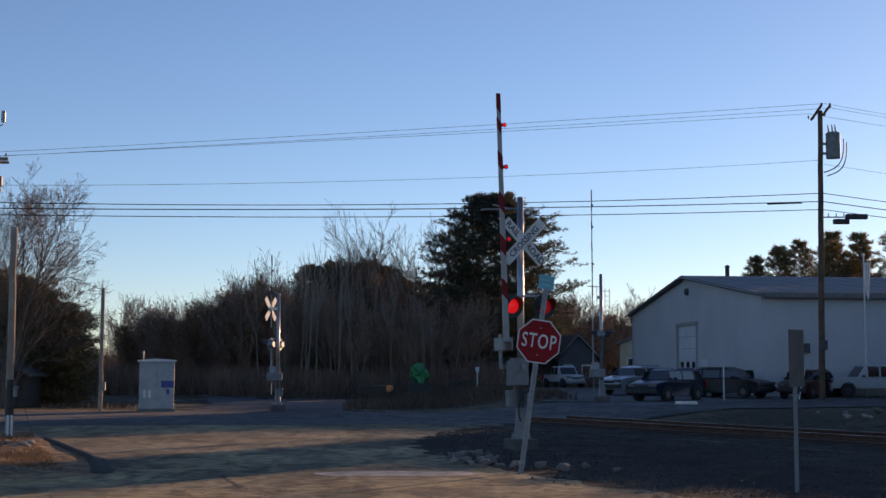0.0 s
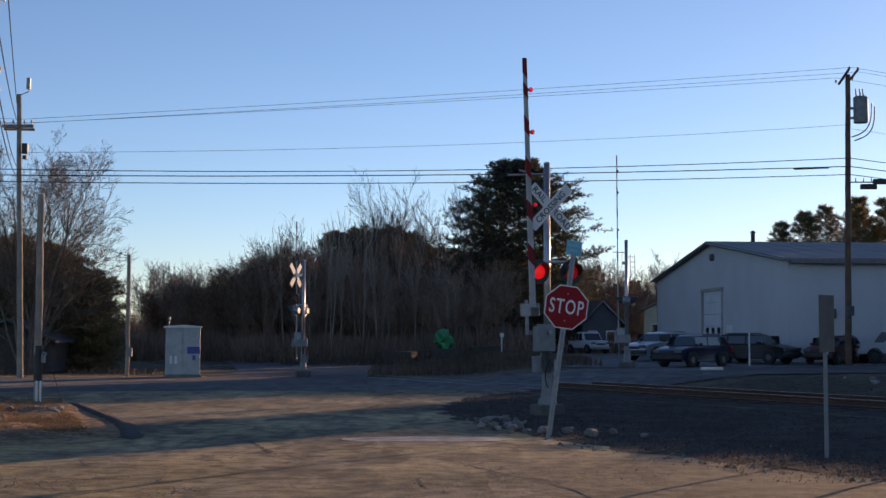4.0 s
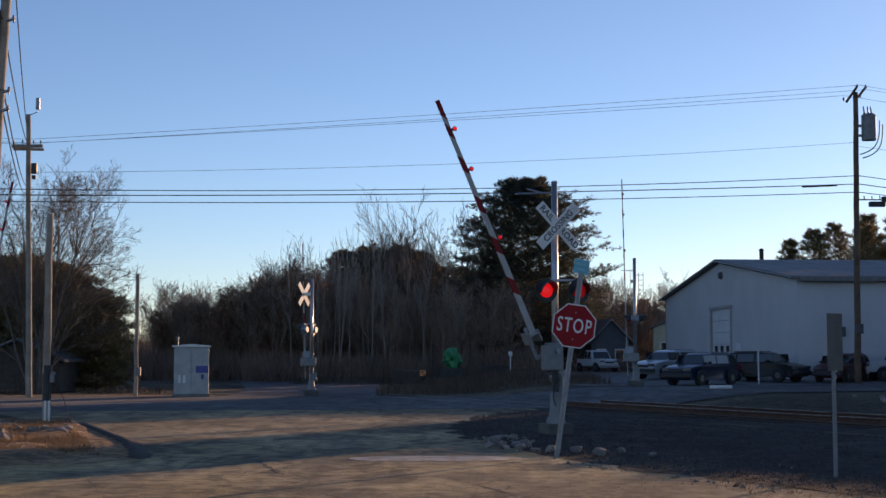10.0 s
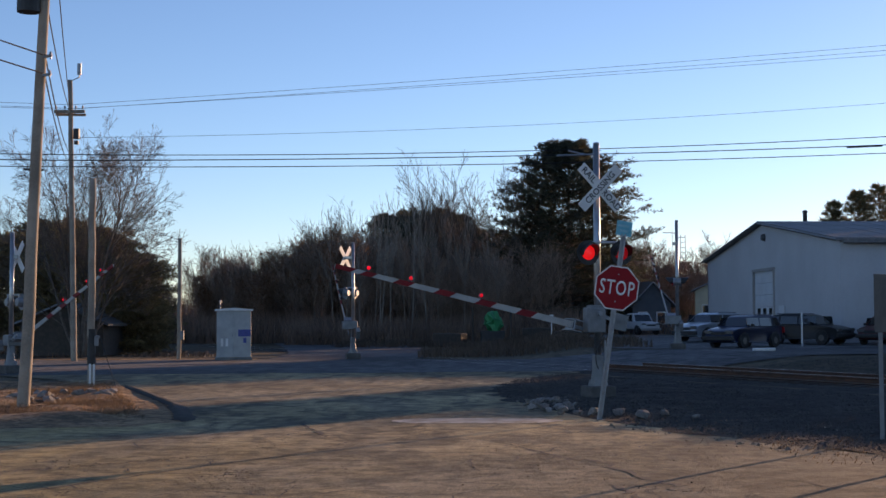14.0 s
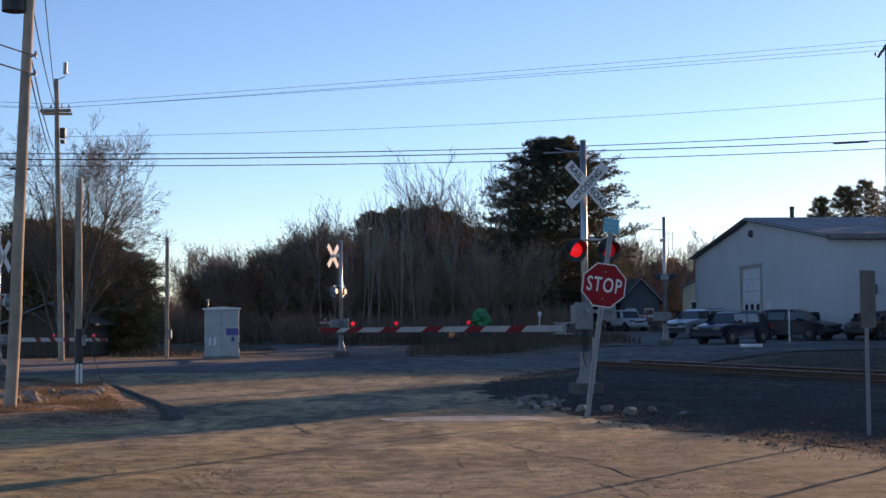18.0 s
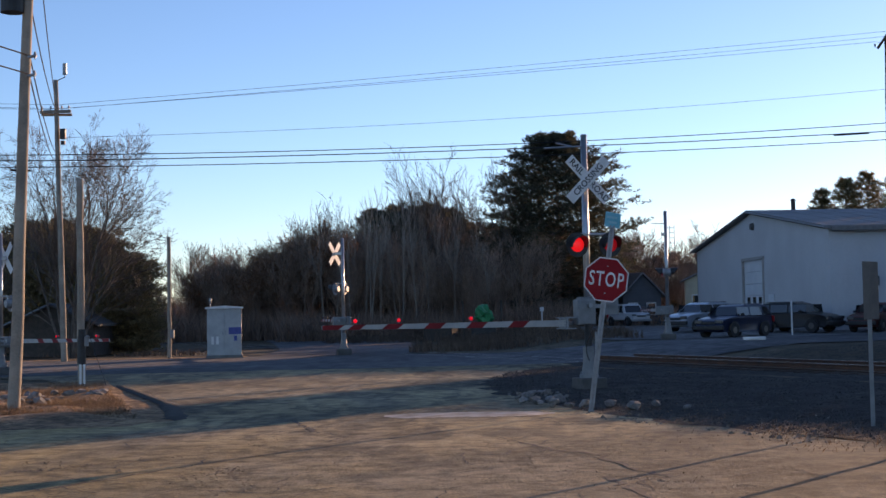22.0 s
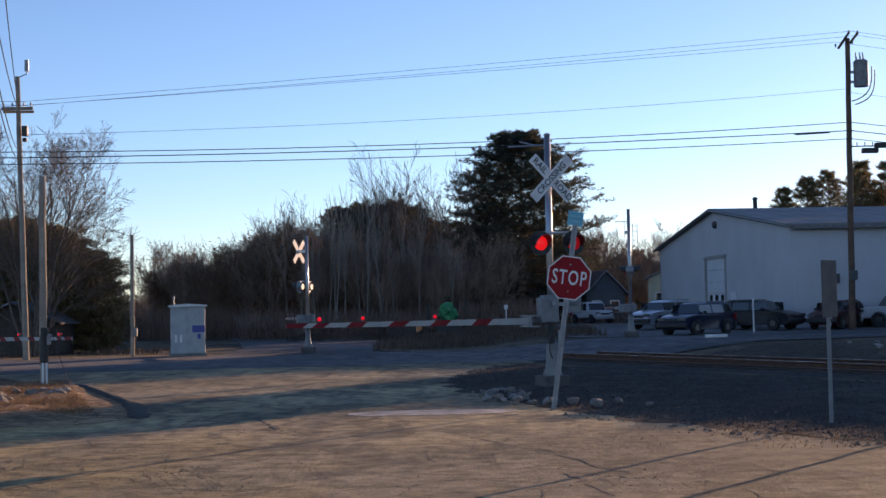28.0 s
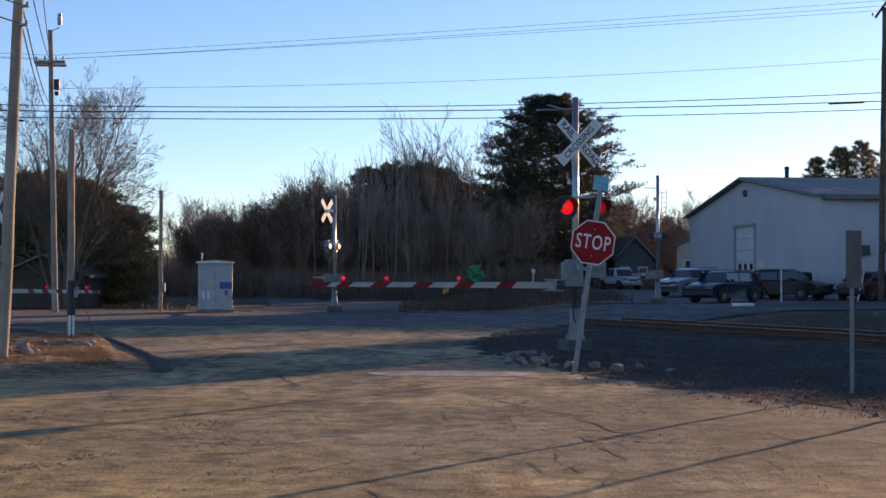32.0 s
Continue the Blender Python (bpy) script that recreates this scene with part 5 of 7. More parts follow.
def conifer(seed, height, width, label, needles=None, clumps=900, bare=0.12, shape=0.8, group="conifers", droop=0.1, tuft=0.34):
    """A pine: tapered trunk, tiers of limbs, needle tufts along them."""
    rnd = random.Random(seed)
    t = thing("tree", (0, 0, 0), label, "tree", group)
    bm = bm_new()
    tube(bm, (0, 0, -0.3), (0, 0, height * 0.5), height * 0.017, height * 0.011, n=9)
    tube(bm, (0, 0, height * 0.5), (0, 0, height * 0.97), height * 0.011, 0.02, n=8)
    part("trunk", bm, M_BARK, t)
    verts, faces, lv, lf = [], [], [], []
    tiers = max(9, int(height * 2.7))
    total = 0
    ends = []
    for i in range(tiers):
        f = bare + (1 - bare) * (i + 0.5) / tiers
        reach = width / 2 * (1 - ((f - bare) / (1 - bare)) ** (1.0 + shape)) ** 0.75
        if f < 0.25:
            reach *= 0.75 + rnd.random() * 0.3
        k = 5 + rnd.randrange(3)
        for j in range(k):
            a = 2 * math.pi * (j + rnd.random() * 0.8) / k
            ln = max(0.35, reach * rnd.uniform(0.55, 1.12))
            p = Vector((0, 0, height * f + rnd.uniform(-0.25, 0.25)))
            d = Vector((math.cos(a), math.sin(a), rnd.uniform(-0.15, 0.45) - droop))
            e = p + d * ln
            b = len(lv)
            sd = Vector((-d.y, d.x, 0)).normalized()
            r = 0.012 * height * 0.28
            for q, rr in ((p, r), (e, 0.01)):
                for dv in (sd, Vector((0, 0, 1)), -sd):
                    lv.append(q + dv * rr)
            for c in range(3):
                lf.append((b + c, b + (c + 1) % 3, b + 3 + (c + 1) % 3, b + 3 + c))
            ends.append((p, e, ln))
    tot = sum(x[2] for x in ends)
    for p, e, ln in ends:
        m = max(3, int(clumps * ln / tot))
        for c in range(m):
            f = 0.22 + 0.8 * math.sqrt(rnd.random())
            lat = max(0.18, 0.13 * ln * (1.1 - f * 0.6))
            q = p.lerp(e, f) + Vector((rnd.gauss(0, lat), rnd.gauss(0, lat), rnd.gauss(0, lat * 0.6) + 0.10 * f))
            s = tuft * rnd.uniform(0.6, 1.25)
            dirn = (e - p).normalized()
            for blade in range(7):
                w = (dirn * rnd.uniform(-0.2, 1.0) + Vector((rnd.gauss(0, 0.6), rnd.gauss(0, 0.6), rnd.gauss(0.25, 0.4)))).normalized()
                u = w.orthogonal().normalized() * s * 0.13
                b = len(verts)
                verts += [q - u, q + u, q + w * s]
                faces.append((b, b + 1, b + 2))
    part("branchwork", (lv, lf), M_BARK, t)
    part("crown", (verts, faces), needles or M_NEEDLE, t)
    return t


def pine(seed, height, profile, label, needles=None, whorl=0.5, limbs=6, bare=0.06, sprays=7, tufts=12, rise=0.5, blade=0.28, wide=0.042, group="conifers", bark=None):
    """A pine: tapered trunk, whorls of limbs that curve up at the tip, flat side sprays, needle tufts along them.
    profile: crown radius by height (0 to 1)."""
    rnd = random.Random(seed)
    t = thing("tree", (0, 0, 0), label, "tree", group)
    bm = bm_new()
    tube(bm, (0, 0, -0.3), (0, 0, height * 0.5), height * 0.016, height * 0.010, n=9)
    tube(bm, (0, 0, height * 0.5), (0, 0, height * 0.98), height * 0.010, 0.015, n=8)
    part("trunk", bm, bark or M_BARK, t)
    verts, faces, lv, lf = [], [], [], []

    def stick(p, e, r0, r1):
        b = len(lv)
        d = e - p
        u = d.orthogonal().normalized()
        v = d.cross(u).normalized()
        for q, r in ((p, r0), (e, r1)):
            for k in range(3):
                a = 2.1 * k
                lv.append(q + (u * math.cos(a) + v * math.sin(a)) * r)
        for k in range(3):
            lf.append((b + k, b + (k + 1) % 3, b + 3 + (k + 1) % 3, b + 3 + k))

    def tuft(q, d, n):
        for k in range(n):
            w = (d * rnd.uniform(0.2, 1.0) + Vector((rnd.gauss(0, 0.45), rnd.gauss(0, 0.45), rnd.gauss(0.28, 0.35)))).normalized()
            ln = blade * rnd.uniform(0.6, 1.2)
            u = w.orthogonal().normalized()
            u = (u * math.cos(k) + w.cross(u) * math.sin(k)) * wide * 0.5
            b = len(verts)
            verts.extend((q - u, q + u, q + w * ln))
            faces.append((b, b + 1, b + 2))
    z = bare * height
    while z < height * 0.985:
        f = z / height
        turn = rnd.uniform(0, 6.28)
        for j in range(limbs):
            a = turn + 6.283 * (j + rnd.uniform(-0.3, 0.3)) / limbs
            ln = max(0.3, profile(f) * rnd.uniform(0.62, 1.08))
            d = Vector((math.cos(a), math.sin(a), 0))
            up = rise * (f * f - 0.08) + rnd.uniform(-0.10, 0.12)
            base = Vector((0, 0, z + rnd.uniform(-0.4, 0.4) * whorl))

            def along(q):
                return base + d * ln * q + Vector((0, 0, ln * (up * q + 0.16 * q * q)))
            for q in range(3):
                stick(along(q / 3), along((q + 1) / 3), 0.0032 * height * (1 - q / 3.3), 0.0032 * height * (1 - (q + 1) / 3.3))
            for k in range(sprays + 1):
                q = 0.28 + 0.72 * (k + rnd.random() * 0.7) / (sprays + 0.7)
                if k == sprays:
                    q, way, sl = 0.8, d, 0.28 * ln + 0.15
                else:
                    side = (1 if k % 2 else -1) * rnd.uniform(0.6, 1.15)
                    way = Vector((math.cos(a + side), math.sin(a + side), 0))
                    sl = ln * 0.36 * (1.15 - q) * rnd.uniform(0.7, 1.2) + 0.22
                p = along(q)
                e = p + way * sl + Vector((0, 0, sl * rnd.uniform(-0.25, 0.4)))
                stick(p, e, 0.012, 0.005)
                dirn = (e - p).normalized()
                for m in range(tufts):
                    g = (m + rnd.random()) / tufts
                    tuft(p.lerp(e, g) + Vector((rnd.gauss(0, 0.09), rnd.gauss(0, 0.09), rnd.gauss(0, 0.08))), dirn, 6)
        z += whorl * rnd.uniform(0.75, 1.25)
    tuft(Vector((0, 0, height * 0.97)), Vector((0, 0, 1)), 14)
    part("branchwork", (lv, lf), bark or M_BARK, t)
    part("crown", (verts, faces), needles or M_NEEDLE, t)
    return t


def dome(radius, peak, power=0.6, floor=0.75):
    """Crown profile: from floor * radius at the ground, widest at height peak, rounded off to the top."""
    def shape(f):
        if f < peak:
            return radius * (floor + (1 - floor) * f / peak)
        return radius * max(0.0, 1 - ((f - peak) / (1 - peak)) ** 2) ** power
    return shape


def set_at(ob, x, y, s=1.0, rz=0.0, sz=None):
    ob.matrix_world = pose(x, y, gz(x, y), 0, 0, rz) @ Matrix.Diagonal((s, s, sz or s, 1))
    return ob


PLANTED = set()


def plant(tree, m):
    """Sets a tree at the pose m, or a copy of it if it already stands somewhere."""
    if tree in PLANTED:
        sx, sy, sz = tree.scale
        return copy_thing(tree, m @ Matrix.Diagonal((1 / sx, 1 / sy, 1 / sz, 1)))
    PLANTED.add(tree)
    tree.matrix_world = m
    return tree


def build_woods():
    rnd = random.Random(11)
    # the big white pine
    set_at(pine(3, 13.75, dome(6.3, 0.38, 0.80, 0.92), "broad dark white pine rising over the woods", whorl=0.33, limbs=8, bare=0.05, sprays=8, tufts=14, rise=0.25), 5.85, 98, 1.0)
    # tall bare trees beside it
    tall = [bare_tree(20 + i, "tall leafless tree against the sky", bark=M_GREYBARK, height=9.2, spread=0.66, levels=4, kids=(10, 6, 4, 3), trunk_r=0.13, first=0.36, up=0.26, minr=0.010) for i in range(4)]
    for i, (x, y, s, v) in enumerate(((-1.0, 97, 1.0, 0), (-3.6, 97, 0.95, 1), (0.6, 98, 1.04, 2), (-2.4, 99, 0.98, 3), (-9.6, 97, 0.78, 2), (-10.5, 99, 0.67, 0), (2.2, 97, 0.9, 3), (-8.8, 99, 0.74, 1), (-0.2, 100, 0.86, 1))):
        plant(tall[v], pose(x, y, 0, 0, 0, rnd.uniform(0, 360)) @ Matrix.Diagonal((s, s, s, 1)))
    # the wood's edge: leafless trees and oaks with withered leaves
    kinds = [bare_tree(40 + i, "leafless tree at the wood's edge", height=6.5, spread=0.72, levels=4, kids=(13, 8, 5, 4), trunk_r=0.075, first=0.12, up=0.26, minr=0.0085, group="wood's edge trees") for i in range(3)]
    kinds += [bare_tree(50 + i, "oak with withered brown leaves", height=6.4, spread=0.85, levels=3, kids=(11, 8, 6), trunk_r=0.10, first=0.15, up=0.2, minr=0.012, leaf=6500, group="wood's edge trees") for i in range(2)]
    birch = bare_tree(61, "slim pale-barked tree at the wood's edge", bark=M_PALEBARK, height=7.4, spread=0.42, levels=3, kids=(9, 4, 3), trunk_r=0.052, first=0.5, up=0.5, minr=0.007, group="slim pale trees")
    dark = [pine(7 + i, 10.2, dome(1.7 + 0.25 * i, 0.6, 0.8, 0.45), "dark pine among bare trees", whorl=0.5, limbs=6, bare=0.2 + 0.08 * i, sprays=5, tufts=9, rise=0.9, blade=0.26, group="woodland pines") for i in range(3)]

    def put(v, x, y, s, sz=None):
        plant(v, pose(x, y, gz(x, y), 0, 0, rnd.uniform(0, 360)) @ Matrix.Diagonal((s, s, sz or s, 1)))
    # (from x, to x, depth, height factor, count, share of leafy oaks)
    for x0, x1, y, s, n, oak in ((-21.5, -15.5, 100, 0.64, 16, 0.1), (-22, -14, 106, 0.74, 16, 0.1), (-16.5, -12.5, 97, 0.78, 8, 0.75), (-13, -9, 97, 0.84, 10, 0.5), (-14, -8, 103, 0.92, 14, 0.35),
                                 (-9.5, 0.5, 93, 0.72, 16, 0.0), (-9, 2, 100, 0.86, 18, 0.0), (-9, 3, 106, 0.80, 14, 0.0), (-1, 5, 91, 0.65, 9, 0.0), (9, 18, 112, 0.72, 10, 0.0), (10, 24, 122, 0.85, 12, 0.0)):
        for i in range(n):
            x = x0 + (x1 - x0) * (i + rnd.random()) / n
            v = kinds[rnd.choice((3, 4)) if rnd.random() < oak else rnd.choice((0, 1, 2))]
            put(v, x, y + rnd.uniform(-2.5, 2.5), s * rnd.uniform(0.8, 1.14))
    for x, y, s in ((-6.9, 88, 0.95), (-6.2, 89, 0.85), (-4.95, 87.5, 0.95), (-3.9, 88.5, 1.0), (-8.6, 89, 0.8), (-7.7, 92, 0.9), (-1.4, 90, 0.85), (-2.6, 93, 0.9), (0.6, 88, 0.62), (-9.4, 90, 0.8), (-7.2, 90, 0.9), (-5.5, 91, 0.85), (-8.1, 88, 0.7), (-3.3, 90, 0.75), (-10.3, 92, 0.85), (-0.4, 92, 0.8)):
        put(birch, x, y, s)
    for x, y, s in ((-8.1, 104, 0.97), (-7.0, 103, 0.98), (-5.9, 106, 1.0), (-5.0, 104, 1.0), (-4.2, 106, 1.02), (-3.1, 105, 1.03), (-2.0, 107, 1.02), (-0.8, 106, 0.9), (0.6, 106, 0.86), (1.9, 107, 0.82), (3.2, 107, 0.8), (4.6, 106, 0.78), (6.0, 107, 0.8), (7.4, 106, 0.76), (8.6, 108, 0.7), (-6.4, 109, 1.05), (-3.6, 110, 1.07), (11.4, 118, 0.58), (13.5, 122, 0.6), (15.8, 120, 0.58), (18.0, 124, 0.64), (20.2, 122, 0.6), (9.2, 116, 0.5)):
        put(rnd.choice(dark), x, y, s * 0.95)
    # pines behind the hall; past its end, unseen ones added to shade the gravel
    ragged = [pine(9 + i, 12.6, dome(2.0 + 0.35 * i, 0.4, 0.95, 0.7), "ragged pine behind the metal building, also added unseen past its end", needles=M_NEEDLE_WARM, whorl=0.6, limbs=5, bare=0.3, sprays=5, tufts=6, rise=1.5, blade=0.40, wide=0.05, group="pines behind the building") for i in range(3)]
    for i, (x, y, s) in enumerate(((29.8, 118, 0.84), (32.4, 120, 0.92), (34.9, 122, 0.95), (37.6, 121, 1.03), (39.8, 122, 0.84), (41.6, 116, 1.0), (44.4, 117, 1.1), (26.2, 124, 0.62), (36.2, 117, 0.90), (39.0, 118, 1.0),
                                   (44.6, 82, 0.97), (47.2, 83, 0.98), (50.0, 82, 1.03), (53.0, 83, 1.08), (56, 82, 1.14), (59.5, 83, 1.14), (64, 82, 1.14), (57.8, 84, 1.12), (62, 84, 1.12), (67, 83, 1.14),
                                   (49, 88.5, 0.98), (52, 88, 1.0), (55, 88.5, 1.0), (58, 88, 1.0))):
        put(ragged[i % 3], x, y, s * (1.04 if y > 100 else 0.88))
    # left: bushy conifers and the wide bare tree
    bushy = [pine(12 + i, 5.4, dome(2.35 + 0.3 * i, 0.42, 0.5, 0.9), "bushy olive-green conifer by the road", needles=M_NEEDLE_WARM, whorl=0.26, limbs=9, bare=0.03, sprays=6, tufts=9, rise=0.7, blade=0.2, wide=0.045, group="roadside conifers") for i in range(2)]
    for i, (x, y, s) in enumerate(((-17.2, 66.5, 0.92), (-19.6, 69.5, 1.08), (-23, 72, 1.15), (-26.5, 73, 1.2), (-30, 75, 1.3), (-34, 74, 1.3), (-21.3, 74, 1.28), (-18.6, 71.5, 0.95), (-24.6, 77, 1.4))):
        put(bushy[i % 2], x, y, s * 0.9)
    # tall clump out of view, added to cast the shadow across the street
    c2 = conifer(13, 8.2, 6.0, "unseen conifer added to cast shade", needles=M_NEEDLE_WARM, clumps=6500, bare=0.04, shape=4.5, tuft=0.36, group="windbreak conifers")
    for i, y in enumerate((96.5, 97.4, 98.2, 99, 100, 101, 101.8, 102.6, 103.5, 104.2, 105, 105.8)):
        x = ((-18.3 if i % 2 else -16.5) + 0.602 * y) / 0.799 + rnd.uniform(-0.2, 0.2)
        plant(c2, pose(x, y, gz(x, y), 0, 0, rnd.uniform(0, 360)) @ Matrix.Diagonal((0.64, 0.64, 2.22, 1)))
    # tall row beyond the building, unseen, added to shade the main road
    for i in range(11):
        u = -36.2 + 0.86 * i
        x = (u + 0.602 * 126) / 0.799
        plant(c2, pose(x, 126, gz(x, 126), 0, 0, rnd.uniform(0, 360)) @ Matrix.Diagonal((0.5, 0.5, 2.6, 1)))
    # lower unseen row, added to shade the building's roof and the lot
    for i in range(15):
        u = -26.2 + 1.1 * i
        x = (u + 0.602 * 126) / 0.799
        plant(c2, pose(x, 126, gz(x, 126), 0, 0, rnd.uniform(0, 360)) @ Matrix.Diagonal((0.6, 0.6, 2.25, 1)))
    # unseen conifer rows, placed only to shade the track and gravel
    for x, s in ((42.4, 1.76), (43.2, 1.75), (44.0, 1.74), (44.8, 1.74), (45.6, 1.74), (46.4, 1.74), (47.2, 1.74)):
        plant(c2, pose(x, 80, gz(x, 80), 0, 0, rnd.uniform(0, 360)) @ Matrix.Diagonal((s * 0.624, s * 0.624, s * 0.803, 1)))
    for i in range(19):
        u = -12.4 + 1.0 * i
        y = 46.0 + rnd.uniform(-0.6, 0.6)
        x = (u + 0.602 * y) / 0.799
        s = (6.0 + 0.22 * (u + 12)) / 8.2 * rnd.uniform(0.97, 1.03)
        plant(c2, pose(x, y, gz(x, y), 0, 0, rnd.uniform(0, 360)) @ Matrix.Diagonal((s * 0.9, s * 0.9, s * 0.78, 1)))
    spreading_tree()


def spreading_tree():
    """Several stems from one stool, arching outwards, with long limbs and fine twigs."""
    rnd = random.Random(71)
    t = thing("tree", (-18.3, 61.0, 0.0), "wide leafless grey tree behind the utility pole", "tree", "roadside trees")
    out = ([], []), ([], [])

    def stem(p, d, length, r, level):
        verts, faces = out[0 if level == 0 else 1]
        n = (9, 7, 5, 4, 3)[level]
        k = (7, 5, 4, 3, 3)[level]
        pts, q, dd = [], p.copy(), d.copy()
        for i in range(n + 1):
            pts.append((q.copy(), max(0.006, r * (1 - 0.85 * i / n)), dd.copy()))
            w = (0.07, 0.10, 0.13, 0.16, 0.2)[level]
            dd = (dd + Vector((rnd.gauss(0, w), rnd.gauss(0, w), rnd.gauss(0.02, w * 0.7)))).normalized()
            q = q + dd * (length / n)
        base = len(verts)
        for c, rr, ax in pts:
            u = ax.orthogonal().normalized()
            v = ax.cross(u)
            verts.extend(c + (u * math.cos(6.2832 * j / k) + v * math.sin(6.2832 * j / k)) * rr for j in range(k))
        for i in range(n):
            for j in range(k):
                faces.append((base + i * k + j, base + i * k + (j + 1) % k, base + (i + 1) * k + (j + 1) % k, base + (i + 1) * k + j))
        if level >= 4:
            return
        cnt = (10, 7, 6, 4)[level]
        for i in range(cnt):
            f = 0.22 + 0.76 * (i + rnd.random()) / cnt
            j = min(n - 1, int(f * n))
            c = pts[j][0].lerp(pts[j + 1][0], f * n - j)
            ax = pts[j][2]
            g = rnd.uniform(0, 6.2832)
            u = ax.orthogonal().normalized()
            side = u * math.cos(g) + ax.cross(u) * math.sin(g)
            tilt = rnd.uniform(0.4, 0.85)
            nd = (ax * math.cos(tilt) + side * math.sin(tilt) + Vector((0, 0, 0.04))).normalized()
            stem(c, nd, length * rnd.uniform(0.36, 0.6) * (1.15 - 0.45 * f), max(0.006, pts[j][1] * rnd.uniform(0.45, 0.7)), level + 1)
    for lx, ly, ln, r in ((0.02, 0.1, 9.0, 0.14), (0.30, -0.1, 8.6, 0.12), (-0.3, 0.0, 8.4, 0.12), (0.48, 0.1, 6.4, 0.09), (-0.12, -0.25, 8.4, 0.10), (0.16, 0.3, 8.8, 0.11), (-0.55, 0.2, 7.0, 0.09), (0.24, -0.2, 8.0, 0.1)):
        stem(Vector((lx * 0.3, ly * 0.3, -0.2)), Vector((lx, ly, 1)).normalized(), ln, r, 0)
    t.matrix_world = t.matrix_world @ Matrix.Diagonal((0.84, 0.9, 0.97, 1))
    part("trunk", out[0], M_GREYBARK, t, smooth=True)
    part("crown", out[1], M_GREYBARK, t)


def brush(name, label, regions, material, seed, h, r=0.012, keep=None):
    """Thickets of thin upright stems, one object of kind stuff."""
    rnd = random.Random(seed)
    lean = 0.32 if h > 0.5 else 0.7
    verts, faces = [], []
    for x0, x1, y0, y1, n, hs in regions:
        for i in range(n):
            x, y = rnd.uniform(x0, x1), rnd.uniform(y0, y1)
            if keep and not keep(x, y):
                continue
            p = Vector((x, y, gz(x, y)))
            d = Vector((rnd.gauss(0, lean), rnd.gauss(0, lean), 1)).normalized()
            ln = h * hs * rnd.uniform(0.4, 1.1)
            for k in range(3):
                q = p + d * ln * (0.0 if k == 0 else rnd.uniform(0.2, 0.6))
                dd = d if k == 0 else (d + Vector((rnd.gauss(0, 0.5), rnd.gauss(0, 0.5), 0.1))).normalized()
                l2 = ln if k == 0 else ln * rnd.uniform(0.3, 0.6)
                a = rnd.uniform(0, math.pi)
                u = Vector((math.cos(a), math.sin(a), 0)) * r * (1.6 if k == 0 else 1.0)
                b = len(verts)
                e = q + dd * l2 + Vector((rnd.gauss(0, 0.08), rnd.gauss(0, 0.08), 0)) * l2
                verts += [q - u, q + u, e]
                faces.append((b, b + 1, b + 2))
    ob = part(name, (verts, faces), material)
    return tagged(ob, label, "brush", kind="stuff")


build_woods()
brush("thicket", "dense brown thicket of bare stems at the wood's edge", [(-30, -13, 92, 104, 5200, 0.85), (-13, 6, 86, 96, 6500, 0.75), (-34, -18, 64, 78, 2400, 0.45), (4, 16, 92, 104, 1800, 0.5), (-32, 14, 104, 112, 8000, 1.15), (-30, 14, 112, 118, 6000, 1.3)], M_THICKET, 5, 2.9, 0.014)
brush("far_woods", "hazy line of distant bare woods", [(-75, -10, 128, 142, 9000, 1.0), (4, 60, 132, 146, 6000, 1.0)], M_THICKET, 15, 4.6, 0.035)
brush("roadside_weeds", "dead brown weeds along the far roadside", [(-3, 7, 58, 66, 2600, 0.4), (-2, 5, 66, 78, 2200, 0.5), (-9, 4, 78, 88, 2600, 0.5), (-16, -11, 59, 62, 350, 0.3), (-40, -17, 58.5, 60, 300, 0.3)], M_WEED, 6, 1.1, 0.012)
brush("verge_grass", "tufts of dead grass on the verge", [(-12, -5.6, 22.5, 34.5, 9000, 1.0), (-30, -12, 20, 34, 5000, 1.0), (-10.5, -6.6, 25.5, 31, 7000, 1.7), (-11, -8.5, 30, 34.5, 3000, 1.6), (-9.6, -6.2, 23.4, 27, 5000, 1.4)], M_GRASS, 8, 0.10, 0.004, keep=lambda x, y: x < -4.95 - 0.335 * (y - 20.4))
brush("gravel_grass", "sparse dead grass in the gravel", [(3.6, 9, 15.4, 19, 900, 1.0), (2.2, 4.0, 19.5, 26, 500, 0.7), (0.8, 2.2, 24, 30, 300, 0.7), (6.4, 16, 12.6, 16, 700, 1.1)], M_GRASS, 9, 0.08, 0.004)


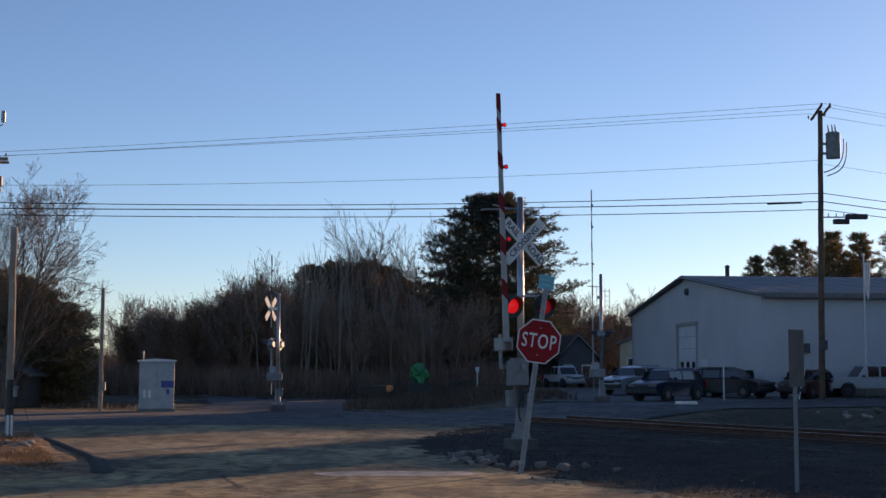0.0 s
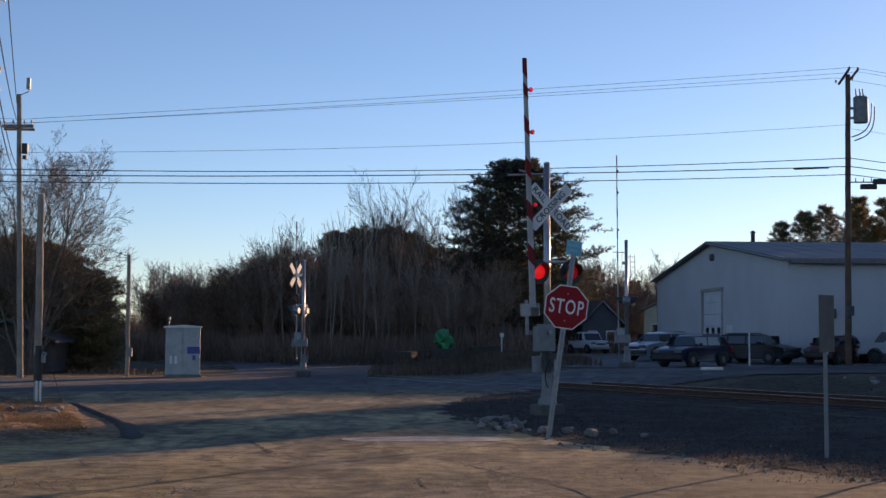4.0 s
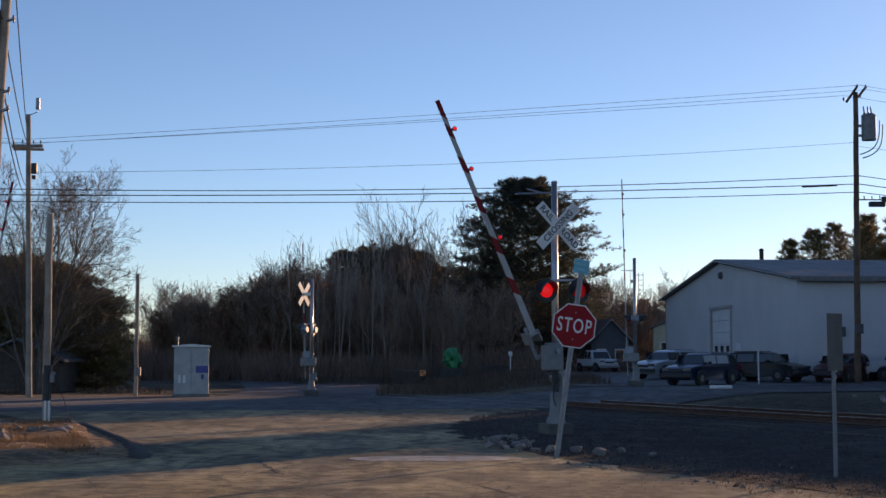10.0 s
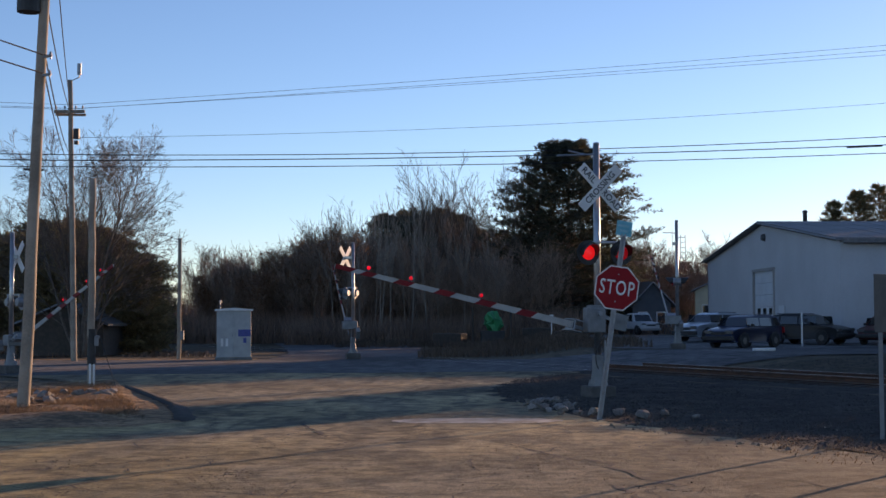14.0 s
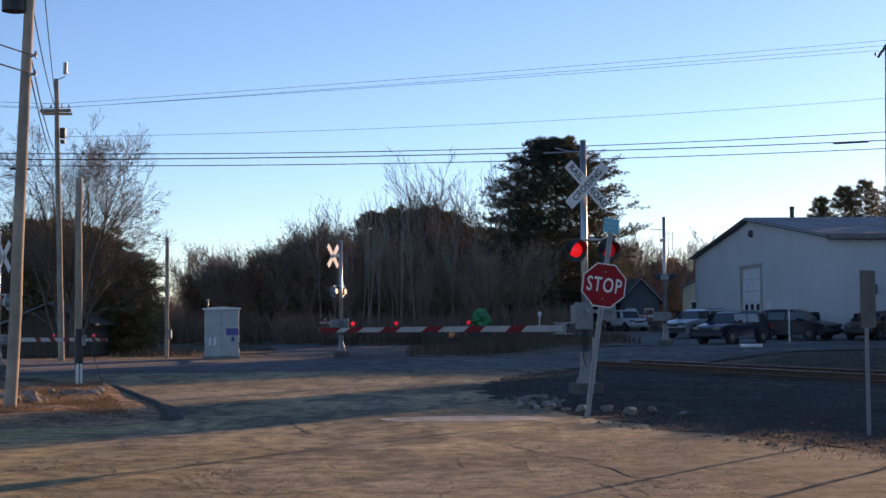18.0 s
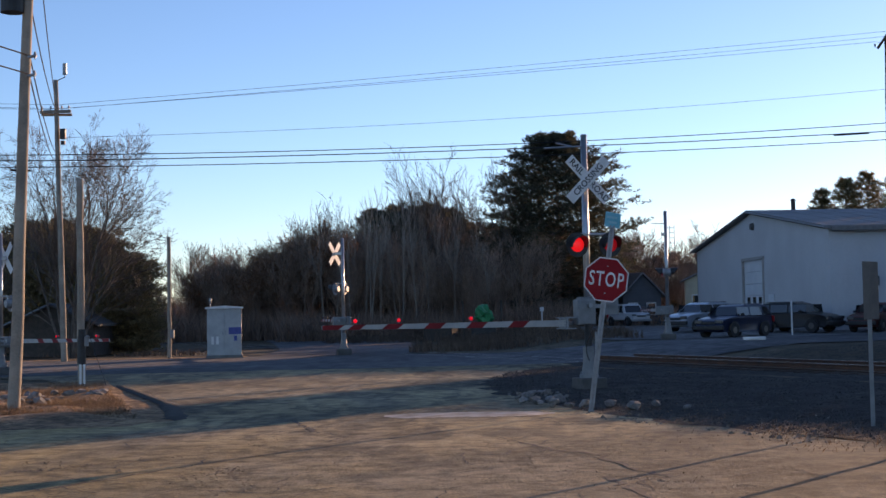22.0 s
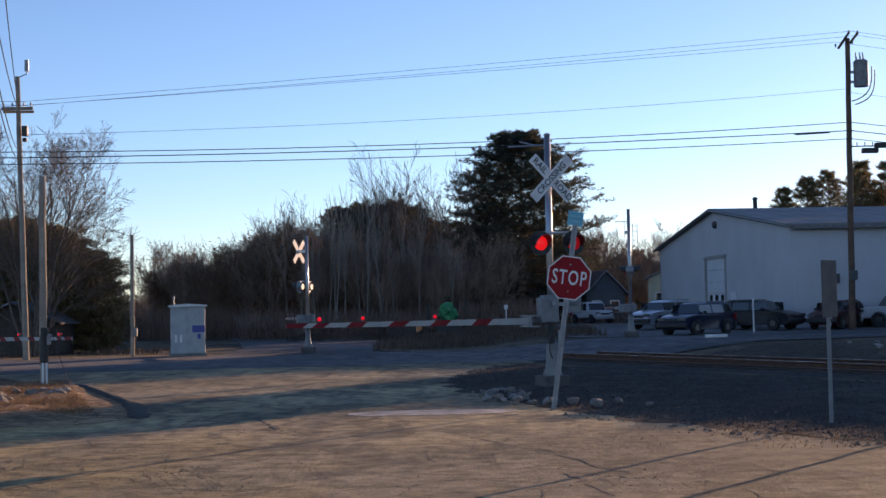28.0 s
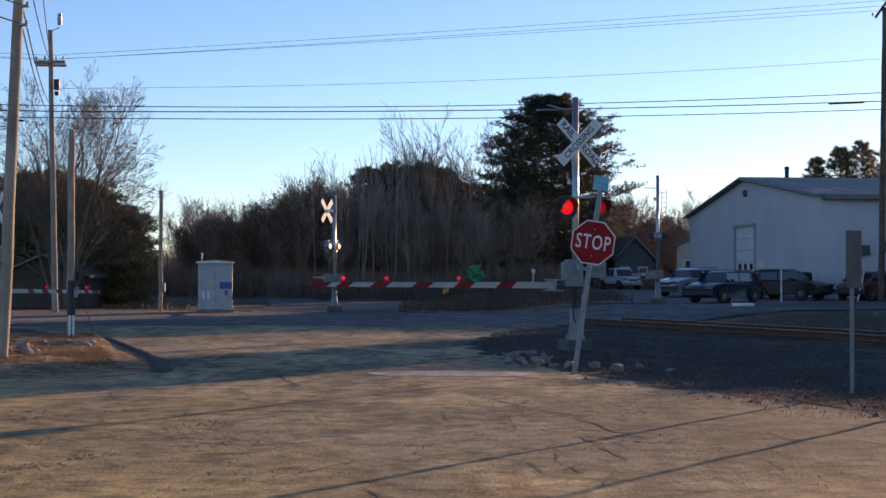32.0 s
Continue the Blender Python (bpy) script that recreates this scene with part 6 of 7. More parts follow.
def build_stones():
    rnd = random.Random(4)
    protos = []
    for k in range(5):
        bm = bm_new()
        bmesh.ops.create_icosphere(bm, subdivisions=1, radius=1.0)
        for v in bm.verts:
            v.co *= rnd.uniform(0.6, 1.25)
            v.co.z *= 0.6
        protos.append(bm)
    meshes = []
    for bm in protos:
        me = bpy.data.meshes.new("stone")
        bm.to_mesh(me)
        bm.free()
        me.materials.append(M_STONE)
        meshes.append(me)

    def stone(x, y, s, up=0.3, label="pale grey broken stone", group="stones by the stop sign"):
        ob = new("stone", rnd.choice(meshes))
        ob.matrix_world = pose(x, y, gz(x, y) + 0.05 + s * up, rnd.uniform(-20, 20), rnd.uniform(-20, 20), rnd.uniform(0, 360)) @ Matrix.Diagonal((s, s * rnd.uniform(0.7, 1.1), s, 1))
        tagged(ob, label, "stone", group)
    for i in range(34):
        stone(rnd.uniform(0.55, 1.6), rnd.uniform(23.4, 26.8), 0.04 + 0.10 * rnd.random() ** 2)
    for x, y, s in ((2.5, 22.4, 0.17), (2.2, 23.0, 0.13), (2.9, 22.7, 0.11), (1.75, 23.0, 0.12), (1.5, 22.9, 0.1), (3.3, 22.0, 0.08), (1.2, 22.8, 0.08)):
        stone(x, y, s)
    for i in range(22):
        stone(rnd.uniform(-9.6, -8.0), rnd.uniform(26, 29.5), rnd.uniform(0.07, 0.18), group="stones on the verge")
    for i in range(14):
        stone(rnd.uniform(12, 16), rnd.uniform(38, 41), rnd.uniform(0.06, 0.2), 0.4, group="stones by the track")


build_stones()


def scatter(name, label, spots, material, seed, tall=1.0):
    """Loose small stones, one object of kind stuff; spots: area, count, smallest and largest radius."""
    rnd = random.Random(seed)
    verts, faces = [], []
    for (x0, x1, y0, y1), n, r0, r1, keep in spots:
        for i in range(n):
            x, y = rnd.uniform(x0, x1), rnd.uniform(y0, y1)
            if not keep(x, y):
                continue
            r = r0 + (r1 - r0) * rnd.random() ** 2.5
            on_bed = material is M_PEBBLE
            z = gz(x, y) + 0.018 + (0.045 if on_bed else 0.0) - 0.16 * (1 - ss(abs(track_side(x, y)), 1.8, 3.6)) * (on_bed)
            b = len(verts)
            t = rnd.uniform(0, 6.28)
            for k in range(4):
                a = t + math.pi / 2 * k + rnd.uniform(-0.3, 0.3)
                verts.append((x + r * math.cos(a) * rnd.uniform(0.7, 1.2), y + r * math.sin(a) * rnd.uniform(0.7, 1.2), z - 0.02))
            verts.append((x + rnd.uniform(-0.3, 0.3) * r, y + rnd.uniform(-0.3, 0.3) * r, z - 0.012 + tall * r * rnd.uniform(0.4, 0.8)))
            faces += [(b + k, b + (k + 1) % 4, b + 4) for k in range(4)]
    ob = part(name, (verts, faces), material)
    return tagged(ob, label, "stones", kind="stuff")


def right_of_street(x, y):
    pts = STREET_R
    for (xa, ya), (xb, yb) in zip(pts, pts[1:]):
        if ya <= y <= yb:
            return x > xa + (xb - xa) * (y - ya) / (yb - ya) - 0.1
    return False


M_PEBBLE = mat("dark_ballast_stone", (0.066, 0.060, 0.055), (0.034, 0.031, 0.029), rough=0.9, scale=8, fine=40, island=0.5, bump=0.3)
scatter("ballast_stones", "loose dark crushed stone beside the track", [((0.2, 12, 14, 43), 30000, 0.008, 0.04, right_of_street)], M_PEBBLE, 31)
scatter("street_pebbles", "small pebbles scattered over the street", [((-12, 9, 5, 24), 1500, 0.004, 0.016, lambda x, y: not right_of_street(x, y)), ((0.5, 6, 15, 24), 700, 0.008, 0.035, lambda x, y: right_of_street(x - 0.8, y) or right_of_street(x + 0.6, y))], M_STONE, 32)


RUTS = [((-5.6, 11.6), (-4.3, 14.9), 0.28), ((-4.9, 10.8), (-4.0, 13.0), 0.22), ((-3.2, 14.4), (-2.2, 11.4), 0.05), ((-3.05, 14.4), (-2.05, 11.4), 0.05), ((-2.9, 14.4), (-1.9, 11.4), 0.05),
        ((-2.75, 14.9), (-2.0, 12.3), 0.2), ((-6.6, 13.4), (-3.6, 16.2), 0.16), ((-3.9, 10.2), (-3.3, 12.0), 0.3), ((-1.9, 16.2), (-1.3, 14.0), 0.12), ((0.9, 15.8), (1.9, 14.6), 0.14), ((1.5, 13.4), (2.6, 12.6), 0.1)]


def rutted(x, y):
    """Near one of the wheel ruts and crumbled streaks in the dirt."""
    p = Vector((x, y))
    for a, b, w in RUTS:
        a, b = Vector(a), Vector(b)
        f = min(1.0, max(0.0, (p - a).dot(b - a) / (b - a).length_squared))
        if (p - a.lerp(b, f)).length < w * (0.55 + 0.9 * noise.noise((x * 2.1, y * 2.1, 6.0))):
            return True
    return False


M_MUD = mat("dark_churned_soil", (0.26, 0.18, 0.105), (0.15, 0.108, 0.068), rough=0.95, scale=8, fine=40, island=0.4, bump=0.4)
scatter("churned_soil", "dark churned soil in wheel ruts on the street", [((-7.2, 3.2, 9.8, 16.6), 34000, 0.010, 0.060, rutted)], M_MUD, 37, 0.16)
M_FLAKE = mat("broken_asphalt_flake", (0.21, 0.17, 0.12), (0.11, 0.09, 0.07), rough=0.95, scale=8, fine=40, island=0.5, bump=0.4)
M_CLOD = mat("dirt_clod", (0.16, 0.115, 0.07), (0.09, 0.07, 0.045), rough=0.95, scale=8, fine=40, island=0.5, bump=0.4)
scatter("dirt_clods", "crumbs of dry soil and broken asphalt on the street", [((-9, 6, 6, 20), 7000, 0.003, 0.017, lambda x, y: not right_of_street(x, y) and noise.noise((x * 0.45, y * 0.45, 2.0)) > 0.05),
        ((2, 12, 11, 19), 2600, 0.006, 0.03, lambda x, y: right_of_street(x + 0.9, y) and not right_of_street(x - 0.7, y))], M_CLOD, 35)
scatter("asphalt_crumbs", "pale broken flakes along the crumbling street edge", [((1.5, 14, 9, 24), 3600, 0.012, 0.075, lambda x, y: right_of_street(x + 0.5, y) and not right_of_street(x - 0.45, y) and noise.noise((x * 1.1, y * 1.1, 5.0)) > -0.1)], M_FLAKE, 36)


# ---- vehicles ----
def rounded(ob):
    ob.data.set_sharp_from_angle(angle=radians(38))
    return ob


def vehicle(kind, at, rz, paint, label, category="car", size=0.91):
    """A parked vehicle; its front faces local +x."""
    root = thing("parked_" + kind, at, label, category, "parked vehicles", rz=rz)
    root.matrix_world = root.matrix_world @ Matrix.Diagonal((size, size, size, 1))
    L, W = {"wagon": (4.25, 1.66), "suv": (3.85, 1.66), "pickup": (5.0, 1.8)}[kind]
    h = L / 2
    if kind == "wagon":
        low = [(-h, 0.42), (-h - 0.01, 0.62), (-h + 0.03, 0.86), (-h + 0.1, 0.96), (h - 1.25, 0.97), (h - 0.8, 0.92), (h - 0.4, 0.85), (h - 0.14, 0.76), (h - 0.02, 0.62), (h + 0.01, 0.45), (h - 0.06, 0.3), (h - 0.3, 0.24), (-h + 0.3, 0.24), (-h + 0.06, 0.3)]
        cab = [(-h + 0.12, 0.94), (-h + 0.36, 1.30), (-h + 0.52, 1.41), (-h + 0.95, 1.475), (-0.2, 1.485), (0.12, 1.465), (0.34, 1.40), (h - 1.12, 0.94)]
        split = (-1.15, -0.1, 0.95)
    elif kind == "suv":
        low = [(-h, 0.45), (-h + 0.02, 1.02), (h - 1.2, 1.02), (h - 0.15, 0.95), (h, 0.75), (h, 0.42), (-h + 0.05, 0.38)]
        cab = [(-h + 0.05, 1.0), (-h + 0.2, 1.62), (-h + 0.4, 1.68), (0.25, 1.66), (0.5, 1.6), (h - 1.15, 1.0)]
        split = (-1.2, -0.2, 0.8)
    else:
        low = [(-h, 0.55), (-h, 1.05), (h - 1.5, 1.08), (h - 0.2, 1.02), (h, 0.85), (h, 0.48), (-h + 0.1, 0.45)]
        cab = [(-0.75, 1.04), (-0.68, 1.68), (-0.5, 1.76), (0.45, 1.75), (0.62, 1.68), (h - 1.42, 1.04)]
        split = (-0.15, 0.55)
    bm = bm_new()
    prism(bm, low, -W / 2, W / 2)
    for v in bm.verts:
        e = max(0.0, abs(v.co.x) - (h - 0.55)) / 0.55
        v.co.y *= 1 - 0.16 * e * e - 0.06 * max(0.0, 0.55 - v.co.z) / 0.3 - 0.05 * max(0.0, v.co.z - 0.7) / 0.3
    bmesh.ops.bevel(bm, geom=list(bm.edges), offset=0.06, segments=3, affect="EDGES", profile=0.55)
    rounded(part("body", bm, paint, root, smooth=True))
    bm = bm_new()
    vs = prism(bm, cab, -W / 2 + 0.06, W / 2 - 0.06)
    top = max(z for _, z in cab)
    for v in vs:
        v.co.y *= 1 - 0.14 * max(0, (v.co.z - 0.95) / (top - 0.95))
    bmesh.ops.bevel(bm, geom=list(bm.edges), offset=0.045, segments=3, affect="EDGES", profile=0.55)
    rounded(part("cabin", bm, paint, root, smooth=True))
    # glass, slightly proud of the cabin
    base = cab[0][1] + 0.05
    zt = top - 0.12

    def side_y(z):
        return (W / 2 - 0.06) * (1 - 0.14 * max(0, (z - 0.95) / (top - 0.95))) + 0.006
    def edge_x(z, rear):
        pts = cab[:4] if rear else cab[::-1][:4]
        for (xa, za), (xb, zb) in zip(pts, pts[1:]):
            if za <= z <= zb + 1e-6:
                return xa + (xb - xa) * (z - za) / max(zb - za, 1e-6)
        return pts[-1][0]
    cuts = [None, *split, None]
    for sy in (-1, 1):
        for i in range(len(cuts) - 1):
            def ends(z):
                a = edge_x(z, True) + 0.10 if cuts[i] is None else cuts[i] + 0.05
                b = edge_x(z, False) - 0.10 if cuts[i + 1] is None else cuts[i + 1] - 0.05
                return a, b
            (a0, b0), (a1, b1) = ends(base), ends(zt)
            if b0 - a0 < 0.15 or b1 - a1 < 0.05:
                continue
            bm = bm_new()
            q = [(a0, base), (b0, base), (b1, zt), (a1, zt)]
            f = [bm.verts.new((x, sy * side_y(z), z)) for x, z in q] + [bm.verts.new((x, sy * (side_y(z) - 0.02), z)) for x, z in q]
            bm.faces.new(f[:4]), bm.faces.new(f[7:3:-1])
            for j in range(4):
                bm.faces.new((f[j], f[(j + 1) % 4], f[4 + (j + 1) % 4], f[4 + j]))
            bmesh.ops.recalc_face_normals(bm, faces=bm.faces)
            part("side_window", bm, M_GLASS, root)
    for rear in (True, False):
        bm = bm_new()
        z0, z1 = base, zt
        sgn = -1 if rear else 1
        q = [(edge_x(z0, rear) + sgn * 0.012, -side_y(z0) + 0.1, z0), (edge_x(z0, rear) + sgn * 0.012, side_y(z0) - 0.1, z0),
             (edge_x(z1, rear) + sgn * 0.012, side_y(z1) - 0.1, z1), (edge_x(z1, rear) + sgn * 0.012, -side_y(z1) + 0.1, z1)]
        f = [bm.verts.new(p) for p in q] + [bm.verts.new((x - sgn * 0.03, y, z)) for x, y, z in q]
        bm.faces.new(f[:4]), bm.faces.new(f[7:3:-1])
        for j in range(4):
            bm.faces.new((f[j], f[(j + 1) % 4], f[4 + (j + 1) % 4], f[4 + j]))
        bmesh.ops.recalc_face_normals(bm, faces=bm.faces)
        part("rear_window" if rear else "windscreen", bm, M_GLASS, root)
    R = 0.33 if kind != "pickup" else 0.37
    for x in (-h + 0.85, h - 0.88):
        for sy in (-1, 1):
            bm = bm_new()
            tube(bm, (x, sy * (W / 2 - 0.2), R), (x, sy * (W / 2 + 0.015), R), R, n=24)
            wheel = part("wheel", bm, M_TYRE, root, "black tyre")
            bm = bm_new()
            tube(bm, (x, sy * (W / 2 + 0.0), R), (x, sy * (W / 2 + 0.022), R), R * 0.54, R * 0.44, n=18)
            part("rim", bm, M_RIM, wheel)
            bm = bm_new()
            n = 14
            for i in range(n):
                a0, a1 = math.pi * i / n, math.pi * (i + 1) / n
                q = [(x + r * math.cos(a), R + r * math.sin(a)) for r, a in ((R + 0.02, a0), (R + 0.07, a0), (R + 0.07, a1), (R + 0.02, a1))]
                bm.faces.new([bm.verts.new((px, sy * (W / 2 + 0.004), pz)) for px, pz in q])
            part("wheel_arch", bm, M_BLACK, root)
    for sy in (-1, 1):
        bm = bm_new()
        box(bm, (h - 0.06, sy * (W / 2 - 0.28), 0.72 if kind != "pickup" else 0.86), (0.12, 0.36, 0.15), bevel=0.02)
        part("headlight", bm, M_RIM, root, "clear headlight")
        bm = bm_new()
        box(bm, (-h + 0.03, sy * (W / 2 - 0.14), 0.8), (0.08, 0.2, 0.28), bevel=0.02)
        part("tail_light", bm, M_STOPRED, root, "red tail light")
        bm = bm_new()
        box(bm, (edge_x(base, False) - 0.25, sy * (W / 2 + 0.06), base + 0.04), (0.12, 0.16, 0.12), bevel=0.03)
        part("mirror", bm, M_BLACK, root)
    for s, nm in ((1, "front_bumper"), (-1, "rear_bumper")):
        bm = bm_new()
        box(bm, (s * (h - 0.02), 0, 0.45), (0.16, W - 0.06, 0.2), bevel=0.04)
        part(nm, bm, M_BLACK if kind != "pickup" else M_GALV, root)
    bm = bm_new()
    box(bm, (h - 0.02, 0, 0.66 if kind == "wagon" else 0.78), (0.06, W * 0.45, 0.14), bevel=0.02)
    part("grille", bm, M_BLACK, root)
    if kind == "pickup":
        bm = bm_new()
        box(bm, (-h / 2 - 0.4, 0, 1.062), (h - 0.85, W - 0.3, 0.02))
        part("bed", bm, M_BLACK, root, "dark open load bed")
    else:
        for sy in (-1, 1):
            bm = bm_new()
            tube(bm, (-h + 0.7, sy * 0.55, top + 0.012), (0.0, sy * 0.55, top + 0.012), 0.018, n=6)
            part("roof_rail", bm, M_BLACK, root)
    return root


P_BLUE = mat("dark_blue_paint", (0.016, 0.026, 0.062), (0.013, 0.021, 0.05), rough=0.3, metal=0.2, bump=0, spec=0.4)
P_BLACK = mat("black_paint", (0.016, 0.017, 0.02), (0.012, 0.013, 0.015), rough=0.3, bump=0, spec=0.3)
P_SILVER = mat("silver_paint", (0.42, 0.45, 0.49), (0.37, 0.40, 0.44), rough=0.3, metal=0.4, bump=0, spec=0.6)
P_WHITE = mat("white_paint", (0.50, 0.51, 0.52), (0.44, 0.45, 0.46), rough=0.3, bump=0, spec=0.6)
P_DKRED = mat("dark_red_paint", (0.09, 0.018, 0.015), (0.06, 0.014, 0.012), rough=0.4, bump=0)


def on(x, y):
    return (x, y, gz(x, y))


vehicle("wagon", on(10.55, 65.0), 222, P_SILVER, "silver station wagon parked in the lot")
vehicle("wagon", on(10.72, 57.4), 226, P_BLUE, "dark blue station wagon parked at the lot's edge")
vehicle("wagon", on(14.35, 61.6), -46, P_BLACK, "black station wagon parked beside the blue one")
vehicle("pickup", on(9.9, 90.0), -72, P_WHITE, "white pickup truck facing the road", "truck", 0.8)
vehicle("pickup", on(21.0, 62.2), 183, P_WHITE, "white pickup truck by the building", "truck", 0.86)
vehicle("wagon", on(17.75, 61.3), 232, P_DKRED, "dark red car parked between the truck and the wagon", size=0.86)


# ---- small things about the lot and the woods ----
def build_small():
    bm = bm_new()
    box(bm, (0, 0, 0.07), (0.8, 0.3, 0.12), bevel=0.03)
    s = part("parking_stop", bm, M_WHITE)
    s.matrix_world = pose(10.15, 50.6, gz(10.15, 50.6) + 0.005, 0, 0, 4)
    tagged(s, "white concrete block lying beside the road", "concrete block")
    for x, y, h in ((13.35, 58.5, 1.45), (16.9, 59.6, 1.4)):
        bm = bm_new()
        tube(bm, (0, 0, -0.1), (0, 0, h), 0.035, n=10)
        tube(bm, (0, 0, h), (0, 0, h + 0.03), 0.035, 0.01, n=10)
        p = part("marker_post", bm, M_WHITE)
        p.matrix_world = pose(x, y, gz(x, y), 0, 0 if h > 1.42 else 12, 0)
        tagged(p, "thin white marker post", "marker post", "marker posts")
    # flagpole
    fp = thing("flagpole", (20.9, 62.6, 0.42), "thin white flagpole with a furled flag", "flagpole")
    bm = bm_new()
    tube(bm, (0, 0, 0), (0, 0, 6.6), 0.05, 0.035, n=10)
    bmesh.ops.create_uvsphere(bm, u_segments=10, v_segments=6, radius=0.07, matrix=pose(0, 0, 6.65))
    part("pole", bm, M_WHITE, fp)
    bm = bm_new()
    for i in range(5):
        tube(bm, (0.08 + 0.05 * i, 0.02 * (-1) ** i, 6.3), (0.1 + 0.02 * i, 0.02, 4.9 - 0.1 * i), 0.05, 0.03, n=6)
    part("flag", bm, M_WHITE, fp, "furled pale flag")
    # green covered machine in the brush
    g = thing("covered_machine", (0.3, 79.0, 0.0), "farm machine under a bright green tarpaulin", "machine")
    bm = bm_new()
    bmesh.ops.create_icosphere(bm, subdivisions=3, radius=1.0, matrix=pose(0, 0, 1.45) @ Matrix.Diagonal((0.56, 0.7, 0.60, 1)))
    for v in bm.verts:
        v.co += Vector((0, 0, 0.4 * noise.noise(v.co * 2.2))) + v.normal * 0.3 * noise.noise(v.co * 3.1)
        v.co.z = max(0.75, v.co.z)
    part("tarpaulin", bm, M_GREENTARP, g, "crumpled green tarpaulin")
    bm = bm_new()
    box(bm, (0, 0, 0.5), (1.4, 1.8, 0.9), bevel=0.05)
    part("frame", bm, M_BLACK, g)
    for x in (-1.1, 1.0):
        bm = bm_new()
        tube(bm, (x, -0.8, 0), (x * 1.05, -0.8, 2.3), 0.06, n=8)
        part("upright", bm, M_ORANGE, g)
    for x, y, w, h in ((4.4, 80, 1.6, 0.9), (2.9, 81, 1.4, 1.1), (-2.2, 80, 1.8, 0.8)):
        bm = bm_new()
        box(bm, (0, 0, h / 2), (w, 1.0, h), bevel=0.06)
        o = part("scrap_crate", bm, M_ORANGE)
        o.matrix_world = pose(x, y, 0, 0, 0, 10 * x)
        tagged(o, "dark weathered wooden crate among the weeds", "crate", "crates")
    bm = bm_new()
    box(bm, (0, 0, 1.25), (0.22, 0.2, 0.24), bevel=0.03)
    box(bm, (0, 0, 0.55), (0.06, 0.06, 1.2))
    o = part("white_meter", bm, M_WHITE)
    o.matrix_world = pose(3.65, 78, gz(3.65, 78))
    tagged(o, "small white box on a short post", "box")
    # shed at the left, houses beyond the lot
    house("small_shed", (-19.6, 64.5, 0), 3.9, 4.5, 1.45, 2.3, 0, M_ORANGE, M_TRIM, "low dark shed with a pale roof edge under the trees")
    house("house", (10.9, 99, 0.4), 2.8, 6, 2.3, 3.7, 12, M_HOUSE, M_TRIM, "small pale house with a dark gable roof")
    house("house", (16.5, 99, 0.4), 3.0, 6, 3.2, 3.9, -8, P_CREAM, M_TRIM, "cream house beside the metal building")
    house("house", (6.6, 101, 0.4), 3.6, 6, 2.0, 3.0, 30, M_HOUSE, M_TRIM, "small pale house with a dark gable roof")


P_CREAM = mat("cream_siding", (0.55, 0.52, 0.36), (0.47, 0.44, 0.31), rough=0.7, scale=2, fine=20, bump=0.05)


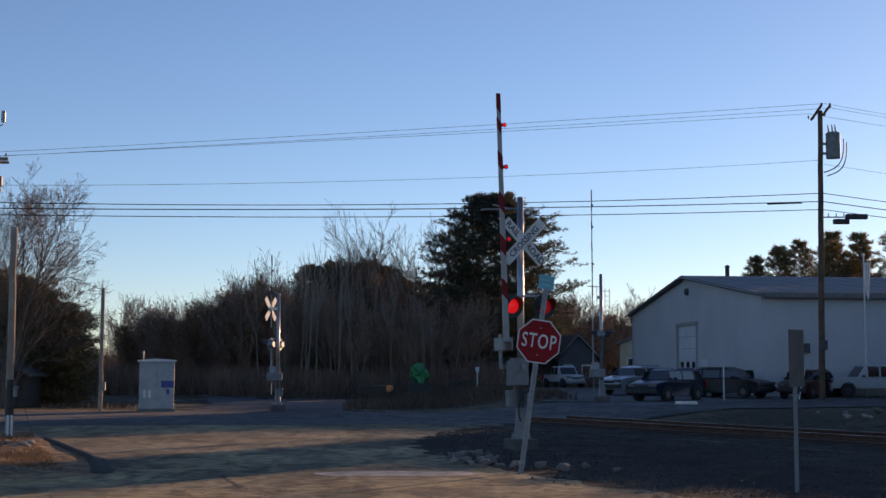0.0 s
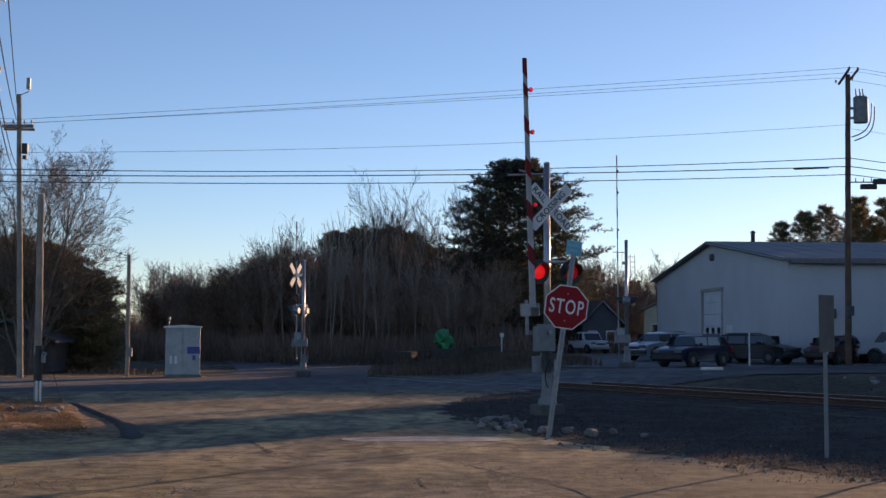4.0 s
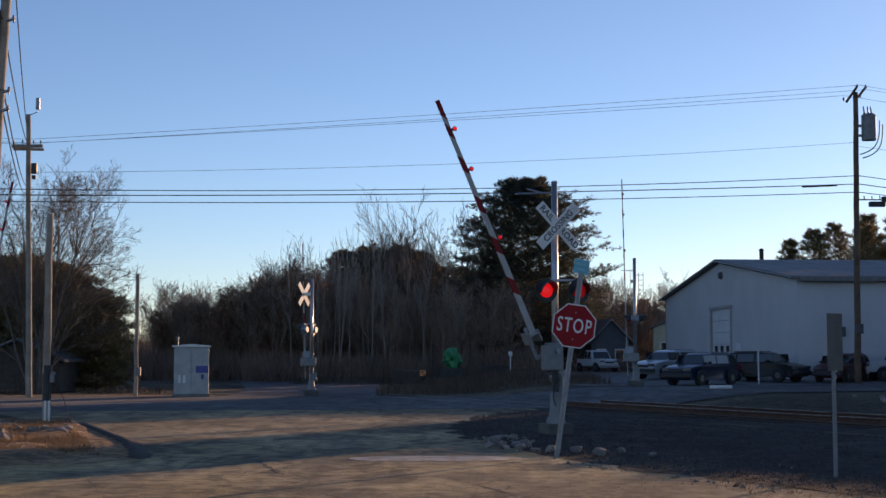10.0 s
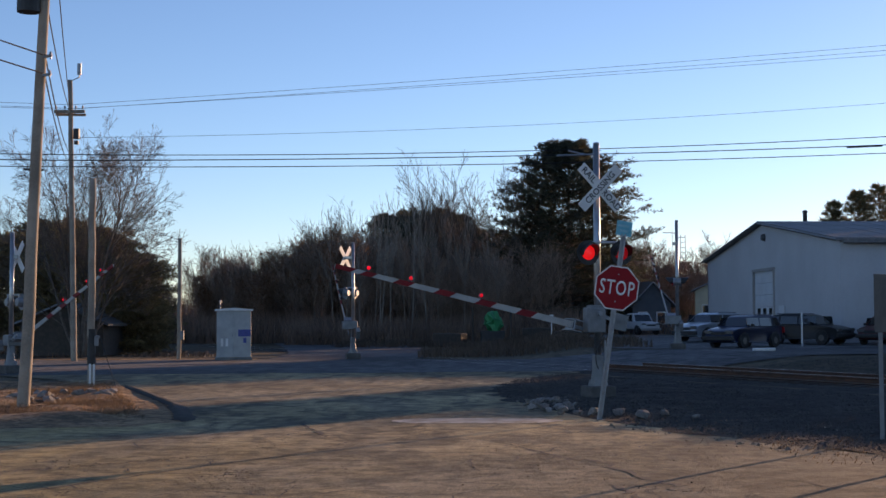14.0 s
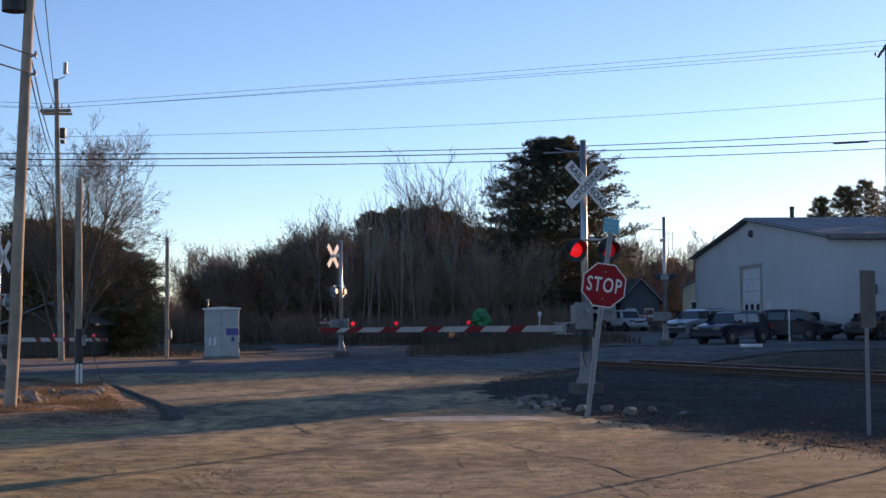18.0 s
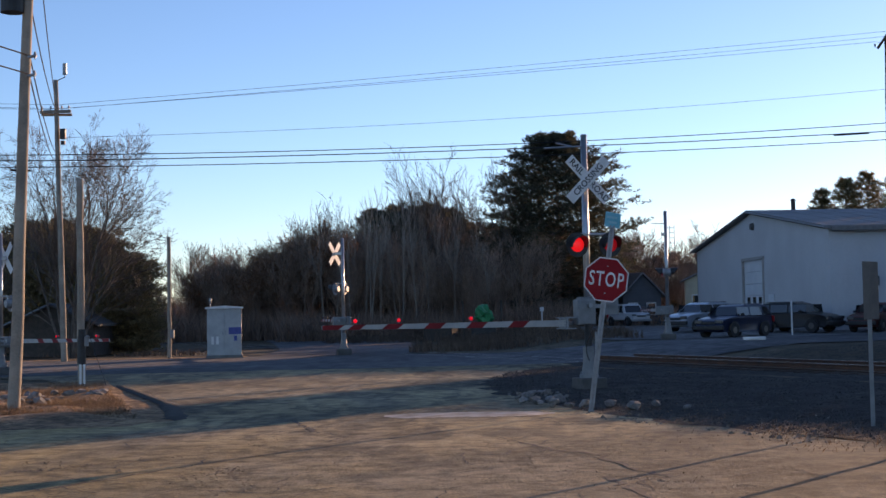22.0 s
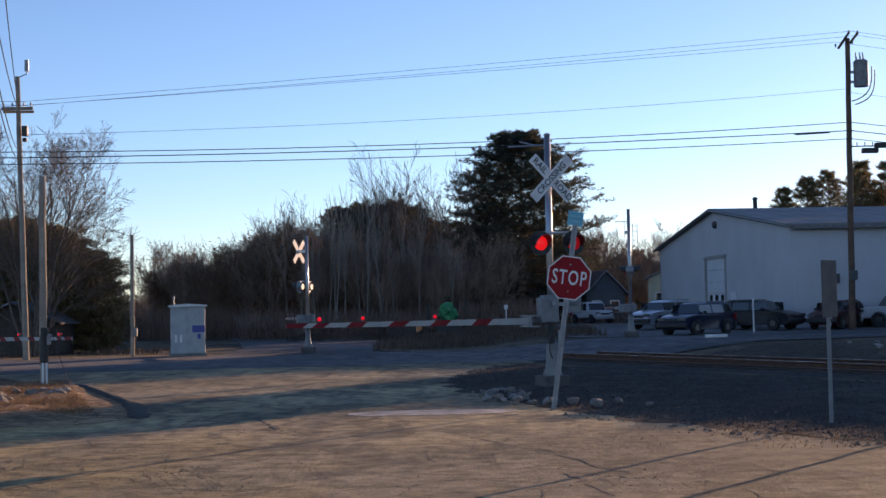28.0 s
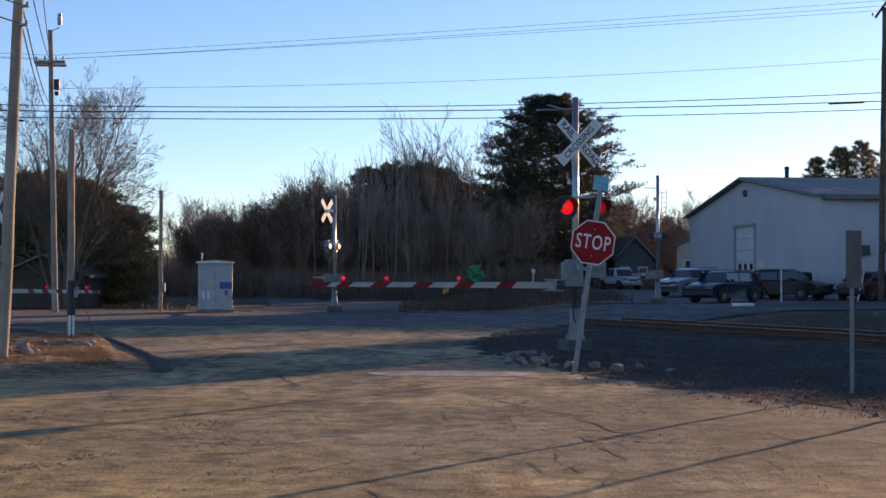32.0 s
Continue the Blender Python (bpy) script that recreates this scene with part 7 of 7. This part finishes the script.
def house(name, at, w, d, eave, ridge, rz, wall, roof, label):
    root = thing(name, at, label, "house" if name == "house" else "shed", "houses", rz=rz)
    bm = bm_new()
    prism(bm, [(-w / 2, 0), (w / 2, 0), (w / 2, eave), (0, ridge), (-w / 2, eave)], -d / 2, d / 2)
    part("wall", bm, wall, root)
    for s in (-1, 1):
        bm = bm_new()
        a = Vector((s * (w / 2 + 0.3), 0, eave - 0.3 * (ridge - eave) / (w / 2)))
        b = Vector((0, 0, ridge))
        q = [a + Vector((0, -d / 2 - 0.3, 0.03)), a + Vector((0, d / 2 + 0.3, 0.03)), b + Vector((0, d / 2 + 0.3, 0.03)), b + Vector((0, -d / 2 - 0.3, 0.03))]
        f = [bm.verts.new(p) for p in q] + [bm.verts.new(p + Vector((0, 0, 0.12))) for p in q]
        bm.faces.new(f[:4]), bm.faces.new(f[7:3:-1])
        for j in range(4):
            bm.faces.new((f[j], f[(j + 1) % 4], f[4 + (j + 1) % 4], f[4 + j]))
        bmesh.ops.recalc_face_normals(bm, faces=bm.faces)
        part("roof", bm, roof, root)
        bm = bm_new()
        tube(bm, (s * (w / 2 + 0.3), -d / 2 - 0.32, a.z + 0.08), (0, -d / 2 - 0.32, ridge + 0.08), 0.045, n=4)
        part("fascia", bm, M_GALV if s < 0 or name == "house" else roof, root, "roof edge board")
    for x in (-w * 0.24, w * 0.24) if name == "house" else ():
        bm = bm_new()
        box(bm, (x, -d / 2 - 0.01, eave * 0.55), (0.7, 0.05, 0.9), bevel=0.01)
        win = part("window", bm, M_WHITE, root)
        bm = bm_new()
        box(bm, (x, -d / 2 - 0.04, eave * 0.55), (0.55, 0.03, 0.75))
        part("pane", bm, M_GLASS, win)


build_small()


# ---- what moves: the four gate arms come down ----
ANGLES = {
    "near": ((0, 88), (8.4, 88), (8.7, 85.6), (9, 79.5), (9.5, 72), (10, 65.7), (10.5, 58.5), (11, 51.5), (11.5, 44.2), (12, 38.4), (12.5, 31.7), (13, 25.5), (13.5, 20), (14.2, 10), (14.8, 2.3), (15.2, 0.2), (32, 0.2)),
    "left": ((0, 88), (8.4, 88), (9, 80), (10, 69), (11, 55), (12, 42), (13, 29), (13.5, 24), (14.5, 16), (15.5, 9), (16.0, 3), (16.5, 0.4), (32, 0.4)),
    "x": ((0, 88), (9.2, 88), (10, 80), (11, 68), (12, 54), (13, 42), (13.5, 36), (14.5, 26), (15.5, 17), (16, 12), (16.8, 4), (17.4, 0), (32, 0)),
    "far": ((0, 88), (9.0, 88), (10, 80), (11, 68), (12, 53), (13, 36), (13.5, 28), (14.5, 17), (15.5, 8), (16.2, 2), (16.6, 0), (32, 0)),
}


def denser(rows):
    """More rows along the turns, so that an arm below its shaft keeps to its circle."""
    out = []
    for (t0, a0), (t1, a1) in zip(rows, rows[1:]):
        n = max(1, int(abs(a1 - a0) / 3))
        out += [(t0 + (t1 - t0) * k / n, a0 + (a1 - a0) * k / n) for k in range(n)]
    return out + [rows[-1]]


DENSE = {key: denser(rows) for key, rows in ANGLES.items()}


def motions():
    for arm, (px, py, pz), drop, key in GATES:
        # the boom lies the drop below the shaft that it turns on
        walk(arm, [(t, pose(px, py, pz, 0, a, 0) @ pose(0, 0, -drop)) for t, a in DENSE[key]])


motions()
